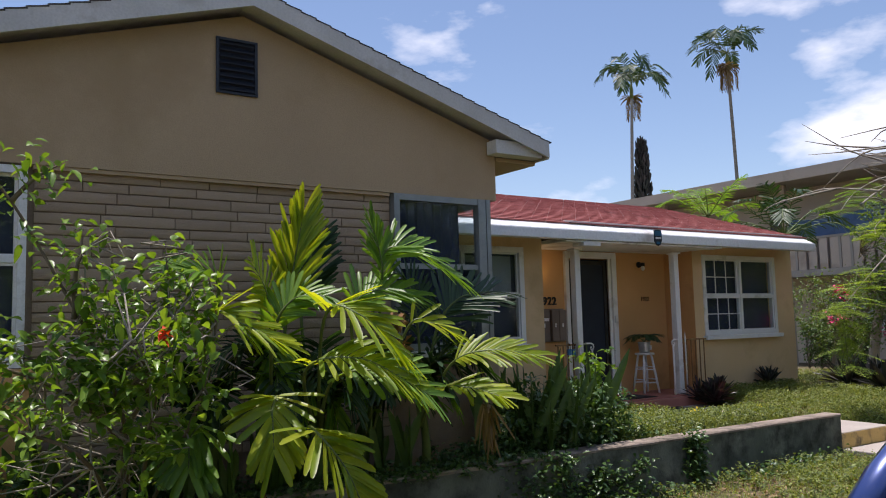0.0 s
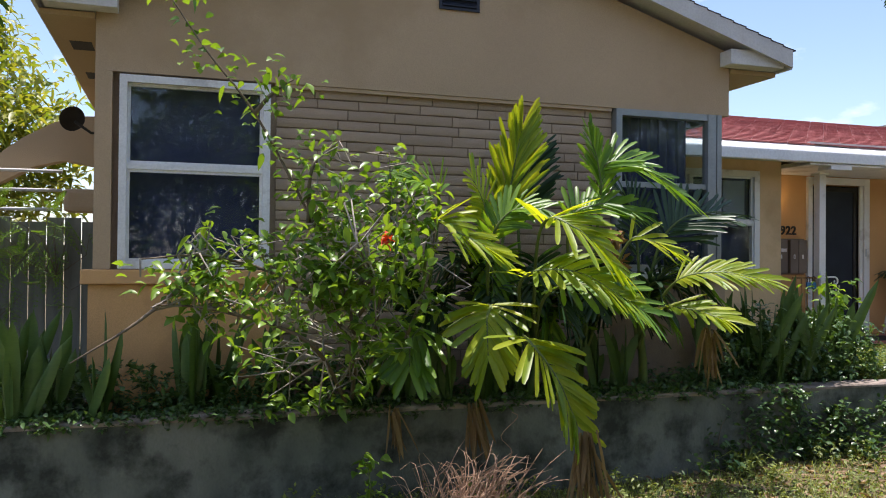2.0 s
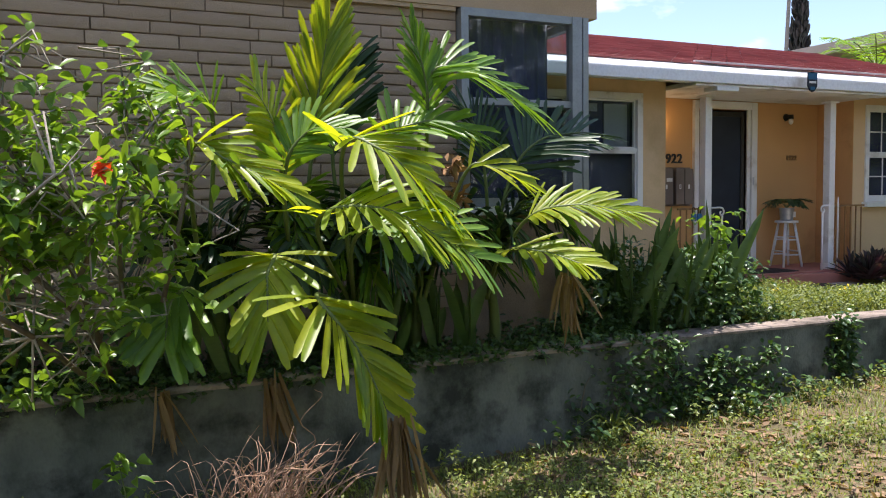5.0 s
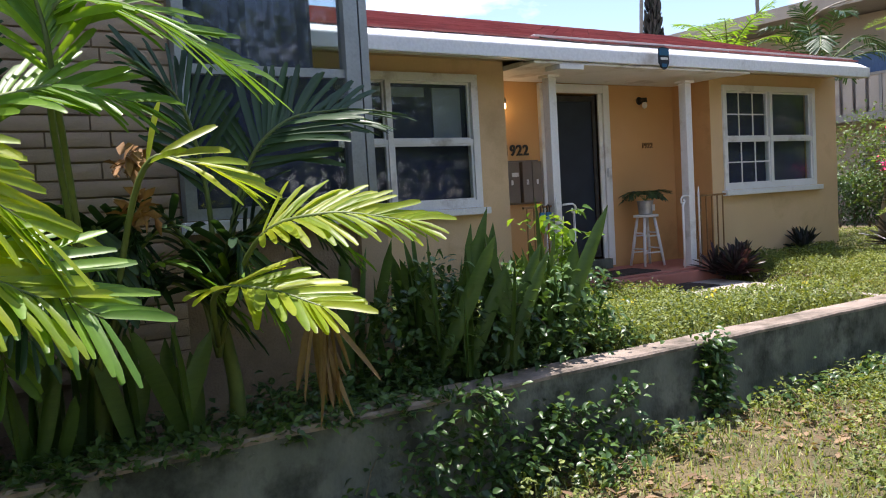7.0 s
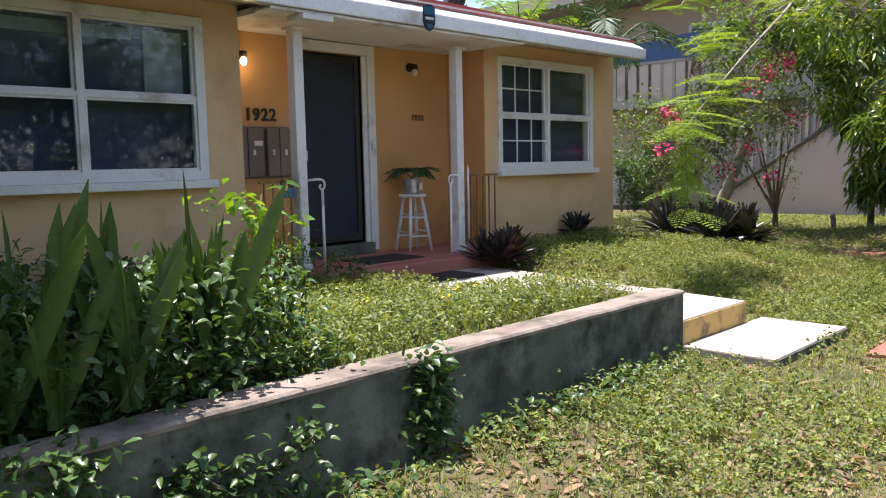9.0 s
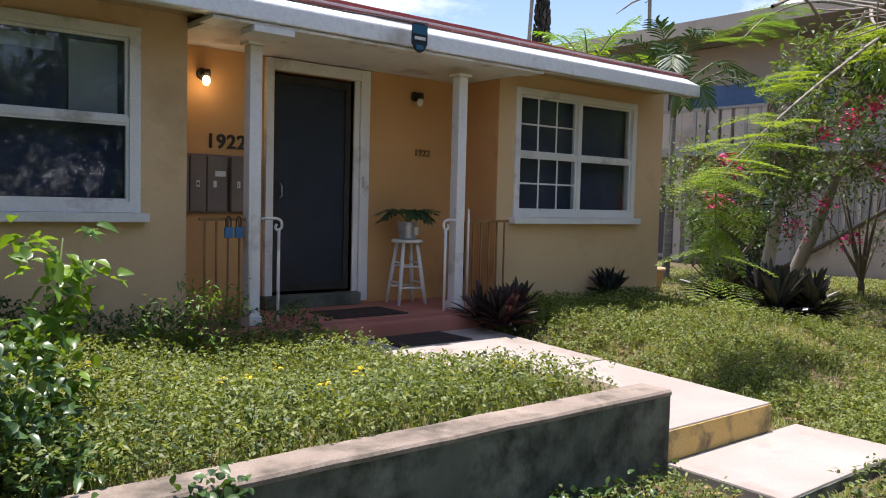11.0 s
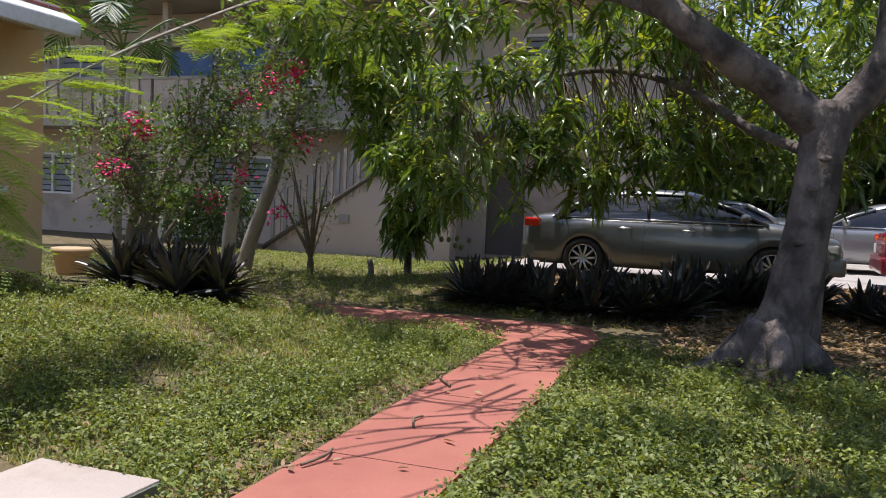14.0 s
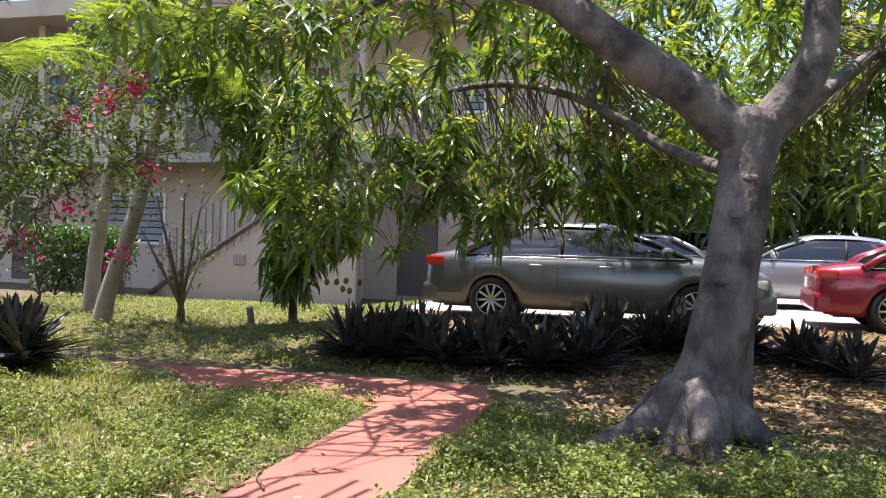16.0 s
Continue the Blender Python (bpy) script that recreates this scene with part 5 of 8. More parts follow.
def mango_tree():
    t = thing("mango_tree", (15.75, 2.0, 0.0), "large mango tree with a forked grey trunk and drooping glossy leaves", "tree")
    bm = bmesh.new()
    anchors = []
    trunk = limb(bm, [(15.72, 2.05, -0.1), (15.74, 2.02, 0.12), (15.8, 1.93, 0.45), (15.85, 1.84, 0.9), (15.92, 1.76, 1.4), (16.0, 1.7, 1.9), (16.1, 1.66, 2.35)], [0.40, 0.32, 0.235, 0.195, 0.18, 0.19, 0.225], 18, 6)
    part("trunk", bm, M_BARK, t, "grey furrowed trunk with root flare")
    for a, l in ((2.2, 0.8), (3.4, 0.42), (4.5, 0.6), (5.4, 0.4), (0.9, 0.4), (0.0, 0.4)):
        r = bmesh.new()
        d = Vector((math.cos(a), math.sin(a), 0))
        b = Vector((15.74, 2.03, 0))
        limb(r, [b + d * 0.12 + Vector((0, 0, 0.42)), b + d * 0.34 + Vector((0, 0, 0.17)), b + d * (0.34 + l * 0.4) + Vector((0.03, 0.02, 0.03)), b + d * (0.34 + l) + Vector((0.05, 0, -0.08))], [0.11, 0.12, 0.08, 0.03], 10, 5)
        part("root", r, M_BARK, t)
    limbs = [
        ("limb", [(16.05, 1.68, 2.15), (15.95, 2.05, 2.48), (15.75, 2.5, 2.75), (15.6, 2.95, 3.08), (15.5, 3.6, 3.7), (15.6, 4.4, 4.4)], [0.2, 0.19, 0.165, 0.15, 0.12, 0.07]),
        ("limb", [(16.1, 1.66, 2.2), (16.1, 1.38, 2.5), (16.1, 1.22, 2.85), (16.15, 1.15, 3.4), (16.4, 0.9, 4.2), (16.8, 0.4, 5.0)], [0.19, 0.165, 0.15, 0.14, 0.11, 0.07]),
        ("limb", [(16.2, 1.75, 1.95), (16.9, 2.3, 2.25), (17.6, 3.0, 2.75), (18.1, 3.9, 3.05), (18.3, 4.9, 2.95), (18.5, 5.9, 2.7)], [0.07, 0.055, 0.048, 0.042, 0.034, 0.02]),
        ("limb", [(17.6, 3.0, 2.75), (18.2, 2.9, 3.3), (19.0, 3.2, 3.7)], [0.06, 0.045, 0.02]),
        ("limb", [(16.3, 1.6, 2.1), (17.0, 1.0, 2.7), (17.8, 0.4, 3.2), (18.6, -0.4, 3.4)], [0.09, 0.07, 0.05, 0.03]),
        ("limb", [(15.6, 2.95, 3.08), (16.2, 3.8, 3.5), (17.0, 4.8, 3.7), (17.6, 5.8, 3.5)], [0.09, 0.07, 0.05, 0.025]),
        ("limb", [(16.15, 1.15, 3.4), (15.4, 0.9, 4.4), (14.3, 0.6, 5.3), (13.0, 1.8, 5.5)], [0.1, 0.07, 0.04, 0.02]),
    ]
    for name, pts, radii in limbs:
        b = bmesh.new()
        p = limb(b, pts, [q * 0.88 for q in radii], 12)
        part(name, b, M_BARK, t)
        anchors += [tuple(q) for q in p[len(p) // 3:]]
    b = bmesh.new()
    limb(b, [(16.9, 1.62, -0.1), (16.85, 1.6, 0.6), (16.8, 1.62, 1.3), (16.6, 1.66, 2.0), (16.35, 1.66, 2.4)], [0.11, 0.09, 0.085, 0.08, 0.07], 12)
    part("second_stem", b, M_BARK, t)
    # bare twigs over the path
    b = bmesh.new()
    for k in range(130):
        p = Vector((rng.uniform(12.6, 17.4), rng.uniform(3.2, 7.2), rng.uniform(3.4, 4.5)))
        d = Vector((rng.normal(-0.5, 0.5), rng.normal(0.5, 0.5), rng.normal(0, 0.15))).normalized()
        q = p + d * rng.uniform(0.5, 0.9) + Vector((0, 0, 0.1))
        e = q + d * rng.uniform(0.3, 0.8) + Vector(rng.normal(0, 0.2, 3))
        tube(b, smooth_path([p, q, e], 3), lerp_list([0.02, 0.013, 0.004], 7), 5, cap=False)
    part("twigs", b, M_BARKP, t)
    # scars on the trunk
    for x, y, z in ((15.62, 1.78, 1.62), (15.66, 1.86, 1.15), (15.72, 1.68, 1.88), (15.6, 1.9, 0.75)):
        s = bmesh.new()
        bmesh.ops.create_icosphere(s, subdivisions=2, radius=0.045)
        bmesh.ops.scale(s, vec=(0.6, 1.3, 0.7), verts=s.verts[:])
        bmesh.ops.translate(s, vec=(x + 0.03, y, z), verts=s.verts[:])
        part("scar", s, M_BARK, t)
    zones = [(80, (18.2, 5.7, 2.1), (1.0, 1.3, 1.0)), (75, (18.5, 4.2, 2.15), (0.9, 1.0, 0.85)), (60, (18.8, 3.0, 2.2), (0.8, 0.9, 0.75)),
             (60, (19.2, 1.6, 2.4), (1.0, 1.0, 0.9)), (70, (18.8, 0.0, 2.55), (1.2, 1.2, 1.0)), (70, (18.0, -1.7, 2.8), (1.3, 1.1, 1.1)),
             (55, (17.6, 4.8, 3.3), (1.5, 1.9, 0.6)), (55, (17.9, 2.6, 3.5), (1.4, 1.5, 0.6)), (60, (17.8, 0.3, 3.7), (1.5, 1.7, 0.7)), (40, (16.7, 6.4, 3.4), (1.0, 1.2, 0.5)),
             # zones above z 5 are unseen, added to cast dappled shade below
             (40, (16.8, -1.4, 4.0), (1.3, 1.2, 0.8)), (75, (14.9, 1.6, 5.4), (1.7, 1.7, 0.5)), (90, (16.0, 2.2, 5.6), (1.7, 1.8, 0.6)), (60, (15.6, 3.9, 5.2), (1.4, 1.2, 0.5)), (50, (16.3, 0.2, 5.5), (1.4, 1.2, 0.6)), (45, (12.9, 2.6, 5.5), (1.4, 1.2, 0.4)), (45, (14.2, -0.6, 5.6), (1.5, 1.2, 0.5)), (80, (20.2, 1.1, 4.2), (1.3, 1.7, 0.9)), (55, (20.4, 3.2, 4.3), (1.2, 1.2, 0.7)), (50, (19.8, -0.9, 4.3), (1.2, 1.2, 0.7))]
    centres = np.concatenate([ellipsoid_points(n, c, r, 0.25, 1.4, -0.05) for n, c, r in zones])
    part("twigs", twigs(centres, anchors, 0.006, 0.12), M_TWIG, t)
    leafy("crown", leaf_cloud(centres, 13, 0.06, 0.25, 0.056, LEAF, 0.5, 0.18, np.array([0, 0, -0.25])), M_MANGO, t)
    young = centres[rng.random(len(centres)) < 0.42] + np.array([0, 0, 0.12])
    leafy("young_leaves", leaf_cloud(young, 9, 0.04, 0.17, 0.038, LEAF, 0.3, 0.2), M_MANGOY, t, "pale yellow-green young leaves")


mango_tree()


def young_mango():
    t = thing("young_mango_tree", (19.8, 7.28, 0.05), "young mango tree with drooping dark leaves and green fruit", "tree")
    bm = bmesh.new()
    p = limb(bm, [(19.8, 7.28, 0.0), (19.75, 7.25, 0.6), (19.6, 7.1, 1.2), (19.4, 6.9, 2.0), (19.3, 6.9, 2.8), (19.2, 7.1, 3.6)], [0.06, 0.05, 0.045, 0.04, 0.03, 0.015], 10)
    part("trunk", bm, M_BARK, t)
    anchors = [tuple(q) for q in p[12:]]
    zones = [(95, (19.2, 7.1, 2.6), (0.85, 1.05, 1.0)), (65, (19.35, 6.8, 1.45), (0.6, 0.75, 0.6)), (60, (19.2, 7.7, 3.4), (0.8, 0.8, 0.6)), (26, (19.5, 7.2, 0.85), (0.25, 0.3, 0.25))]
    c = np.concatenate([ellipsoid_points(n, a, r, 0.25, 1.4, -0.1) for n, a, r in zones])
    part("twigs", twigs(c, anchors, 0.005, 0.08), M_TWIG, t)
    leafy("crown", leaf_cloud(c, 12, 0.06, 0.25, 0.055, LEAF, 0.6, 0.18, np.array([0, 0, -0.35])), M_MANGO, t)
    y = c[rng.random(len(c)) < 0.22] + np.array([-0.1, 0, 0.1])
    leafy("young_leaves", leaf_cloud(y, 9, 0.04, 0.16, 0.036, LEAF, 0.3, 0.2), M_MANGOY, t)
    for k in range(9):
        f = bmesh.new()
        q = (19.35 + rng.normal(0, 0.15), 6.6 + rng.normal(0, 0.35), 0.75 + rng.normal(0, 0.1))
        bmesh.ops.create_icosphere(f, subdivisions=2, radius=0.035)
        bmesh.ops.scale(f, vec=(1, 1, 1.35), verts=f.verts[:])
        bmesh.ops.translate(f, vec=q, verts=f.verts[:])
        part("mango_fruit", f, M_STALK, t)


young_mango()


def leaning_tree():
    t = thing("leaning_tree", (19.27, 9.87, 0.1), "leaning pale bare trunk on the lawn", "tree")
    bm = bmesh.new()
    limb(bm, [(19.27, 9.92, 0.0), (19.2, 9.72, 0.6), (19.15, 9.4, 1.4), (19.1, 9.15, 2.1), (19.0, 8.9, 2.9), (18.8, 8.6, 3.6)], [0.14, 0.115, 0.105, 0.09, 0.06, 0.03], 12)
    part("trunk", bm, M_BARKP, t)
    b = bmesh.new()
    limb(b, [(19.1, 9.2, 2.0), (18.9, 9.6, 2.6), (18.6, 10.1, 3.1)], [0.05, 0.035, 0.015], 8)
    part("limb", b, M_BARKP, t)
    c = ellipsoid_points(120, (18.8, 8.9, 3.7), (1.2, 1.4, 0.8), 0.2, 1.4, -0.05)
    part("twigs", twigs(c, [(18.8, 8.6, 3.6), (18.6, 10.1, 3.1), (19.0, 8.9, 2.9)], 0.007, 0.15), M_TWIG, t)
    leafy("crown", leaf_cloud(c, 16, 0.1, 0.12, 0.05), M_BOUG, t)


leaning_tree()


def bare_shrub():
    t = thing("bare_shrub", (19.57, 8.86, 0.1), "bare-stemmed shrub with reddish twigs on the lawn", "shrub")
    bm = bmesh.new()
    tips = []
    for k in range(9):
        a = rng.uniform(0, 6.28)
        r = rng.uniform(0.25, 0.65)
        z = rng.uniform(1.2, 2.1)
        tip = (19.57 + math.cos(a) * r, 8.86 + math.sin(a) * r, z)
        tips += [tuple(q) for q in limb(bm, [(19.57, 8.86, 0.0), (19.57, 8.86, 0.35), (19.57 + math.cos(a) * r * 0.5, 8.86 + math.sin(a) * r * 0.5, 0.35 + (z - 0.35) * 0.5), tip], [0.05, 0.04, 0.02, 0.008], 7, 4)[8:]]
    part("stems", bm, M_TWIG, t)
    c = np.array(tips) + rng.normal(0, 0.12, (len(tips), 3))
    part("twigs", twigs(c, tips, 0.004, 0.06), M_TWIG, t)
    leafy("leaves", leaf_cloud(c[::2], 7, 0.09, 0.07, 0.035), M_BOUG, t)


bare_shrub()


def stub():
    t = thing("tree_stump", (19.74, 7.88, 0.08), "thin dark cut stump in the grass", "stump")
    bm = bmesh.new()
    limb(bm, [(19.74, 7.88, 0.0), (19.75, 7.88, 0.2), (19.73, 7.9, 0.36)], [0.05, 0.045, 0.045], 9, 3)
    part("stem", bm, M_BARK, t)


stub()


def bougainvillea():
    t = thing("bougainvillea", (16.6, 9.6, 0.15), "airy bougainvillea with pink flower clusters and many thin stems", "tree")
    bm = bmesh.new()
    anchors = []
    for k, (x, y, z, r) in enumerate(((15.4, 9.0, 1.8, 0.07), (16.2, 8.6, 2.4, 0.06), (16.9, 8.2, 2.9, 0.05), (15.9, 9.8, 2.2, 0.05), (16.8, 9.2, 2.6, 0.05), (15.0, 8.8, 1.5, 0.03), (17.0, 7.8, 2.2, 0.03))):
        p = limb(bm, [(16.3 + 0.1 * (k - 3), 9.4 + 0.05 * k, 0.0), (16.25 + 0.1 * (k - 3), 9.35, 0.7), ((16.3 + x) / 2, (9.3 + y) / 2, 0.5 + z * 0.55), (x, y, z)], [r, r * 0.9, r * 0.6, 0.008], 9, 5)
        anchors += [tuple(q) for q in p[7:]]
    part("stems", bm, M_BARKP, t)
    c = np.concatenate([ellipsoid_points(240, (16.0, 9.0, 1.75), (1.2, 1.2, 0.85), 0.2, 1.6, -0.05), ellipsoid_points(150, (16.9, 8.2, 2.4), (0.9, 1.1, 0.8), 0.2, 1.6, 0.0)])
    part("twigs", twigs(c, anchors, 0.005, 0.12), M_TWIG, t)
    leafy("leaves", leaf_cloud(c, 16, 0.09, 0.06, 0.036), M_BOUG, t)
    for x, y, z, n in ((16.73, 7.63, 2.89, 26), (16.6, 7.85, 2.75, 20), (17.01, 7.62, 2.05, 14), (14.79, 8.65, 1.58, 16), (15.5, 8.9, 2.12, 26), (15.55, 8.8, 2.03, 14), (16.2, 8.0, 1.6, 10), (16.4, 8.1, 2.5, 12), (15.9, 8.2, 1.25, 12), (16.9, 7.9, 1.15, 10)):
        leafy("flower_cluster", leaf_cloud([(x, y, z)], n * 3, 0.07, 0.06, 0.05, SHORT, 0.1), M_PINK, t, "bright pink bracts")


bougainvillea()


def fern_leaf(base, way, length, pairs=11, pin=0.22):
    """A twice-feathered leaf: pinnae each made of short leaflets, drawn as narrow strips with toothed width."""
    base, way = Vector(base), Vector(way).normalized()
    side = way.cross(UPV).normalized()
    b, w, u, l = [], [], [], []
    for k in range(pairs):
        s = (k + 1.0) / pairs
        p = base + way * length * s - UPV * length * 0.25 * s * s
        for sg in (-1, 1):
            d = (way * 0.45 + side * sg - UPV * 0.12).normalized()
            pl = pin * length * 1.6 * math.sin(math.pi * (0.15 + 0.78 * s))
            nl = 7
            for j in range(nl):
                q = p + d * pl * (j + 0.5) / nl
                for s2 in (-1, 1):
                    b.append(q)
                    w.append(way * s2 * 0.9 + d * 0.5 + Vector(rng.normal(0, 0.1, 3)))
                    u.append((rng.normal(0, 0.2), rng.normal(0, 0.2), 1))
                    l.append(0.032 * (1 - 0.4 * j / nl))
    return leaf_arrays(b, w, u, np.array(l) * length / 0.5, 0.013 * length / 0.5, SHORT, 0.1, 0.0, flat=True)


def poinciana_tree():
    """A feathery tree whose trunk stands by the lot, with long boughs reaching over the lawn."""
    t = thing("poinciana_tree", (20.3, 10.9, 0.1), "feathery poinciana tree with long thin boughs and yellow-green leaves", "tree")
    bm = bmesh.new()
    limb(bm, [(20.3, 10.9, -0.1), (20.2, 10.7, 1.2), (19.9, 10.2, 2.6), (19.3, 9.4, 3.8), (18.3, 8.4, 4.6)], [0.13, 0.11, 0.1, 0.08, 0.06], 10)
    part("trunk", bm, M_BARKP, t)
    boughs = [
        [(19.3, 9.4, 3.8), (17.5, 8.0, 3.9), (15.5, 7.2, 3.5), (13.6, 6.9, 2.75), (12.4, 6.75, 2.2), (11.6, 6.7, 1.75)],
        [(18.3, 8.4, 4.6), (17.0, 7.2, 4.3), (15.6, 6.4, 3.9), (14.4, 5.9, 3.5)],
        [(19.3, 9.4, 3.8), (18.8, 8.6, 3.7), (18.4, 7.9, 3.5), (17.8, 7.3, 3.3)],
        [(18.3, 8.4, 4.6), (17.0, 8.6, 4.5), (15.8, 8.6, 4.1), (14.8, 8.4, 3.6)],
        [(18.3, 8.4, 4.6), (17.6, 6.6, 4.6), (17.0, 5.2, 4.3), (16.4, 4.2, 3.8)],
        [(19.3, 9.4, 3.8), (18.2, 9.3, 3.75), (17.2, 9.0, 3.5), (16.4, 8.6, 3.2)],
        [(18.3, 8.4, 4.6), (17.4, 8.0, 4.2), (16.6, 7.5, 3.8), (15.9, 7.1, 3.45)],
    ]
    leaves = []
    for i, b in enumerate(boughs):
        q = bmesh.new()
        p = limb(q, b, [0.035, 0.024, 0.015, 0.010, 0.006], 7, 6, 0.05)
        part("bough", q, M_BARKP, t)
        k0 = len(p) // 2 if i else int(len(p) * 0.72)
        for k in range(k0, len(p)):
            for _ in range(3):
                a = rng.uniform(0, 6.28)
                d = Vector((math.cos(a), math.sin(a), rng.uniform(-0.15, 0.25)))
                leaves.append((p[k] + Vector(rng.normal(0, 0.06, 3)), d, rng.uniform(0.34, 0.55), i))
        if i == 0:
            for z, dz in ((1.75, 0), (1.6, -0.2), (1.5, -0.35), (1.7, 0.1), (1.35, -0.6), (1.3, -0.5)):
                for a in (2.6, 3.6, 4.6, 5.5, 0.6):
                    leaves.append((Vector((11.55, 6.65, z)), Vector((math.cos(a), math.sin(a) * 0.7, dz - 0.1)), rng.uniform(0.28, 0.4), 0))
            for z, a in ((0.98, 3.4), (1.05, 0.4), (0.95, 4.2), (1.2, 2.4), (1.15, 5.2), (0.95, 5.9)):
                leaves.append((Vector((11.3, 6.5, z)), Vector((math.cos(a), math.sin(a), -0.1)), 0.42, 0))
            stem = bmesh.new()
            tube(stem, smooth_path([(11.6, 6.7, 1.75), (11.45, 6.6, 1.4), (11.3, 6.5, 0.95)], 4), lerp_list([0.008, 0.007, 0.004], 9), 6)
            part("bough", stem, M_STALK, t)
    y = [fern_leaf(b, d, l) for b, d, l, i in leaves if i != 3]
    g = [fern_leaf(b, d, l) for b, d, l, i in leaves if i == 3]
    leafy("feathery_leaves", merge(*y), M_FERNY, t, "bright yellow-green feathery leaves")
    leafy("feathery_leaves", merge(*g), M_FERNG, t)


poinciana_tree()


def feather_palm(name, base, height, crown, fronds, length, material, label, trunk_r=0.06, bend=0.15, leaflet=(0.3, 0.03), droop=1.0, dead=0, group="", rise=(0.1, 1.2)):
    t = thing(name, base, label, "palm tree", group)
    b = Vector(base)
    top = b + Vector((bend, bend * 0.3, height))
    bm = bmesh.new()
    p = smooth_path([b - UPV * 0.1, b + Vector((bend * 0.2, 0, height * 0.5)), top], 10)
    tube(bm, p, lerp_list([trunk_r * 1.35, trunk_r, trunk_r * 0.8], len(p)), 10, wobble=0.08)
    part("trunk", bm, M_PALMBARK, t)
    sh = bmesh.new()
    tube(sh, [top - UPV * 0.1, top + UPV * crown * 0.5, top + UPV * crown], [trunk_r * 0.9, trunk_r * 1.1, trunk_r * 0.4], 9)
    part("crownshaft", sh, M_STALK, t)
    c = top + UPV * crown
    for k in range(fronds):
        a = 2 * math.pi * k / fronds + rng.uniform(-0.25, 0.25)
        e = rng.uniform(*rise)
        d = Vector((math.cos(a) * math.cos(e), math.sin(a) * math.cos(e), math.sin(e)))
        mid = c + d * length * 0.55
        tip = c + d * length * 0.9 - UPV * droop * length * rng.uniform(0.15, 0.4)
        frond(t, [c, mid, tip], material, 20, leaflet[0], leaflet[1], stalk=0.014, lift=0.0, start=0.12)
    for k in range(dead):
        a = rng.uniform(0, 6.28)
        tip = top + Vector((math.cos(a) * 0.5, math.sin(a) * 0.5, -length * 0.4))
        frond(t, [top, top + Vector((math.cos(a) * 0.4, math.sin(a) * 0.4, 0.05)), tip], M_DEAD, 14, leaflet[0] * 0.7, leaflet[1], "dead_frond", 0.01, "brown hanging frond")
    return t


feather_palm("garden_palm_tree", (-1.25, 6.9, 0.1), 3.5, 0.4, 11, 2.0, M_PALMD, "slender grey-ringed palm beside the house wing and fence", 0.055, 0.0, (0.42, 0.04), 1.3, rise=(-0.1, 0.5))
feather_palm("garden_palm_tree", (19.3, 12.4, 0.1), 3.3, 0.4, 13, 2.1, M_PALMD, "slender palm between the house and the apartment building", 0.06, 0.1, (0.4, 0.04), 1.0, group="palms by the apartments")
feather_palm("garden_palm_tree", (20.6, 15.6, 0.1), 4.3, 0.4, 11, 1.9, M_PALM, "palm with upright green fronds behind the red roof", 0.06, 0.0, (0.4, 0.04), 0.6, group="palms by the apartments")
feather_palm("tall_palm", (32.7, 30.0, 0.0), 14.0, 0.8, 14, 2.7, M_PALMD, "very tall slender palm against the sky", 0.1, 0.8, (0.62, 0.075), 1.5, 4, "tall palms behind the house")
feather_palm("tall_palm", (42.3, 30.0, 0.0), 16.8, 0.9, 14, 3.0, M_PALMD, "very tall slender palm against the sky with a dead skirt", 0.11, -0.8, (0.66, 0.08), 1.4, 9, "tall palms behind the house")


def cypress():
    t = thing("columnar_cypress", (33.8, 30.0, 0.0), "narrow dark columnar cypress behind the roof", "tree")
    bm = bmesh.new()
    tube(bm, [(33.8, 30, 0), (33.8, 30, 6), (33.8, 30, 11)], [0.15, 0.1, 0.02], 8)
    part("trunk", bm, M_TWIG, t)
    n = 1500
    z = rng.uniform(3, 11.4, n)
    r = 0.42 * np.sin(np.pi * np.clip((z - 2.5) / 9.5, 0, 1)) ** 0.6 * np.sqrt(rng.random(n))
    a = rng.uniform(0, 6.28, n)
    c = np.column_stack([33.8 + np.cos(a) * r, 30 + np.sin(a) * r, z])
    leafy("foliage", leaf_arrays(c, np.column_stack([np.cos(a) * 0.3, np.sin(a) * 0.3, np.ones(n)]), rng.normal(0, 1, (n, 3)), 0.4, 0.16, LEAF, 0, 0.3), M_RHOEOD, t)


cypress()


def broad_tree(name, base, height, zones, leaf, material, label, trunk_r=0.2, per=14, spread=0.2, category="tree", group=""):
    t = thing(name, base, label, category, group)
    b = Vector(base)
    bm = bmesh.new()
    top = b + Vector((0.2, 0.1, height))
    p = limb(bm, [b - UPV * 0.1, b + Vector((0.05, 0.1, height * 0.4)), top], [trunk_r * 1.3, trunk_r, trunk_r * 0.5], 10)
    anchors = [tuple(q) for q in p[6:]]
    for n, c, r in zones:
        q = limb(bm, [top - UPV * height * 0.4, top.lerp(Vector(c), 0.5) + UPV * 0.1, Vector(c)], [trunk_r * 0.6, trunk_r * 0.4, trunk_r * 0.12], 7, 5)
        anchors += [tuple(k) for k in q[4:]]
    part("trunk", bm, M_BARK, t)
    c = np.concatenate([ellipsoid_points(n, a, r, 0.3, 0.9, -0.08) for n, a, r in zones])
    part("twigs", twigs(c[::2], anchors, trunk_r * 0.04, 0.2), M_TWIG, t)
    leafy("crown", leaf_cloud(c, per, spread, leaf[0], leaf[1]), material, t)
    return t


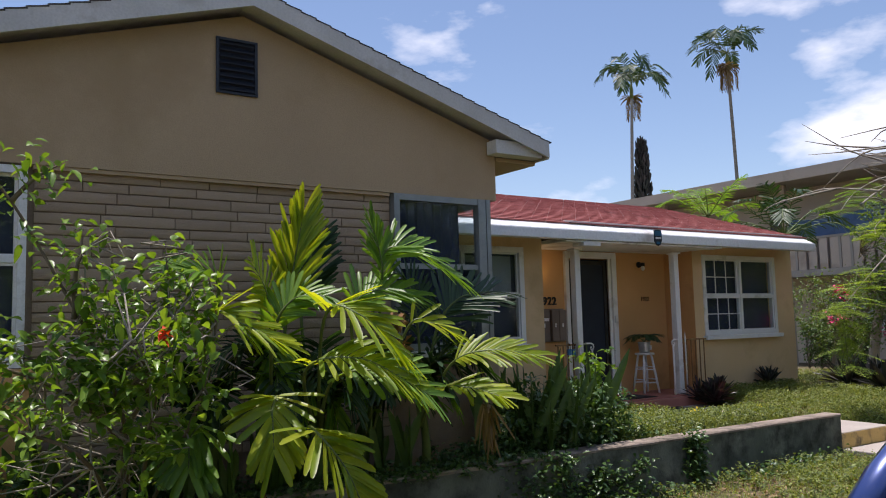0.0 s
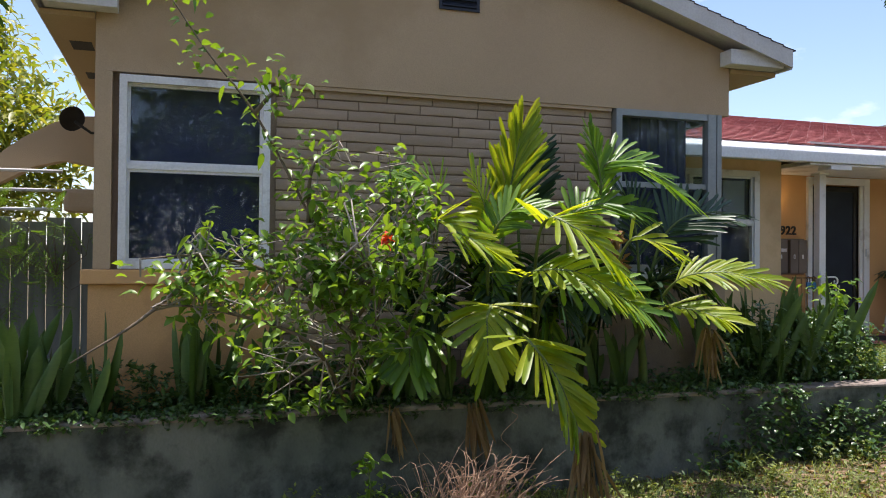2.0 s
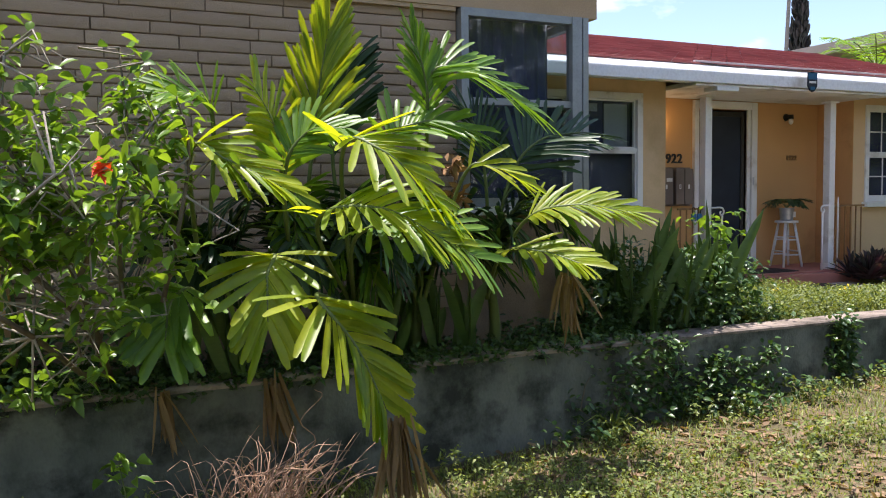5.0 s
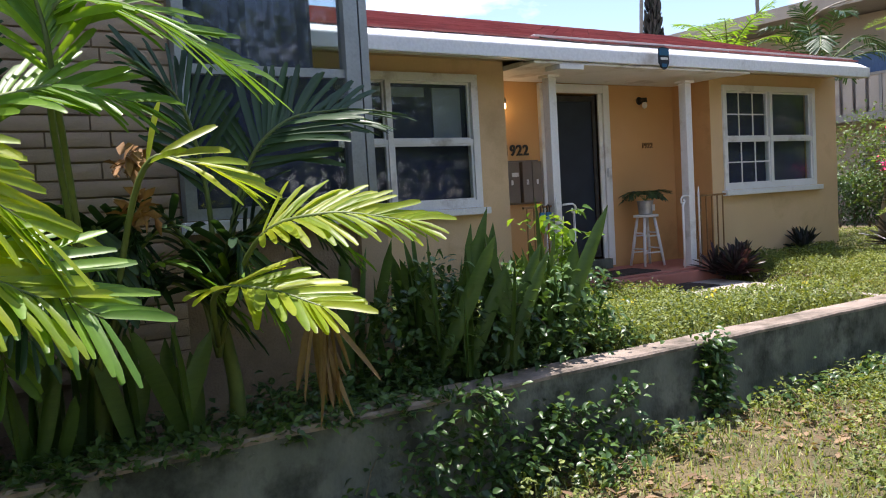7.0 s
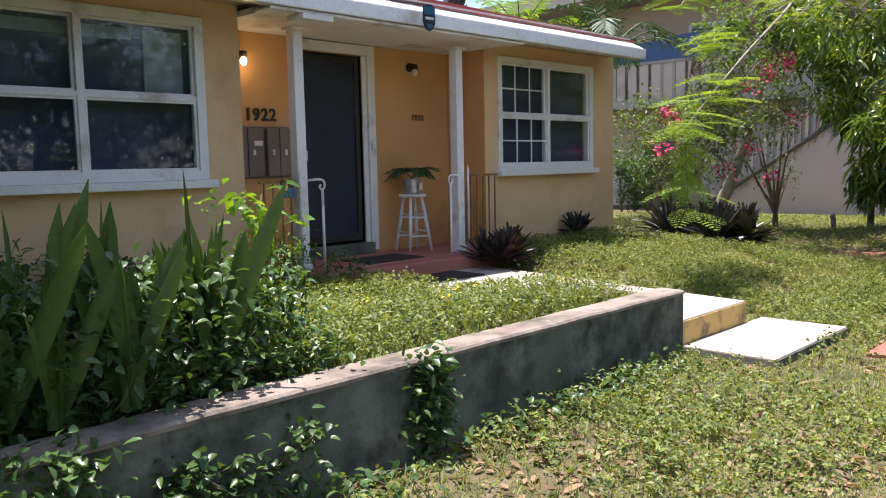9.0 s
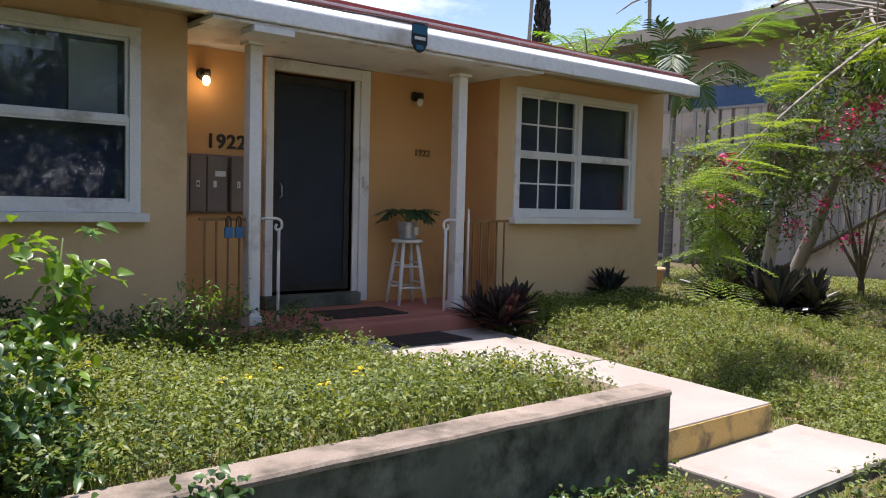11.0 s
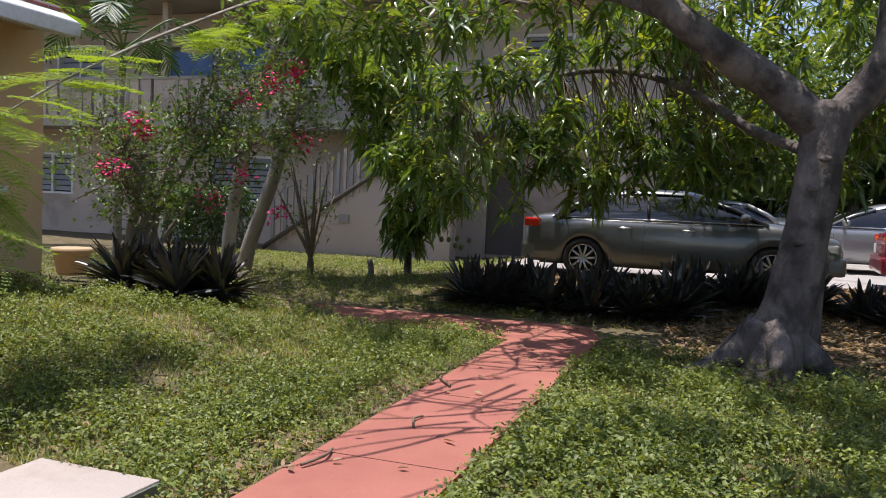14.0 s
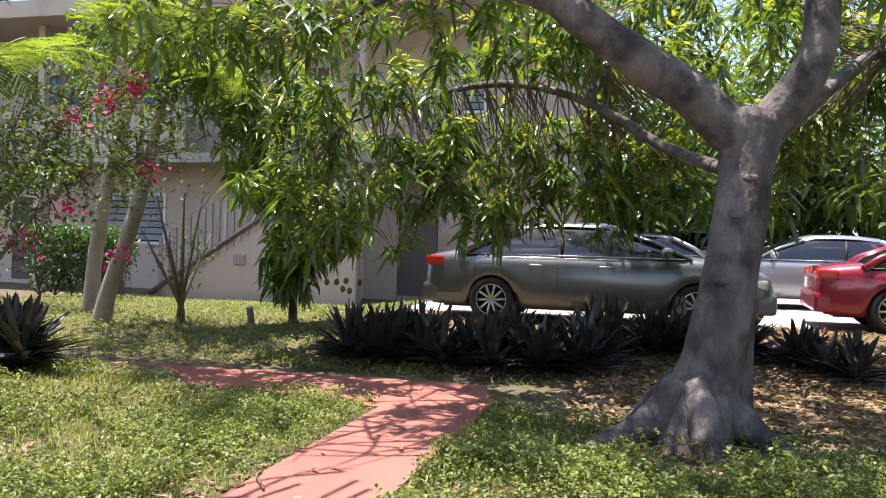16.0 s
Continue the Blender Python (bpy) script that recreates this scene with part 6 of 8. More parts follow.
broad_tree("backyard_tree", (-4.5, 14.0, 0.0), 3.5, [(330, (-4.2, 13.4, 4.2), (2.3, 1.6, 2.0)), (300, (-2.6, 12.6, 2.9), (1.6, 1.3, 1.7)), (260, (-5.8, 13.5, 3.2), (1.8, 1.5, 2.2))], (0.19, 0.07), M_YTREE, "yellow-green leafy tree behind the fence", 0.2, 16, 0.2)
for x, y, h, w in ((33, 4.5, 6.5, 3.6), (36, -1.5, 7.0, 4.0), (33, -8, 6.5, 4.0), (44, 10, 8, 4.5)):
    broad_tree("street_tree", (x, y, 0), h * 0.55, [(150, (x, y, h * 0.75), (w, w, h * 0.33)), (90, (x - 1.2, y + 1.5, h * 0.5), (w * 0.7, w * 0.7, h * 0.22)), (90, (x - 1.0, y - 1.8, h * 0.48), (w * 0.7, w * 0.7, h * 0.22))], (0.36, 0.17), M_FARLEAF, "leafy green tree beyond the parking lot", 0.25, 20, 0.45, group="trees beyond the lot")
broad_tree("street_tree", (22.5, -6.5, 0), 3.5, [(160, (21.5, -5.0, 4.2), (2.5, 2.4, 1.5)), (120, (20.5, -3.2, 3.2), (1.6, 1.4, 1.1))], (0.24, 0.07), M_MANGO, "leafy tree beside the parked cars", 0.2, 16, 0.25, group="trees beyond the lot")


def hedge(name, x0, x1, y0, y1, z1, label):
    t = thing(name, ((x0 + x1) / 2, (y0 + y1) / 2, 0.05), label, "hedge")
    n = 900
    c = np.column_stack([rng.uniform(x0, x1, n), rng.uniform(y0, y1, n), 0.1 + (z1 - 0.1) * rng.random(n) ** 0.6])
    leafy("leaves", leaf_cloud(c, 7, 0.06, 0.08, 0.045), M_VINE, t)
    part("stems", twigs(c[::12], [((x0 + x1) / 2, y, 0.05) for y in np.linspace(y0, y1, 6)], 0.008, 0.05), M_TWIG, t)


hedge("clipped_hedge", 22.6, 23.5, 12.3, 14.2, 1.45, "clipped green hedge in front of the apartment building")


# ---- grass, weeds and litter ----
def scatter(n, x0, x1, y0, y1, height, keep=None):
    x, y = rng.uniform(x0, x1, n), rng.uniform(y0, y1, n)
    if keep is not None:
        k = np.array([keep(a, b) for a, b in zip(x, y)])
        x, y = x[k], y[k]
    return np.column_stack([x, y, [height(a, b) for a, b in zip(x, y)]])


def on_path(x, y):
    return (10.15 < x < 16.5 and 3.27 < y < 4.16) or (15.9 < x < 17.0 and 3.5 < y < 9.6) or (9.38 < x < 10.86 + 0.14 * max(0.0, y - 6.8) and 4.43 < y < 9)


def bald(x, y, s=0.85):
    return noise.noise((x * s, y * s, 7.7)) + 0.5 * noise.noise((x * 2.6, y * 2.6, 1.7))


def grass(name, label, pts, h, w, material, lean=0.9, droop=0.35):
    n = len(pts)
    a = rng.uniform(0, 2 * math.pi, n)
    l = rng.uniform(0.1, lean, n)
    way = np.column_stack([np.cos(a) * l, np.sin(a) * l, np.ones(n)])
    up = np.column_stack([np.cos(a), np.sin(a), np.zeros(n) + 0.3])
    leafy(name, leaf_arrays(pts - [0, 0, 0.01], way, up, h * rng.uniform(0.4, 1.3, n), w * rng.uniform(0.7, 1.3, n), BLADE, droop, 0, flat=True), material, None, label, "grass", kind="stuff")


def weeds(name, label, pts, size, material, per=5, tall=0.05):
    c = pts + np.column_stack([np.zeros((len(pts), 2)), rng.uniform(0.005, tall, len(pts))])
    leafy(name, leaf_cloud(c, per, 0.014, size, size * 0.55, SHORT, 0.25, 0.12, np.array([0, 0, 0.35])), material, None, label, "weeds", kind="stuff")


def keep_low(x, y):
    if on_path(x, y) or bald(x, y, 1.3) < -0.28 - 0.5 * rng.random():
        return False
    if y < 0.8 + 1.6 * rng.random() - 1.6:
        return False
    shade = step01(13.8, 15.2, x) * (1 - step01(1.8, 3.0, y))
    return rng.random() > 0.85 * shade and rng.random() < 0.9


grass("lawn_grass", "patchy sunlit grass below the low wall and beside the path", scatter(180000, -2.5, 15.9, -1.2, 5.1, ground_z, keep_low), 0.10, 0.0085, M_GRASS)
weeds("lawn_weeds", "small leafy weeds in the grass", scatter(52000, -2.5, 15.9, -1.0, 5.1, ground_z, lambda x, y: keep_low(x, y) and bald(x + 9, y, 0.7) > -0.3 + 0.5 * rng.random() - 0.4 * step01(9.5, 11.5, x)), 0.028, M_WEED, 6, 0.09)
weeds("lawn_clumps", "taller weed clumps in the grass", scatter(17000, -1.5, 15.9, 0.4, 5.1, ground_z, lambda x, y: keep_low(x, y) and noise.noise((x * 1.7, y * 1.7, 2.2)) > 0.18), 0.04, M_WEED, 6, 0.16)
weeds("path_side_weeds", "dense green weeds beside the red path", scatter(17000, 9.6, 15.8, 0.2, 3.24, ground_z, lambda x, y: rng.random() < step01(9.6, 11.4, x) * (1 - step01(14.0, 15.8, x) * (1 - step01(2.0, 3.2, y))) and bald(x, y + 4, 1.5) > -0.05 - 0.3 * rng.random()), 0.036, M_WEED, 6, 0.17)
grass("dry_grass", "dry straw in the grass", scatter(30000, -2.0, 16, -1.0, 5.1, ground_z, lambda x, y: not on_path(x, y)), 0.075, 0.007, M_GRASSDRY, 2.5)
side = scatter(44000, 10.5, 16.3, 4.5, 9.0, ground_z, lambda x, y: not on_path(x, y) and bald(x, y, 1.2) > -0.15 - 0.5 * rng.random())
grass("lawn_grass", "worn lawn of grass and weeds before the house", side, 0.11, 0.009, M_GRASS)
weeds("lawn_weeds", "small weeds in the worn lawn", scatter(24000, 10.5, 16.3, 4.5, 9.0, ground_z, lambda x, y: not on_path(x, y) and bald(x, y, 1.5) > 0.12 - 0.5 * rng.random() - 0.35 * (1 - step01(4.6, 5.6, y))), 0.03, M_WEED, 6, 0.14)
grass("dry_grass", "dry straw in the worn lawn", scatter(30000, 10.5, 16.3, 4.5, 9.0, ground_z, lambda x, y: not on_path(x, y)), 0.075, 0.007, M_GRASSDRY, 2.5)
grass("lawn_grass", "lawn by the apartment building", scatter(26000, 17.25, 25.0, 3.0, 14.0, ground_z, lambda x, y: not on_path(x, y) and not (x > 19.5 and y < 6.3)), 0.10, 0.011, M_GRASS)
weeds("lawn_weeds", "weeds in the lawn by the apartments", scatter(7000, 17.25, 24.0, 4.0, 13.0, ground_z, lambda x, y: not (x > 19.5 and y < 6.3)), 0.04, M_WEED, 5, 0.08)
on_bed = lambda x, y: y < 8.5 and x > 5.85 + 0.25 * noise.noise((y, 0, 0))
grass("bed_grass", "bright green weedy lawn behind the low wall", scatter(24000, 5.6, 9.2, 5.38, 8.6, bed_z, on_bed), 0.15, 0.008, M_GRASS)
weeds("bed_weeds", "bright green weeds with yellow flowers behind the low wall", scatter(10000, 5.6, 9.2, 5.38, 8.6, bed_z, on_bed), 0.032, M_WEED, 6, 0.2)
weeds("wall_foot_weeds", "dark upright weeds along the foot of the house wall", scatter(900, 5.4, 9.2, 8.2, 8.98, bed_z, lambda x, y: rng.random() < 0.4 + 0.6 * step01(8.3, 8.8, y)), 0.045, M_VINE, 7, 0.34)
weeds("yellow_flowers", "small yellow flowers in the weeds", scatter(11, 6.2, 9.1, 5.4, 7.2, bed_z) + np.array([0, 0, 0.16]), 0.034, M_YELFL, 6, 0.03)
weeds("wall_edge_leaves", "trailing leaves over the low wall's edge", scatter(1500, -3.0, 4.8, 5.1, 5.42, lambda x, y: wall_top(x) - 0.05), 0.05, M_VINE, 6, 0.09)
weeds("corner_undergrowth", "dark leafy undergrowth at the fence corner", scatter(900, -3.2, 1.6, 5.36, 5.78, bed_z), 0.06, M_VINE, 6, 0.38)
weeds("bed_undergrowth", "dark undergrowth in the bed beneath the palm", scatter(9000, -3.5, 6.4, 5.36, 8.9, bed_z, lambda x, y: not (-0.5 < x < 4.9 and y > 5.8)), 0.05, M_VINE, 6, 0.16)


def litter(n, x0, x1, y0, y1, height, keep=None):
    p = scatter(n, x0, x1, y0, y1, height, keep) + [0, 0, 0.012]
    k = len(p)
    return leaf_arrays(p, np.column_stack([rng.normal(0, 1, (k, 2)), rng.normal(0, 0.15, k)]), np.column_stack([rng.normal(0, 0.3, (k, 2)), np.ones(k)]), rng.uniform(0.04, 0.11, k), rng.uniform(0.02, 0.04, k), LEAF, -0.1, 0.25)


leafy("leaf_litter", merge(litter(21000, 14.6, 22.4, -3.5, 2.7, ground_z, lambda x, y: rng.random() < step01(14.4, 16.0, x + 0.5 * noise.noise((x, y, 0)))), litter(4200, 17.3, 22.4, 2.5, 6.0, ground_z), litter(15000, -1, 15, 0.6, 5.1, ground_z, lambda x, y: not on_path(x, y) and bald(x, y, 1.3) < 0.1 * rng.random() + 0.15 * rng.random()),
                          litter(1300, 10.6, 16.2, 4.5, 9, ground_z)), M_LITTER, None, "dry brown fallen leaves on the ground", "leaf litter", kind="stuff")
leafy("path_litter", litter(38, 10.3, 16.9, 3.5, 4.2, lambda x, y: 0.028), M_LITTER, None, "scattered dry leaves on the red path", "leaf litter", kind="stuff")


# ---- things on the porch ----
def text_bm(body, size, at, depth=0.008):
    cu = bpy.data.curves.new("lettering", "FONT")
    cu.body, cu.size, cu.extrude, cu.align_x, cu.offset = body, size, depth, "LEFT", size * 0.022
    ob = bpy.data.objects.new("lettering", cu)
    me = bpy.data.meshes.new_from_object(ob)
    bm = bmesh.new()
    bm.from_mesh(me)
    bpy.data.objects.remove(ob)
    bpy.data.curves.remove(cu)
    bpy.data.meshes.remove(me)
    bmesh.ops.transform(bm, matrix=pose(*at, 90, 0, 0), verts=bm.verts[:])
    return bm


def house_number(x, z, size, material, label):
    t = thing("house_number", (x, BACK, z), label, "house number", "house numbers")
    step = size * 0.56
    for k, c in enumerate("1922"):
        part("digit", text_bm(c, size, (x + k * step, BACK - 0.006, z)), material, t)


house_number(8.60, 1.945, 0.18, M_IRON, "black metal house number 1922 on the porch wall")
house_number(10.98, 2.0, 0.10, M_RUST, "small faded house number 1922 beside the door")


def meter_panel():
    t = thing("mailbox_panel", (8.6, BACK, 1.35), "row of brown-grey metal mailboxes on the porch wall", "mailbox")
    part("back_panel", boxes((8.26, 9.12, BACK - 0.03, BACK - 0.001, 1.34, 1.88), bevel=0.004), M_BOX, t)
    for k, (a, b) in enumerate(((8.27, 8.42), (8.43, 8.58), (8.59, 8.78), (8.81, 8.955), (8.965, 9.11))):
        d = part("box_door", boxes((a, b, BACK - 0.10 if k > 2 else BACK - 0.075, BACK - 0.031, 1.36, 1.86), bevel=0.006), M_BOX, t)
        y = BACK - 0.104 if k > 2 else BACK - 0.079
        part("label_plate", boxes((a + 0.055, a + 0.085, y, y + 0.003, 1.58, 1.64)), M_WHITE, d)
        c = {0: "5", 1: "4", 3: "1"}.get(k)
        if c:
            part("label_digit", text_bm(c, 0.05, (a + 0.056, y - 0.001, 1.592), 0.0008), M_IRON, d)
    part("sticker", boxes((8.66, 8.76, BACK - 0.079, BACK - 0.0765, 1.68, 1.73)), M_WHITE, t, "small white sticker")


meter_panel()


def wall_lamp(x, z, lit):
    t = thing("wall_lamp", (x, BACK, z), "small black wall lamp with a " + ("glowing" if lit else "unlit") + " bulb on the porch wall", "lamp", "porch lamps")
    bm = bmesh.new()
    tube(bm, [(x, BACK - 0.001, z), (x, BACK - 0.02, z)], [0.055, 0.05], 16)
    part("base", bm, M_IRON, t)
    bm = bmesh.new()
    tube(bm, [(x, BACK - 0.02, z), (x, BACK - 0.07, z + 0.01), (x, BACK - 0.10, z - 0.01)], [0.018, 0.02, 0.03], 10)
    part("arm", bm, M_IRON, t)
    bm = bmesh.new()
    tube(bm, [(x, BACK - 0.10, z + 0.03), (x, BACK - 0.10, z - 0.03)], [0.035, 0.04], 14)
    part("socket", bm, M_IRON, t)
    bm = bmesh.new()
    bmesh.ops.create_uvsphere(bm, u_segments=14, v_segments=9, radius=0.035)
    bmesh.ops.scale(bm, vec=(1, 1, 1.3), verts=bm.verts[:])
    bmesh.ops.translate(bm, vec=(x, BACK - 0.10, z - 0.07), verts=bm.verts[:])
    part("bulb", bm, M_BULB if lit else M_WHITE, t)
    if lit:
        ld = bpy.data.lights.new("porch_bulb", "POINT")
        ld.energy, ld.color, ld.shadow_soft_size = 0.8, (1.0, 0.72, 0.38), 0.05
        new("porch_bulb", ld).location = (x, BACK - 0.18, z - 0.1)


wall_lamp(8.56, 2.60, True)
wall_lamp(10.97, 2.64, False)


def porch_rail(x0, x1, label, locks):
    t = thing("porch_railing", ((x0 + x1) / 2, 8.8, 0.42), label, "railing", "porch railings")
    part("top_rail", boxes((x0, x1, 8.785, 8.815, 1.30, 1.325), bevel=0.004), M_RUST, t)
    part("bottom_rail", boxes((x0, x1, 8.785, 8.815, 0.50, 0.525), bevel=0.004), M_RUST, t)
    n = int((x1 - x0) / 0.1)
    for k in range(n):
        x = x0 + (k + 0.5) * (x1 - x0) / n
        part("baluster", boxes((x - 0.007, x + 0.007, 8.793, 8.807, 0.526, 1.299)), M_RUST, t)
    if locks:
        for x in (x1 - 0.16, x1 - 0.07):
            p = thing("padlock", (x, 8.78, 1.2), "blue padlock hanging on the porch railing", "padlock", "padlocks")
            part("body", boxes((x - 0.035, x + 0.035, 8.755, 8.782, 1.16, 1.25), bevel=0.008), M_BLUE, p)
            part("shackle", tubes((smooth_path([(x - 0.022, 8.77, 1.25), (x - 0.02, 8.77, 1.31), (x, 8.77, 1.335), (x + 0.02, 8.77, 1.31), (x + 0.022, 8.77, 1.25)], 4), 0.006), n=6), M_IRON, p)


porch_rail(8.19, 8.59, "thin rusty iron railing between the wall and the porch post", True)
porch_rail(10.96, 11.62, "thin rusty iron railing at the porch's far side", False)


def handrail(x, side):
    """White iron handrail with a scroll at its end, bolted to the post."""
    t = thing("handrail", (x, 8.72, 0.42), "white iron handrail with a scrolled end beside the porch post", "handrail", "porch handrails")
    s = side
    pts = [(x, 8.745, 1.32), (x + s * 0.12, 8.72, 1.325), (x + s * 0.17, 8.72, 1.30), (x + s * 0.175, 8.72, 1.25), (x + s * 0.14, 8.72, 1.225), (x + s * 0.115, 8.72, 1.25), (x + s * 0.13, 8.72, 1.275)]
    part("scroll_rail", tubes((smooth_path(pts, 5), 0.012), n=8), M_WHITE, t)
    part("standard", tubes(([(x + s * 0.15, 8.72, 0.36), (x + s * 0.15, 8.72, 1.24)], 0.014), n=8), M_WHITE, t)
    bm = bmesh.new()
    tube(bm, [(x - s * 0.13, 8.70, 0.4), (x - s * 0.13, 8.70, 1.36), (x - s * 0.13, 8.70, 1.44)], [0.012, 0.012, 0.003], 8)
    part("spike", bm, M_WHITE, t)


handrail(8.71, 1)
handrail(10.84, -1)


def stool():
    cx, cy, z0, h = 10.68, 9.34, 0.42, 0.68
    t = thing("stool", (cx, cy, z0), "tall worn white wooden stool on the red porch", "stool")
    bm = bmesh.new()
    tube(bm, [(cx, cy, z0 + h - 0.035), (cx, cy, z0 + h - 0.03), (cx, cy, z0 + h - 0.006), (cx, cy, z0 + h)], [0.15, 0.165, 0.165, 0.155], 24)
    part("seat", bm, M_WHITE, t)
    feet = []
    for a in (0.6, 2.17, 3.74, 5.31):
        d = Vector((math.cos(a), math.sin(a), 0))
        p0, p1 = Vector((cx, cy, z0)) + d * 0.22, Vector((cx, cy, z0 + h - 0.036)) + d * 0.11
        feet.append((p0, p1))
        bm = bmesh.new()
        tube(bm, [p0, p0.lerp(p1, 0.5), p1], [0.017, 0.022, 0.018], 10)
        part("leg", bm, M_WHITE, t)
    for f, pairs in ((0.28, ((0, 1), (2, 3))), (0.36, ((1, 2), (3, 0))), (0.62, ((0, 1), (2, 3))), (0.68, ((1, 2), (3, 0)))):
        for a, b in pairs:
            part("rung", tubes(([feet[a][0].lerp(feet[a][1], f), feet[b][0].lerp(feet[b][1], f)], 0.011), n=8), M_WHITE, t)
    z = z0 + h
    p = thing("potted_plant", (cx, cy, z), "small spiky green plant in a galvanised pot on the stool", "plant pot")
    bm = bmesh.new()
    tube(bm, [(cx, cy, z + 0.001), (cx, cy, z + 0.02), (cx, cy, z + 0.17), (cx, cy, z + 0.185)], [0.085, 0.09, 0.105, 0.112], 24)
    part("pot", bm, M_STEEL, p)
    part("pot_label", boxes((cx + 0.01, cx + 0.06, cy - 0.112, cy - 0.104, z + 0.05, z + 0.13)), M_WHITE, p, "pale paper label")
    for k in range(11):
        a = k * 2.4
        c = Vector((cx, cy, z + 0.18))
        d = Vector((math.cos(a), math.sin(a), 0))
        frond(p, [c, c + d * 0.14 + UPV * 0.12, c + d * 0.32 + UPV * rng.uniform(-0.02, 0.12)], M_PALMD, 13, 0.10, 0.02, "leaf", 0.004, start=0.25)


stool()


def doormat(x0, x1, y0, y1, z, label):
    t = thing("doormat", ((x0 + x1) / 2, (y0 + y1) / 2, z), label, "doormat", "doormats")
    part("pile", boxes((x0 + 0.03, x1 - 0.03, y0 + 0.03, y1 - 0.03, z + 0.004, z + 0.018), bevel=0.003), M_MAT, t)
    part("border", boxes((x0, x1, y0, y0 + 0.029, z + 0.001, z + 0.012), (x0, x1, y1 - 0.029, y1, z + 0.001, z + 0.012), (x0, x0 + 0.029, y0 + 0.029, y1 - 0.029, z + 0.001, z + 0.012), (x1 - 0.029, x1, y0 + 0.029, y1 - 0.029, z + 0.001, z + 0.012)), M_IRON, t)


doormat(9.45, 10.25, 8.72, 9.22, 0.42, "dark brown doormat on the porch before the door")
doormat(9.62, 10.42, 7.98, 8.46, 0.262, "dark brown doormat on the concrete walk")


def alarm_sign():
    x, z = 10.03, 2.95
    t = thing("alarm_sign", (x, 8.35, z), "small blue shield-shaped alarm sign fixed to the white roof edge", "sign")
    prof = [(-0.085, 0.12), (0.0, 0.135), (0.085, 0.12), (0.085, -0.05), (0.045, -0.11), (0.0, -0.13), (-0.045, -0.11), (-0.085, -0.05)]
    bm = bmesh.new()
    a = [bm.verts.new((x + u, 8.345, z + v)) for u, v in prof]
    b = [bm.verts.new((x + u, 8.357, z + v)) for u, v in prof]
    bm.faces.new(a)
    bm.faces.new(b[::-1])
    for i in range(8):
        bm.faces.new((a[i], b[i], b[(i + 1) % 8], a[(i + 1) % 8]))
    bmesh.ops.recalc_face_normals(bm, faces=bm.faces[:])
    part("shield", bm, M_SIGNDARK, t)
    part("blue_top", boxes((x - 0.08, x + 0.08, 8.340, 8.344, z + 0.035, z + 0.115)), M_SIGN, t)
    part("print_bar", boxes((x - 0.06, x + 0.06, 8.340, 8.344, z - 0.015, z + 0.012)), M_WHITE, t)
    part("blue_tip", boxes((x - 0.04, x + 0.04, 8.340, 8.344, z - 0.10, z - 0.06)), M_SIGN, t)


alarm_sign()


def cable():
    t = thing("roof_cable", (9.5, 8.6, 3.2), "thin dark cable sagging along the roof edge", "cable")
    pts = [(8.35, 8.57, 3.145), (9.1, 8.57, 3.11), (9.7, 8.56, 3.125), (10.3, 8.57, 3.15)]
    part("wire", tubes((smooth_path(pts, 6), 0.007), n=6), M_IRON, t)


cable()


# ---- side yard ----
def fence():
    t = thing("board_fence", (-2.4, 8.0, 0.0), "weathered whitish wooden board fence beside the house wing", "fence")
    x = -5.4
    k = 0
    while x < -0.5:
        h = 1.82 + 0.03 * math.sin(k * 1.7) + rng.uniform(-0.015, 0.015)
        part("board", boxes((x, x + 0.142, 8.0 + rng.uniform(-0.004, 0.004), 8.02, 0.1, h), bevel=0.004), M_FENCE, t)
        x += 0.15
        k += 1
    for z in (0.5, 1.5):
        part("rail", boxes((-5.4, -0.42, 8.03, 8.07, z, z + 0.09)), M_FENCE, t)
    for x in (-4.5, -2.5, -0.47):
        part("fence_post", boxes((x - 0.045, x + 0.045, 8.075, 8.165, -0.1, 1.95), bevel=0.005), M_FENCE, t)
    c = ellipsoid_points(70, (-1.1, 7.9, 1.55), (0.7, 0.12, 0.55), 0.1, 2.0, 0.0)
    v = thing("fence_vine", (-1.1, 7.9, 0.3), "feathery green creeper hanging on the board fence", "vine")
    leafy("leaves", merge(*[fern_leaf(p, rng.normal(0, 1, 3) * [1, 0.3, 1] + [0, -0.3, -0.4], 0.28, 8) for p in c]), M_FERNG, v)
    part("stems", twigs(c[::2], [(-1.0, 7.95, 0.3), (-1.3, 7.95, 0.9), (-0.8, 7.95, 1.3)], 0.004, 0.06), M_TWIG, v)


fence()


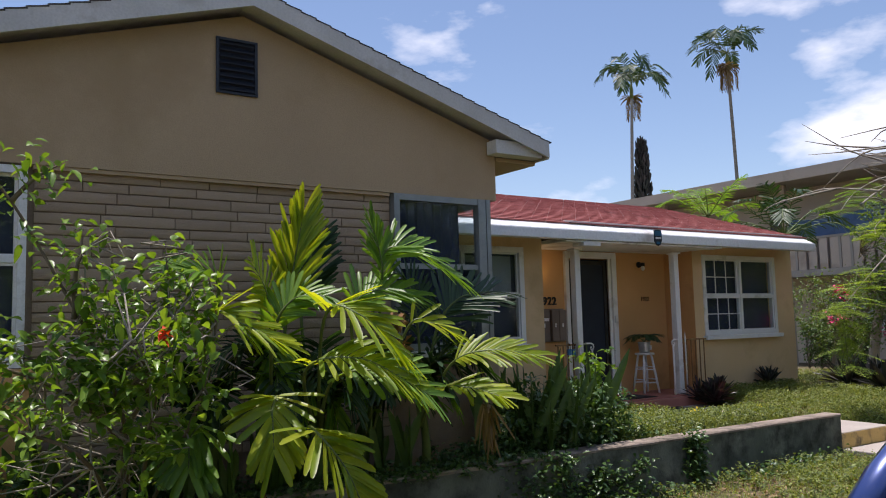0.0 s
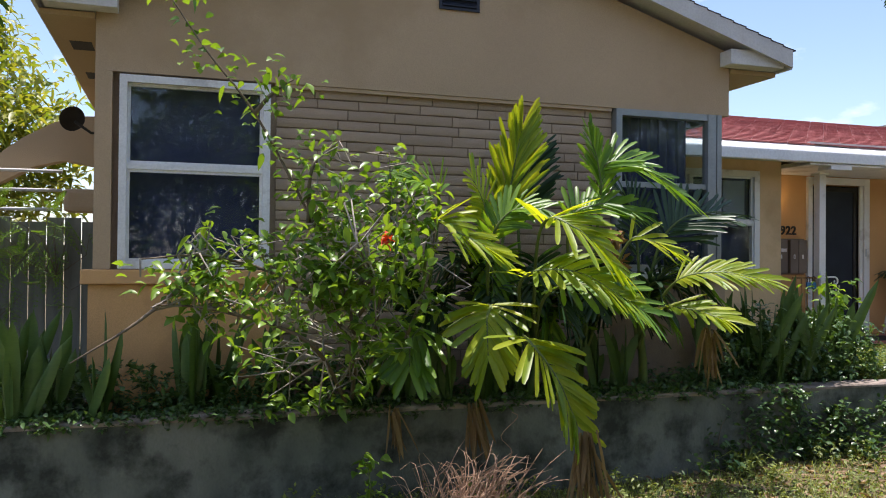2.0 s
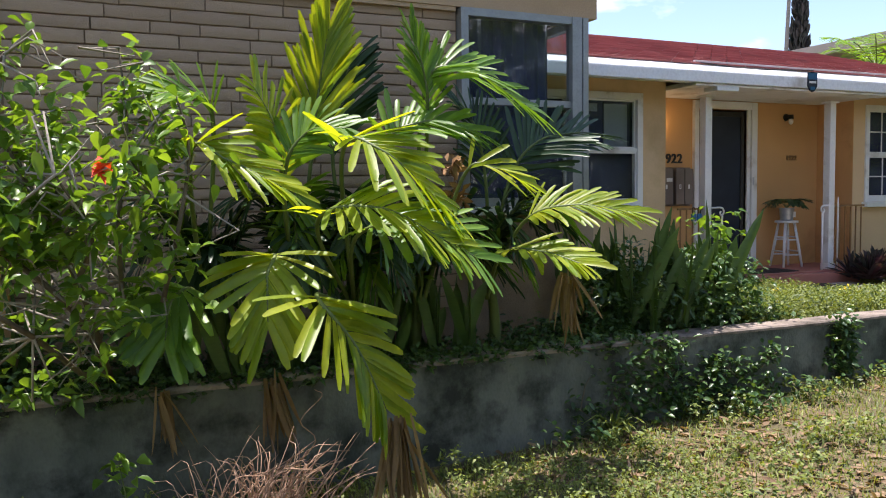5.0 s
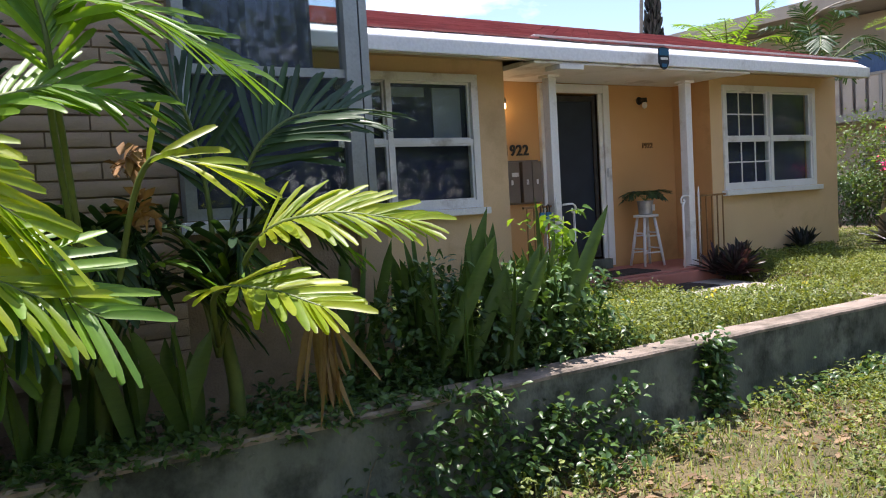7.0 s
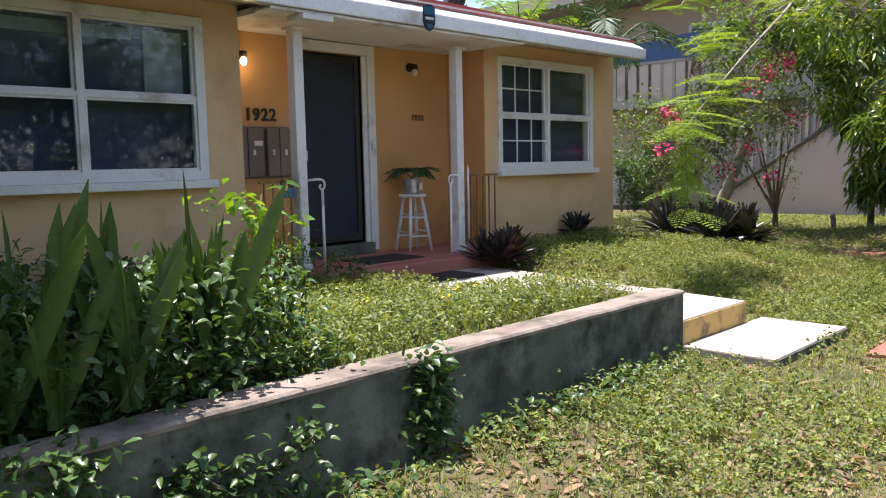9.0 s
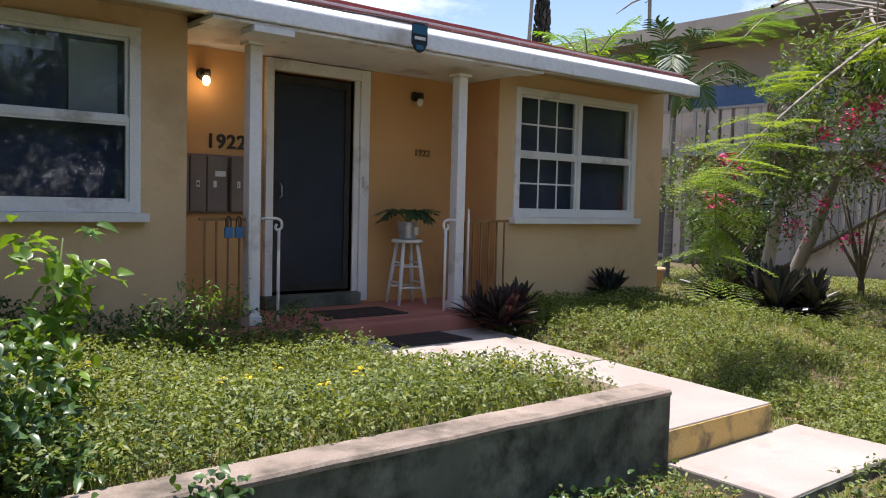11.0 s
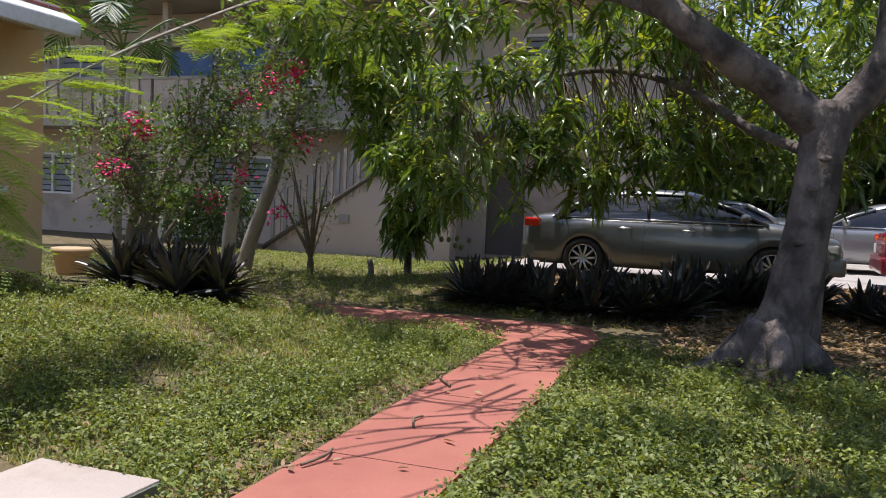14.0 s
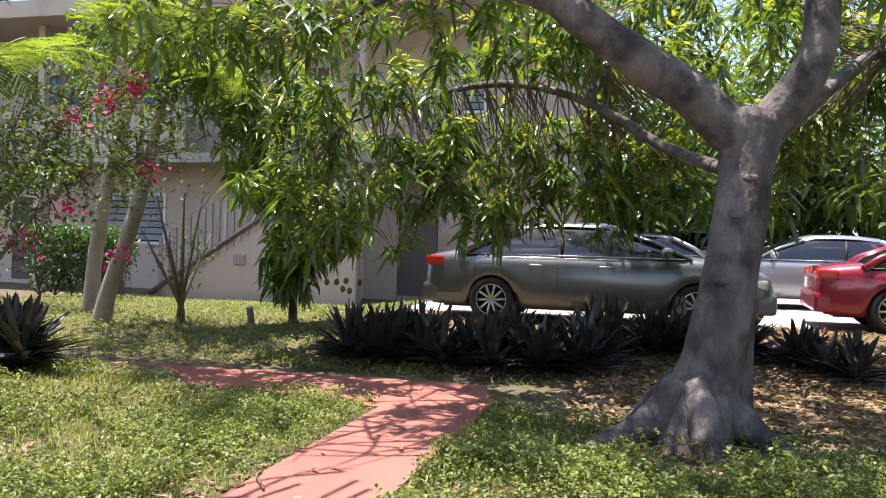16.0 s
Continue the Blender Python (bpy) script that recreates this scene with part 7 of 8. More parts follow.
def arch_wall():
    t = thing("arched_wing_wall", (-1.0, 9.2, 1.9), "tan stucco arched side structure behind the fence", "arch", kind="structure")
    bm = bmesh.new()
    outer = [(-0.36, 3.0), (-0.7, 2.98), (-1.0, 2.9), (-1.3, 2.72), (-1.6, 2.48), (-1.95, 2.2)]
    inner = [(-0.36, 2.35), (-0.6, 2.45), (-0.9, 2.5), (-1.2, 2.42), (-1.5, 2.25), (-1.9, 2.08)]
    front = [bm.verts.new((x, 9.1, z)) for x, z in outer] + [bm.verts.new((x, 9.1, z)) for x, z in reversed(inner)]
    back = [bm.verts.new((v.co.x, 9.3, v.co.z)) for v in front]
    n = len(front)
    bm.faces.new(front)
    bm.faces.new(back[::-1])
    for i in range(n):
        bm.faces.new((front[i], back[i], back[(i + 1) % n], front[(i + 1) % n]))
    bmesh.ops.recalc_face_normals(bm, faces=bm.faces[:])
    part("arch", bm, M_TAN, t)
    part("pier", boxes((-2.05, -1.88, 9.1, 9.3, -0.1, 2.2), bevel=0.01), M_TAN, t)
    part("cornice", boxes((-0.9, -0.36, 9.05, 9.35, 1.95, 2.2), bevel=0.05), M_TAN, t)
    for z in (1.95, 2.15, 2.35):
        part("rail", tubes((smooth_path([(-2.4, 8.9, z - 0.1), (-1.8, 8.95, z), (-0.9, 9.0, z + 0.02)], 4), 0.018), n=6), M_FASCIA, t)
    d = thing("satellite_dish", (-0.75, 8.6, 2.9), "small dark satellite dish under the eave", "dish")
    bm = bmesh.new()
    bmesh.ops.create_uvsphere(bm, u_segments=18, v_segments=10, radius=0.16)
    bmesh.ops.delete(bm, geom=[v for v in bm.verts if v.co.z < 0.05], context="VERTS")
    bmesh.ops.scale(bm, vec=(1, 1, 0.5), verts=bm.verts[:])
    bmesh.ops.transform(bm, matrix=pose(-0.75, 8.6, 2.86, -70, 0, 30), verts=bm.verts[:])
    part("reflector", bm, M_IRON, d)
    part("bracket", tubes(([(-0.75, 8.65, 2.85), (-0.6, 8.7, 2.75), (-0.36, 8.75, 2.75)], 0.014), n=6), M_IRON, d)


arch_wall()


def dry_brush():
    t = thing("dry_brush_pile", (1.98, 4.72, -0.15), "dry pinkish twig tumble on the grass before the low wall", "brush")
    bm = bmesh.new()
    for k in range(150):
        a = rng.uniform(0, 6.28)
        p = Vector((1.98 + rng.normal(0, 0.17), 4.72 + rng.normal(0, 0.09), -0.17))
        q = p + Vector((math.cos(a) * 0.16 + 0.03, math.sin(a) * 0.1, rng.uniform(0.08, 0.34)))
        r = q + Vector((math.cos(a + 0.8) * 0.15 + 0.05, math.sin(a + 0.8) * 0.1, rng.uniform(-0.04, 0.16)))
        tube(bm, smooth_path([p, q, r], 3), lerp_list([0.004, 0.003, 0.0015], 7), 4, cap=False)
    tube(bm, smooth_path([(2.1, 4.72, 0.05), (2.28, 4.72, 0.22), (2.2, 4.72, 0.34), (2.32, 4.72, 0.46), (2.28, 4.72, 0.5)], 4), lerp_list([0.004, 0.003, 0.002], 17), 4, cap=False)
    part("twig_tangle", bm, M_STRAW, t)
    w = thing("young_weed", (1.33, 4.86, -0.15), "upright young green weed in the grass before the low wall", "plant")
    part("stem", tubes(([(1.33, 4.86, -0.18), (1.34, 4.86, 0.02), (1.31, 4.86, 0.2)], [0.006, 0.005, 0.003]), n=6), M_STALK, w)
    pts = np.array([(1.33 + rng.normal(0, 0.03), 4.86 + rng.normal(0, 0.03), z) for z in (0.0, 0.05, 0.12, 0.17, 0.2, 0.21)])
    leafy("leaves", leaf_cloud(pts, 4, 0.02, 0.1, 0.05), M_SHRUB, w)


dry_brush()
for pts in ([(11.4, 4.05, 0.04), (11.55, 4.0, 0.05), (11.7, 4.03, 0.04)], [(12.3, 3.8, 0.04), (12.45, 3.86, 0.045), (12.55, 3.84, 0.04)], [(15.2, 1.3, 0.06), (15.0, 1.8, 0.1), (14.6, 2.3, 0.05)], [(18.5, 0.2, 0.06), (17.8, 0.6, 0.08), (17.2, 0.7, 0.05)], [(13.4, 3.95, 0.04), (13.6, 4.1, 0.045), (13.7, 4.12, 0.04)]):
    tw = thing("fallen_twig", pts[0], "thin dry fallen twig on the ground", "twig", "fallen twigs")
    part("stick", tubes((smooth_path(pts, 4), 0.008), n=6), M_TWIG, tw)


def planter():
    t = thing("terracotta_planter", (16.8, 11.0, 0.15), "old brownish round planter behind the flowering tree", "planter")
    bm = bmesh.new()
    tube(bm, [(16.8, 11.0, 0.12), (16.8, 11.0, 0.16), (16.8, 11.0, 0.42), (16.8, 11.0, 0.43), (16.8, 11.0, 0.5)], [0.17, 0.19, 0.235, 0.26, 0.26], 20)
    part("pot", bm, M_TAN, t)


planter()


# ---- apartment building ----
def apartments():
    t = thing("apartment_building", (27.0, 14.0, 0.0), "two-storey tan apartment building with a balcony, outside stair and flat roof", "building", kind="structure")
    X = 25.2
    Y0, Y1 = 4.2, 30.0
    part("upper_wall", wall_bm("y", Y0, Y1, X + 1.2, X + 1.4, 3.2, 6.2, [(6.0, 7.2, 4.2, 5.4), (9.6, 10.5, 3.3, 5.3), (12.5, 14.0, 4.2, 5.4), (16.5, 17.4, 3.3, 5.3), (19, 20.6, 4.2, 5.4)]), M_APT, t)
    part("lower_wall", wall_bm("y", Y0, Y1, X + 1.2, X + 1.4, -0.2, 3.0, [(7.0, 7.9, 0.1, 2.2), (13.6, 15.5, 1.1, 2.35), (17.0, 17.9, 0.1, 2.2), (20, 21.5, 1.1, 2.3)]), M_APT, t)
    # added near-black sheet, painted shade behind the openings
    part("inner_shade_sheet", boxes((X + 1.6, X + 1.65, Y0, Y1, 0, 6)), M_DARK, t)
    part("end_wall", wall_bm("x", X + 1.41, 34.0, Y0, Y0 + 0.2, -0.2, 6.2), M_APT, t)
    part("balcony_slab", boxes((X - 0.05, X + 1.19, Y0, Y1, 2.98, 3.2)), M_APTTRIM, t)
    part("roof_slab", boxes((X - 0.75, 34, Y0 - 0.6, Y1, 6.22, 6.42)), M_APTTRIM, t)
    part("roof_fascia", boxes((X - 0.80, X - 0.751, Y0 - 0.62, Y1, 6.18, 6.55)), M_APT, t)
    part("balcony_cap", boxes((X - 0.06, X + 0.06, 12.4, Y1, 4.22, 4.30)), M_APTTRIM, t)
    y = 12.4
    while y < 26:
        part("balcony_board", boxes((X - 0.03, X + 0.02, y, y + 0.27, 3.205, 4.22)), M_APT, t)
        if int(y * 10) % 3 == 0:
            part("baluster_post", boxes((X - 0.05, X + 0.05, y + 0.28, y + 0.36, 3.205, 4.219)), M_APTTRIM, t)
        y += 0.37
    for y in (4.6, 8.3, 16.0, 21.0):
        part("column", boxes((X - 0.04, X + 0.2, y, y + 0.22, -0.2, 2.979)), M_APT, t)
        part("upper_column", boxes((X - 0.02, X + 0.14, y, y + 0.16, 3.205, 6.21)), M_APT, t)
    # stair with a solid wall under it and pickets above
    bm = bmesh.new()
    prof = [(12.75, -0.2), (12.75, 0.02), (9.2, 2.4), (8.2, 2.9), (8.2, -0.2)]
    a = [bm.verts.new((X - 0.55, y, z)) for y, z in prof]
    b = [bm.verts.new((X - 0.42, y, z)) for y, z in prof]
    bm.faces.new(a)
    bm.faces.new(b[::-1])
    for i in range(5):
        bm.faces.new((a[i], b[i], b[(i + 1) % 5], a[(i + 1) % 5]))
    bmesh.ops.recalc_face_normals(bm, faces=bm.faces[:])
    part("stair_wall", bm, M_APT, t)
    st = bmesh.new()
    for k in range(16):
        y = 12.7 - k * 0.26
        box(st, X - 0.41, X - 0.055, y - 0.27, y, 0.18 * k, 0.18 * (k + 1))
    part("stair_flight", st, M_APTTRIM, t)
    bm = bmesh.new()
    tube(bm, [(X - 0.57, 12.8, 0.05), (X - 0.57, 9.2, 2.45), (X - 0.57, 8.2, 2.95)], [0.07, 0.07, 0.07], 4)
    part("stringer", bm, M_APTDARK, t)
    for k in range(26):
        y = 12.55 - k * 0.165
        z = 0.15 + (12.75 - y) * 0.67
        part("picket", boxes((X - 0.585, X - 0.535, y - 0.04, y + 0.04, z - 0.25, z + 1.0)), M_APT if k % 2 else M_APTTRIM, t)
    for (a, b, c, d, x) in ((13.6, 15.5, 1.1, 2.35, X + 1.2), (20, 21.5, 1.1, 2.3, X + 1.2), (12.5, 14.0, 4.2, 5.4, X + 1.2), (6.0, 7.2, 4.2, 5.4, X + 1.2), (19, 20.6, 4.2, 5.4, X + 1.2)):
        w = part("window", boxes((x - 0.03, x + 0.05, a, a + 0.06, c, d), (x - 0.03, x + 0.05, b - 0.06, b, c, d), (x - 0.03, x + 0.05, a + 0.06, b - 0.06, d - 0.06, d), (x - 0.03, x + 0.05, a + 0.06, b - 0.06, c, c + 0.06), (x - 0.02, x + 0.04, (a + b) / 2 - 0.03, (a + b) / 2 + 0.03, c + 0.06, d - 0.06)), M_WHITE, t)
        z = c + 0.1
        while z < d - 0.12:
            part("louvre", boxes((x + 0.052, x + 0.062, a + 0.06, b - 0.06, z, z + 0.13)), M_BLIND, w)
            z += 0.16
    for a, b, c, d in ((7.0, 7.9, 0.1, 2.2), (17.0, 17.9, 0.1, 2.2), (9.6, 10.5, 3.3, 5.3), (16.5, 17.4, 3.3, 5.3)):
        part("door", boxes((X + 1.22, X + 1.26, a + 0.02, b - 0.02, c, d - 0.02), bevel=0.005), M_APTDARK, t)
    part("meter_box", boxes((X - 0.60, X - 0.551, 10.6, 10.85, 0.75, 0.95), bevel=0.005), M_APTTRIM, t)
    tarp = thing("blue_tarp", (X + 0.5, 15.0, 4.5), "blue tarp hanging on the apartment balcony", "tarp")
    bm = bmesh.new()
    ys = np.linspace(13.2, 16.2, 20)
    lo = [bm.verts.new((X + 0.16 + 0.03 * math.sin(v * 7), v, 4.32)) for v in ys]
    hi = [bm.verts.new((X + 0.16 + 0.02 * math.sin(v * 5), v, 4.95 + 0.06 * math.sin(v * 2))) for v in ys]
    for i in range(19):
        bm.faces.new((lo[i], lo[i + 1], hi[i + 1], hi[i]))
    part("sheet", bm, M_BLUEAWN, tarp)


apartments()


def parking():
    bm = bmesh.new()
    box(bm, 22.4, 40.0, -30.0, 6.2, -0.3, 0.215)
    link("parking_lot", bm, M_LOT, "pale concrete parking lot behind the garden", "parking lot", kind="structure")


parking()


# ---- parked cars ----
def paint(name, c, metal=0.6):
    return mat(name, tuple(v * 0.92 for v in c), c, 2.0, 0.32, 0.0, 300, metal=metal, spec=0.5, coat=0.9)


M_SILVER = paint("grey_car_paint", (0.14, 0.145, 0.145))
M_SILVER2 = paint("silver_car_paint", (0.36, 0.37, 0.38))
M_REDCAR = paint("red_car_paint", (0.30, 0.012, 0.03), 0.2)
M_WHITECAR = paint("white_car_paint", (0.75, 0.75, 0.75), 0.0)
M_BLUECAR = paint("blue_car_paint", (0.03, 0.06, 0.22), 0.3)
M_TYRE = mat("tyre_rubber", (0.015, 0.015, 0.015), (0.03, 0.03, 0.03), 8, 0.85, 0.3, 60)
M_RIM = mat("alloy_rim", (0.55, 0.56, 0.58), (0.65, 0.66, 0.68), 6, 0.3, 0.05, 60, metal=0.9)
M_CARGLASS = mat("tinted_car_glass", (0.010, 0.012, 0.014), (0.016, 0.018, 0.02), 2, 0.04, 0.0, spec=0.8)
M_LAMP = mat("red_tail_lamp", (0.55, 0.02, 0.01), (0.65, 0.03, 0.015), 8, 0.15, 0.0, spec=0.7)
M_AMBER = mat("amber_lamp", (0.75, 0.22, 0.02), (0.8, 0.26, 0.03), 8, 0.15, 0.0)
M_HEAD = mat("clear_head_lamp", (0.55, 0.56, 0.57), (0.65, 0.66, 0.67), 8, 0.1, 0.0, metal=0.5)
M_CHROME = mat("chrome", (0.6, 0.6, 0.6), (0.7, 0.7, 0.7), 5, 0.15, 0.0, metal=1.0)


def loft(rows, close_ends=True):
    """Rows of equal length joined by quads; each row is mirrored about y = 0 by the caller."""
    bm = bmesh.new()
    rings = [[bm.verts.new(p) for p in r] for r in rows]
    for a, b in zip(rings, rings[1:]):
        for i in range(len(a) - 1):
            f = bm.faces.new((a[i], a[i + 1], b[i + 1], b[i]))
            f.smooth = True
    if close_ends:
        bm.faces.new(rings[0][::-1])
        bm.faces.new(rings[-1])
    bmesh.ops.remove_doubles(bm, verts=bm.verts[:], dist=0.002)
    bmesh.ops.recalc_face_normals(bm, faces=bm.faces[:])
    return bm


def car(label, where, body_mat, length=4.8, width=1.78, height=1.45, belt=0.93, wb=2.82, cab=(-1.75, -1.0, 0.35, 1.25), group="parked cars", tail="wide"):
    """A saloon along +x, wheels on z = 0. cab: x of the rear glass foot, roof's rear, roof's front, windscreen foot."""
    t = thing("car", (0, 0, 0), label, "car", group)
    L, W = length / 2, width / 2
    fa, ra = wb / 2 + 0.02, -wb / 2 + 0.02

    def arch(x):
        z = 0.24
        for c in (fa, ra):
            d = abs(x - c)
            if d < 0.37:
                z = max(z, 0.31 + math.sqrt(max(0.0, 0.37 ** 2 - d * d)))
        return z

    xs = sorted({-L, -L + 0.04, -L + 0.12, -L + 0.3, *np.linspace(-L + 0.45, L - 0.5, 44), L - 0.32, L - 0.14, L - 0.05, L})
    rows = []
    for x in xs:
        u = x / L
        w = W * (1 - 0.13 * max(0, abs(u) - 0.62) ** 1.5 / 0.38 ** 1.5) * (0.93 if abs(u) > 0.995 else 1)
        top = belt + 0.02
        if x > cab[3] - 0.1:
            top = belt + 0.03 - 0.23 * ((x - cab[3] + 0.1) / (L - cab[3] + 0.1)) ** 1.8
        if x < cab[0] + 0.1:
            top = belt + 0.06 - 0.10 * ((cab[0] + 0.1 - x) / (L + cab[0] + 0.1)) ** 2
        if abs(u) > 0.985:
            top -= 0.12
        low = arch(x) if abs(u) < 0.97 else 0.32
        half = [(0.0, top + 0.025), (w * 0.55, top + 0.02), (w * 0.84, top), (w * 0.95, top - 0.05), (w * 0.985, top - 0.16), (w, max(0.62, low + 0.02)), (w * 0.99, max(0.42, low + 0.01)), (w * 0.955, low), (w * 0.72, low)]
        rows.append([(x, -y, z) for y, z in half[::-1]] + [(x, y, z) for y, z in half[1:]])
    part("body", loft(rows), body_mat, t)
    part("underbody", boxes((-L + 0.25, L - 0.25, -W * 0.72, W * 0.72, 0.2, 0.5)), M_IRON, t)
    # glasshouse
    g = []
    for x, z in ((cab[0], belt), (cab[0] + 0.3 * (cab[1] - cab[0]), belt + 0.36 * (height - belt)), (cab[1], height - 0.05), (cab[1] + 0.35, height - 0.012), ((cab[1] + cab[2]) / 2, height), (cab[2] - 0.2, height - 0.012), (cab[2], height - 0.06), (cab[2] + 0.55 * (cab[3] - cab[2]), belt + 0.5 * (height - belt)), (cab[3], belt + 0.01)):
        f = (z - belt) / (height - belt)
        wt = W * (0.93 - 0.20 * f)
        g.append([(x, -W * 0.93, belt), (x, -wt, z - 0.06 * f), (x, -wt * 0.8, z), (x, 0, z + 0.012 * f), (x, wt * 0.8, z), (x, wt, z - 0.06 * f), (x, W * 0.93, belt)])
    part("glasshouse", loft(g, False), M_CARGLASS, t, "dark tinted windows")
    wr = W * 0.735
    roof = []
    for x, z in ((cab[1] - 0.06, height - 0.06), (cab[1], height - 0.038), (cab[1] + 0.35, height + 0.002), ((cab[1] + cab[2]) / 2, height + 0.014), (cab[2] - 0.2, height + 0.002), (cab[2], height - 0.046), (cab[2] + 0.05, height - 0.075)):
        roof.append([(x, -wr - 0.015, z - 0.075), (x, -wr, z - 0.045), (x, -wr * 0.8, z), (x, 0, z + 0.016), (x, wr * 0.8, z), (x, wr, z - 0.045), (x, wr + 0.015, z - 0.075)])
    part("roof", loft(roof, False), body_mat, t)
    for s in (-1, 1):
        def side(x, z):
            f = (z - belt) / (height - belt)
            return (x, s * (W * (0.93 - 0.20 * f) + 0.006), z - 0.06 * f)
        part("front_pillar", tubes(([side(cab[3] + 0.02, belt), side(cab[2] + 0.5 * (cab[3] - cab[2]), belt + 0.55 * (height - belt)), side(cab[2], height - 0.05)], 0.026), n=6), body_mat, t)
        part("rear_pillar", tubes(([side(cab[0] + 0.05, belt), side(cab[0] + 0.36 * (cab[1] - cab[0]), belt + 0.4 * (height - belt)), side(cab[1], height - 0.05)], 0.06), n=6), body_mat, t)
        mid = (cab[1] + cab[2]) / 2 - 0.05
        part("centre_pillar", tubes(([side(mid, belt), side(mid - 0.03, height - 0.06)], 0.026), n=6), M_IRON, t)
        part("belt_trim", tubes(([(cab[0] + 0.1, s * W * 0.945, belt + 0.012), (cab[3] - 0.05, s * W * 0.945, belt + 0.012)], 0.011), n=6), M_CHROME, t, "bright metal trim")
        for x in (mid - 0.06, cab[3] - 0.12, cab[0] + 0.28):
            part("door_seam", tubes((smooth_path([(x, s * (W * 0.957 + 0.0), belt - 0.05), (x + 0.01, s * (W * 0.988), belt - 0.18), (x, s * (W + 0.001), 0.62), (x - 0.02, s * (W * 0.99 + 0.002), 0.44)], 3), 0.004), n=4), M_IRON, t)
        for x in (mid - 0.36, mid + 0.62):
            part("door_handle", tubes((smooth_path([(x - 0.1, s * W * 0.975, belt - 0.14), (x - 0.07, s * (W * 0.99 + 0.02), belt - 0.13), (x + 0.07, s * (W * 0.99 + 0.02), belt - 0.13), (x + 0.1, s * W * 0.975, belt - 0.14)], 3), 0.014), n=6), M_CHROME, t, "chrome door handle")
        m = bmesh.new()
        bmesh.ops.create_uvsphere(m, u_segments=14, v_segments=9, radius=0.11)
        bmesh.ops.scale(m, vec=(0.75, 1.0, 0.66), verts=m.verts[:])
        bmesh.ops.translate(m, vec=(cab[3] - 0.32, s * (W + 0.1), belt + 0.1), verts=m.verts[:])
        mr = part("wing_mirror", m, body_mat, t)
        part("mirror_foot", tubes(([(cab[3] - 0.3, s * W * 0.92, belt + 0.03), (cab[3] - 0.31, s * (W + 0.05), belt + 0.06)], 0.025), n=6), M_IRON, mr)
        for x in (fa, ra):
            tyre = bmesh.new()
            y0 = s * (W - 0.21)
            y1 = s * (W - 0.005)
            prof = [(0.20, 0.0), (0.30, 0.0), (0.325, 0.12), (0.33, 0.5), (0.325, 0.88), (0.30, 1.0), (0.235, 0.97), (0.22, 0.8)]
            rings = []
            for r, f in prof:
                rings.append([tyre.verts.new((x + r * math.cos(a), y0 + (y1 - y0) * f, 0.33 + r * math.sin(a))) for a in np.linspace(0, 2 * math.pi, 28, endpoint=False)])
            for a, b in zip(rings, rings[1:]):
                for i in range(28):
                    fc = tyre.faces.new((a[i], a[(i + 1) % 28], b[(i + 1) % 28], b[i]))
                    fc.smooth = True
            bmesh.ops.recalc_face_normals(tyre, faces=tyre.faces[:])
            wheel = part("wheel", tyre, M_TYRE, t, "black tyre")
            rim = bmesh.new()
            yo = s * (W - 0.03)
            for k in range(10):
                a = 2 * math.pi * k / 10
                tube(rim, [(x + 0.04 * math.cos(a), yo, 0.33 + 0.04 * math.sin(a)), (x + 0.22 * math.cos(a + 0.06), yo - s * 0.01, 0.33 + 0.22 * math.sin(a + 0.06))], [0.018, 0.022], 5)
            tube(rim, [(x, yo - s * 0.02, 0.33), (x, yo + s * 0.008, 0.33)], [0.06, 0.045], 14)
            ring = [(x + 0.225 * math.cos(a), yo - s * 0.01, 0.33 + 0.225 * math.sin(a)) for a in np.linspace(0, 2 * math.pi, 29)]
            tube(rim, ring, [0.014] * 29, 6)
            part("rim", rim, M_RIM, wheel, "silver alloy rim")
            well = bmesh.new()
            tube(well, [(x, s * (W - 0.24), 0.34), (x, s * (W - 0.215), 0.34)], [0.37, 0.37], 20)
            part("wheel_well", well, M_IRON, t)
        part("tail_lamp", boxes((-L + 0.005, -L + 0.28, s * W * 0.62 if s > 0 else -W * 0.93, s * W * 0.93 if s > 0 else -W * 0.62, belt - 0.17, belt - 0.03), bevel=0.03), M_LAMP, t, "red tail lamp")
        part("tail_reflector", boxes((-L + 0.0, -L + 0.2, s * W * 0.5 if s > 0 else -W * 0.61, s * W * 0.61 if s > 0 else -W * 0.5, belt - 0.15, belt - 0.06), bevel=0.01), M_AMBER if tail == "amber" else M_LAMP, t)
        part("head_lamp", boxes((L - 0.4, L - 0.06, s * W * 0.52 if s > 0 else -W * 0.90, s * W * 0.90 if s > 0 else -W * 0.52, 0.60, 0.74), bevel=0.04), M_HEAD, t, "clear head lamp")
    for x0, x1 in ((-L - 0.05, -L + 0.22), (L - 0.25, L + 0.05)):
        part("bumper", boxes((x0, x1, -W * 0.90, W * 0.90, 0.27, 0.55), bevel=0.06), body_mat, t)
    part("grille", boxes((L - 0.05, L + 0.005, -W * 0.4, W * 0.4, 0.56, 0.70), bevel=0.01), M_IRON, t)
    part("number_plate", boxes((-L - 0.06, -L - 0.045, -0.15, 0.15, 0.60, 0.75)), M_WHITE, t)
    t.matrix_basis = where
    return t


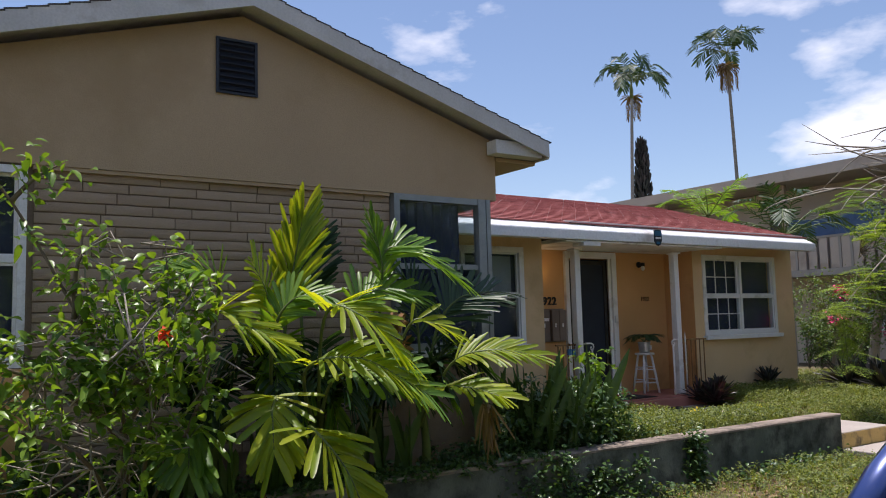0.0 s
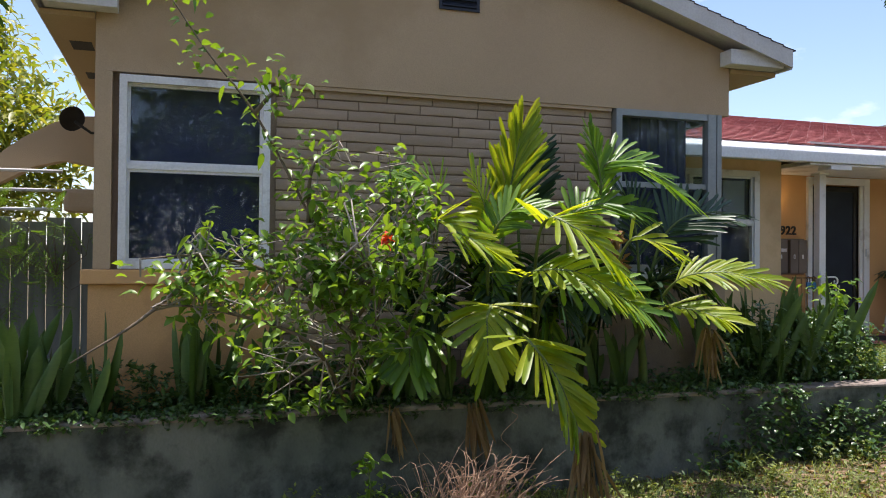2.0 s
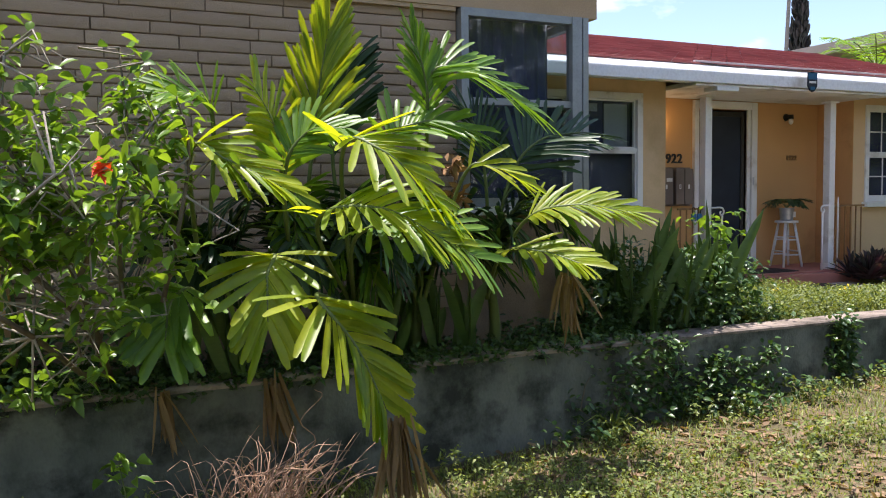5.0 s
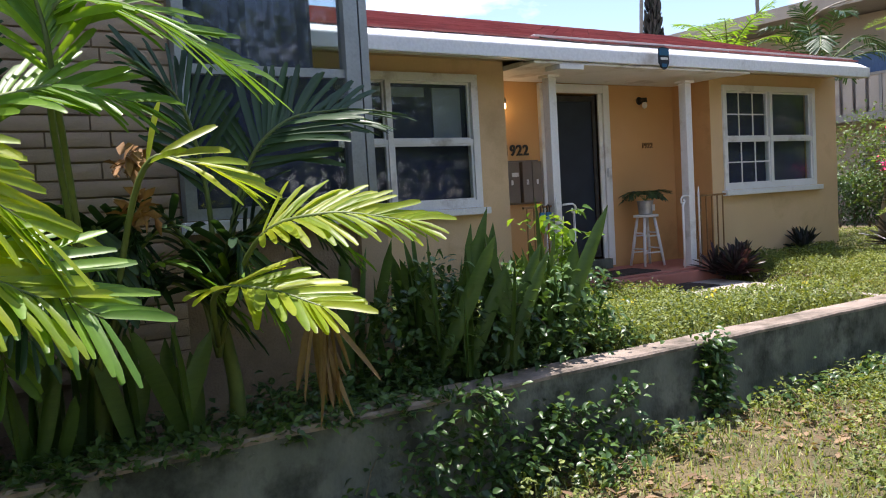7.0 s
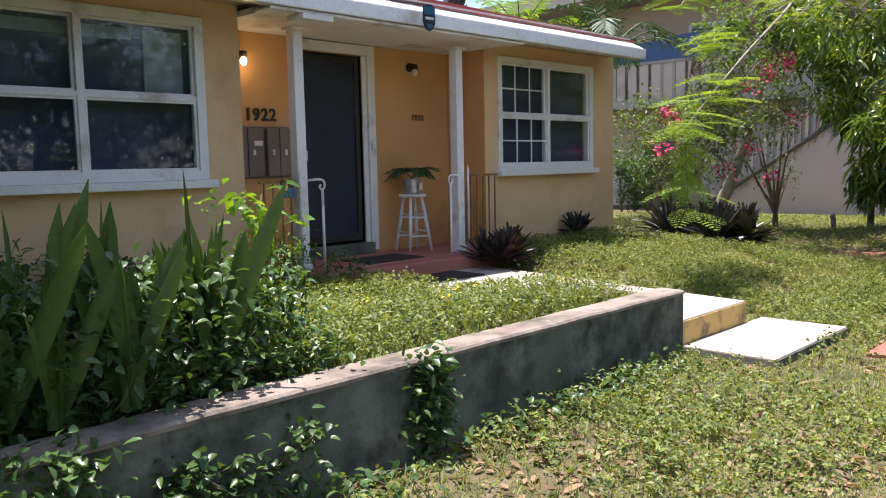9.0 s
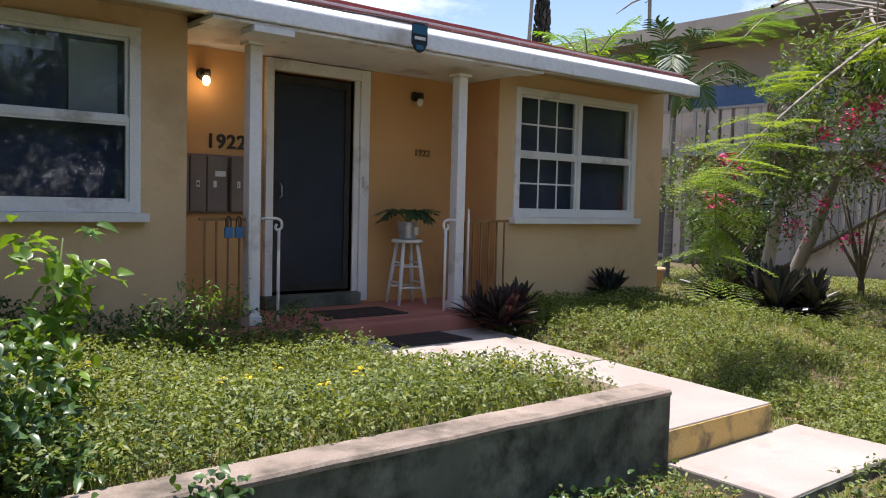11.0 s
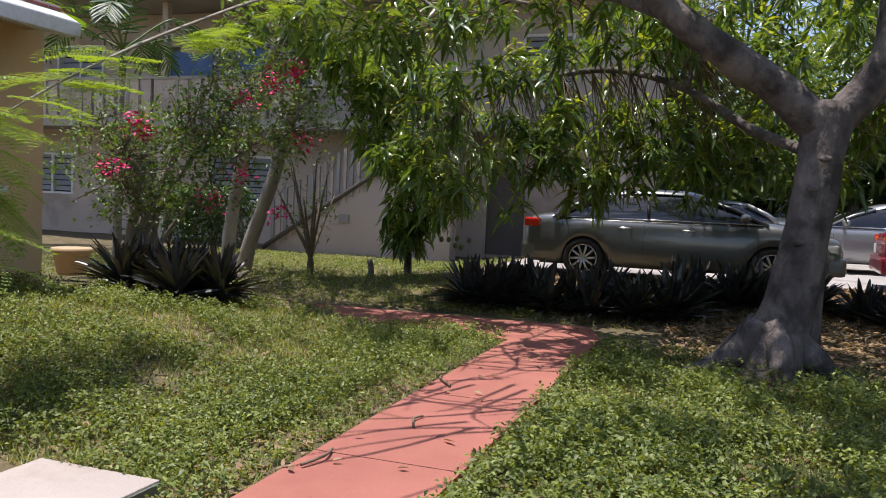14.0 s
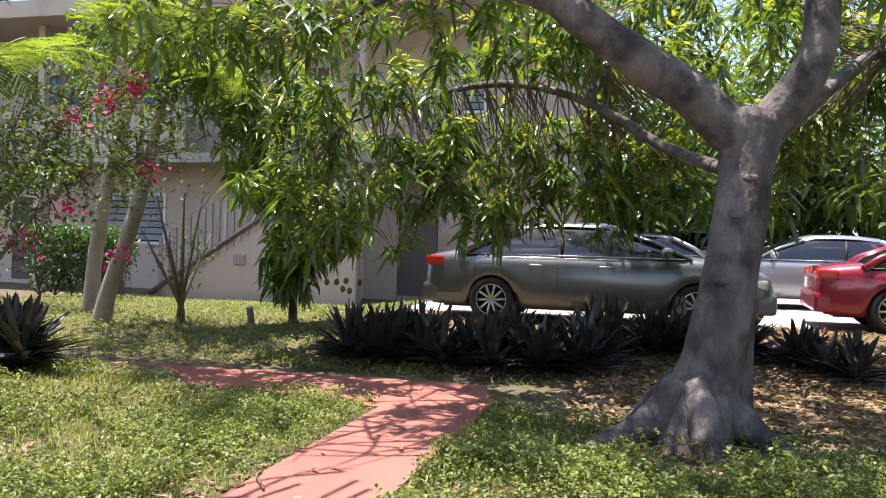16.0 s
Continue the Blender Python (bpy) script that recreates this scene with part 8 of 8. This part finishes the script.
car("grey metallic saloon with dark windows parked beside the garden", pose(21.9, 2.93, 0.215, 0, 0, -90), M_SILVER, 4.85, 1.82, 1.47, 0.98, 2.86, (-1.95, -1.05, 0.35, 1.35))
car("red saloon with amber tail lamps parked in the lot", pose(23.0, -2.55, 0.215, 0, 0, -92), M_REDCAR, 4.6, 1.76, 1.36, 0.92, 2.6, tail="amber")
car("silver saloon with tinted windows parked in the far row", pose(27.2, -1.0, 0.215, 0, 0, 92), M_SILVER2, 4.8, 1.8, 1.45, 0.95, 2.8)
car("pale saloon parked in the far row", pose(30.2, 2.8, 0.215, 0, 0, 95), M_SILVER2, 4.6, 1.78, 1.45, 0.95, 2.7)
car("dark blue estate car parked at the edge of the grass", pose(4.52, 0.62, -0.14, 0, 0, 10), M_BLUECAR, 4.2, 1.72, 1.62, 1.10, 2.6, (-1.95, -1.3, 0.3, 1.2))
car("white car parked at the lot's far side", pose(33.6, 1.5, 0.215, 0, 0, 90), M_WHITECAR, 4.7, 1.85, 1.62, 1.05, 2.7)


# low dark trees behind the parking lot
for x, y in ((38.0, 9.0), (38.5, 4.5), (38.0, 0.0), (38.5, -4.5), (38.0, -9.0), (38.5, -14.0)):
    broad_tree("lot_tree", (x, y, 0.0), 2.5, [(170, (x, y, 2.0), (1.8, 2.8, 2.0)), (90, (x, y + 1.5, 3.8), (1.5, 1.8, 1.2))], (0.34, 0.16), M_FARLEAF, "dark leafy tree behind the parking lot", 0.15, 18, 0.35, group="lot trees")


# street trees behind the walker, which the front windows mirror
# low foliage and the trees past x 20 are added to darken reflections
for x, y in ((-5.0, -11.0), (1.5, -13.0), (7.5, -11.5), (14.0, -12.5), (21.0, -13.0), (29.0, -12.0)):
    broad_tree("street_tree", (x, y, -0.1), 4.0, [(150, (x, y, 5.6), (3.2, 2.6, 2.2)), (90, (x + 2, y + 0.6, 4.0), (2.0, 1.8, 1.4)), (90, (x - 2, y + 0.4, 3.8), (2.0, 1.8, 1.3)), (110, (x + 1, y + 1, 1.6), (3.4, 1.2, 1.5))], (0.34, 0.15), M_FARLEAF, "tall leafy street tree across the road", 0.25, 18, 0.4, group="street trees")


# ---- stone veneer of the wing, piece by piece ----
def stone_meshes(count=8):
    out = []
    for k in range(count):
        bm = bmesh.new()
        nx, nz = 7, 4
        grid = []
        for j in range(nz):
            row = []
            for i in range(nx):
                u, v = i / (nx - 1), j / (nz - 1)
                edge = min(u, 1 - u) * 7 < 0.5 or v in (0, 1)
                bulge = 0.0 if edge else 0.006 + 0.006 * noise.noise((u * 4 + k * 7.1, v * 3, k))
                wob = 0.07 * noise.noise((u * 2.5 + k * 3.3, 0, 5 + (v > 0.5) * 3)) if v in (0, 1) else 0
                row.append(bm.verts.new((u - 0.5, -bulge, v - 0.5 + wob)))
            grid.append(row)
        for j in range(nz - 1):
            for i in range(nx - 1):
                f = bm.faces.new((grid[j][i], grid[j][i + 1], grid[j + 1][i + 1], grid[j + 1][i]))
                f.smooth = True
        rim = [grid[0][i] for i in range(nx)] + [grid[j][nx - 1] for j in range(1, nz)] + [grid[nz - 1][i] for i in range(nx - 2, -1, -1)] + [grid[j][0] for j in range(nz - 2, 0, -1)]
        rim = [bm.verts.new(v.co) for v in rim]
        back = [bm.verts.new((v.co.x, 0.03, v.co.z)) for v in rim]
        for i in range(len(rim)):
            bm.faces.new((rim[i], back[i], back[(i + 1) % len(rim)], rim[(i + 1) % len(rim)]))
        bmesh.ops.recalc_face_normals(bm, faces=bm.faces[:])
        me = bpy.data.meshes.new("brick")
        bm.to_mesh(me)
        bm.free()
        me.materials.append(M_BRICK)
        out.append(me)
    return out


def veneer():
    host = [c for c in wing.children if c.name.startswith("front_wall")][0]
    kinds = stone_meshes()
    z, row = 0.62, 0
    while z < 2.80:
        h = rng.uniform(0.072, 0.092)
        h = min(h, 2.865 - z)
        x = 1.0
        while x < 3.99:
            w = rng.uniform(0.28, 0.62)
            if x + w > 3.75:
                w = 4.02 - x
            ob = new("brick", kinds[int(rng.integers(len(kinds)))])
            ob.matrix_basis = Matrix.LocRotScale((x + w / 2, WY + 0.055 + rng.normal(0, 0.002), z + h / 2), Euler((0, 0, rng.normal(0, 0.006))), (w - 0.010, 1.0, h - 0.011))
            ob.parent = host
            x += w
        z += h
        row += 1


veneer()


# ---- settling whole groups into the plan ----
WING = Matrix.Translation((-0.147, -0.056, 0.116)) @ Matrix.Diagonal((0.9536, 0.9536, 0.9536, 1))
YARD = Matrix(((1.0416, -0.0166, 0, -0.456), (0.0166, 1.0416, 0, -0.911), (0, 0, 1, 0), (0, 0, 0, 1)))
TREE = Matrix.Translation((-0.2, -0.32, 0))
BY_WING = {"wing_house", "gable_vent", "window_1", "window_2", "snake_plant", "board_fence", "fence_vine", "arched_wing_wall", "satellite_dish", "backyard_tree"}
IN_YARD = {"young_mango_tree", "leaning_tree", "bare_shrub", "tree_stump", "bougainvillea", "poinciana_tree", "terracotta_planter", "apartment_building", "blue_tarp", "clipped_hedge"}
for ob in [o for o in scene.objects if o.parent is None]:
    kind_name = ob.name.split(".")[0]
    x = ob.matrix_basis.translation.x
    if kind_name in BY_WING or (kind_name == "garden_palm_tree" and x < 0):
        ob.matrix_basis = WING @ ob.matrix_basis
    elif kind_name in IN_YARD or (kind_name in ("garden_palm_tree", "oyster_plant") and x > 14.5):
        ob.matrix_basis = YARD @ ob.matrix_basis
    elif kind_name == "hibiscus_bush":
        ob.matrix_basis = Matrix.Translation((-0.25, -0.1, 0.05)) @ ob.matrix_basis
    elif kind_name == "mango_tree":
        ob.matrix_basis = TREE @ ob.matrix_basis
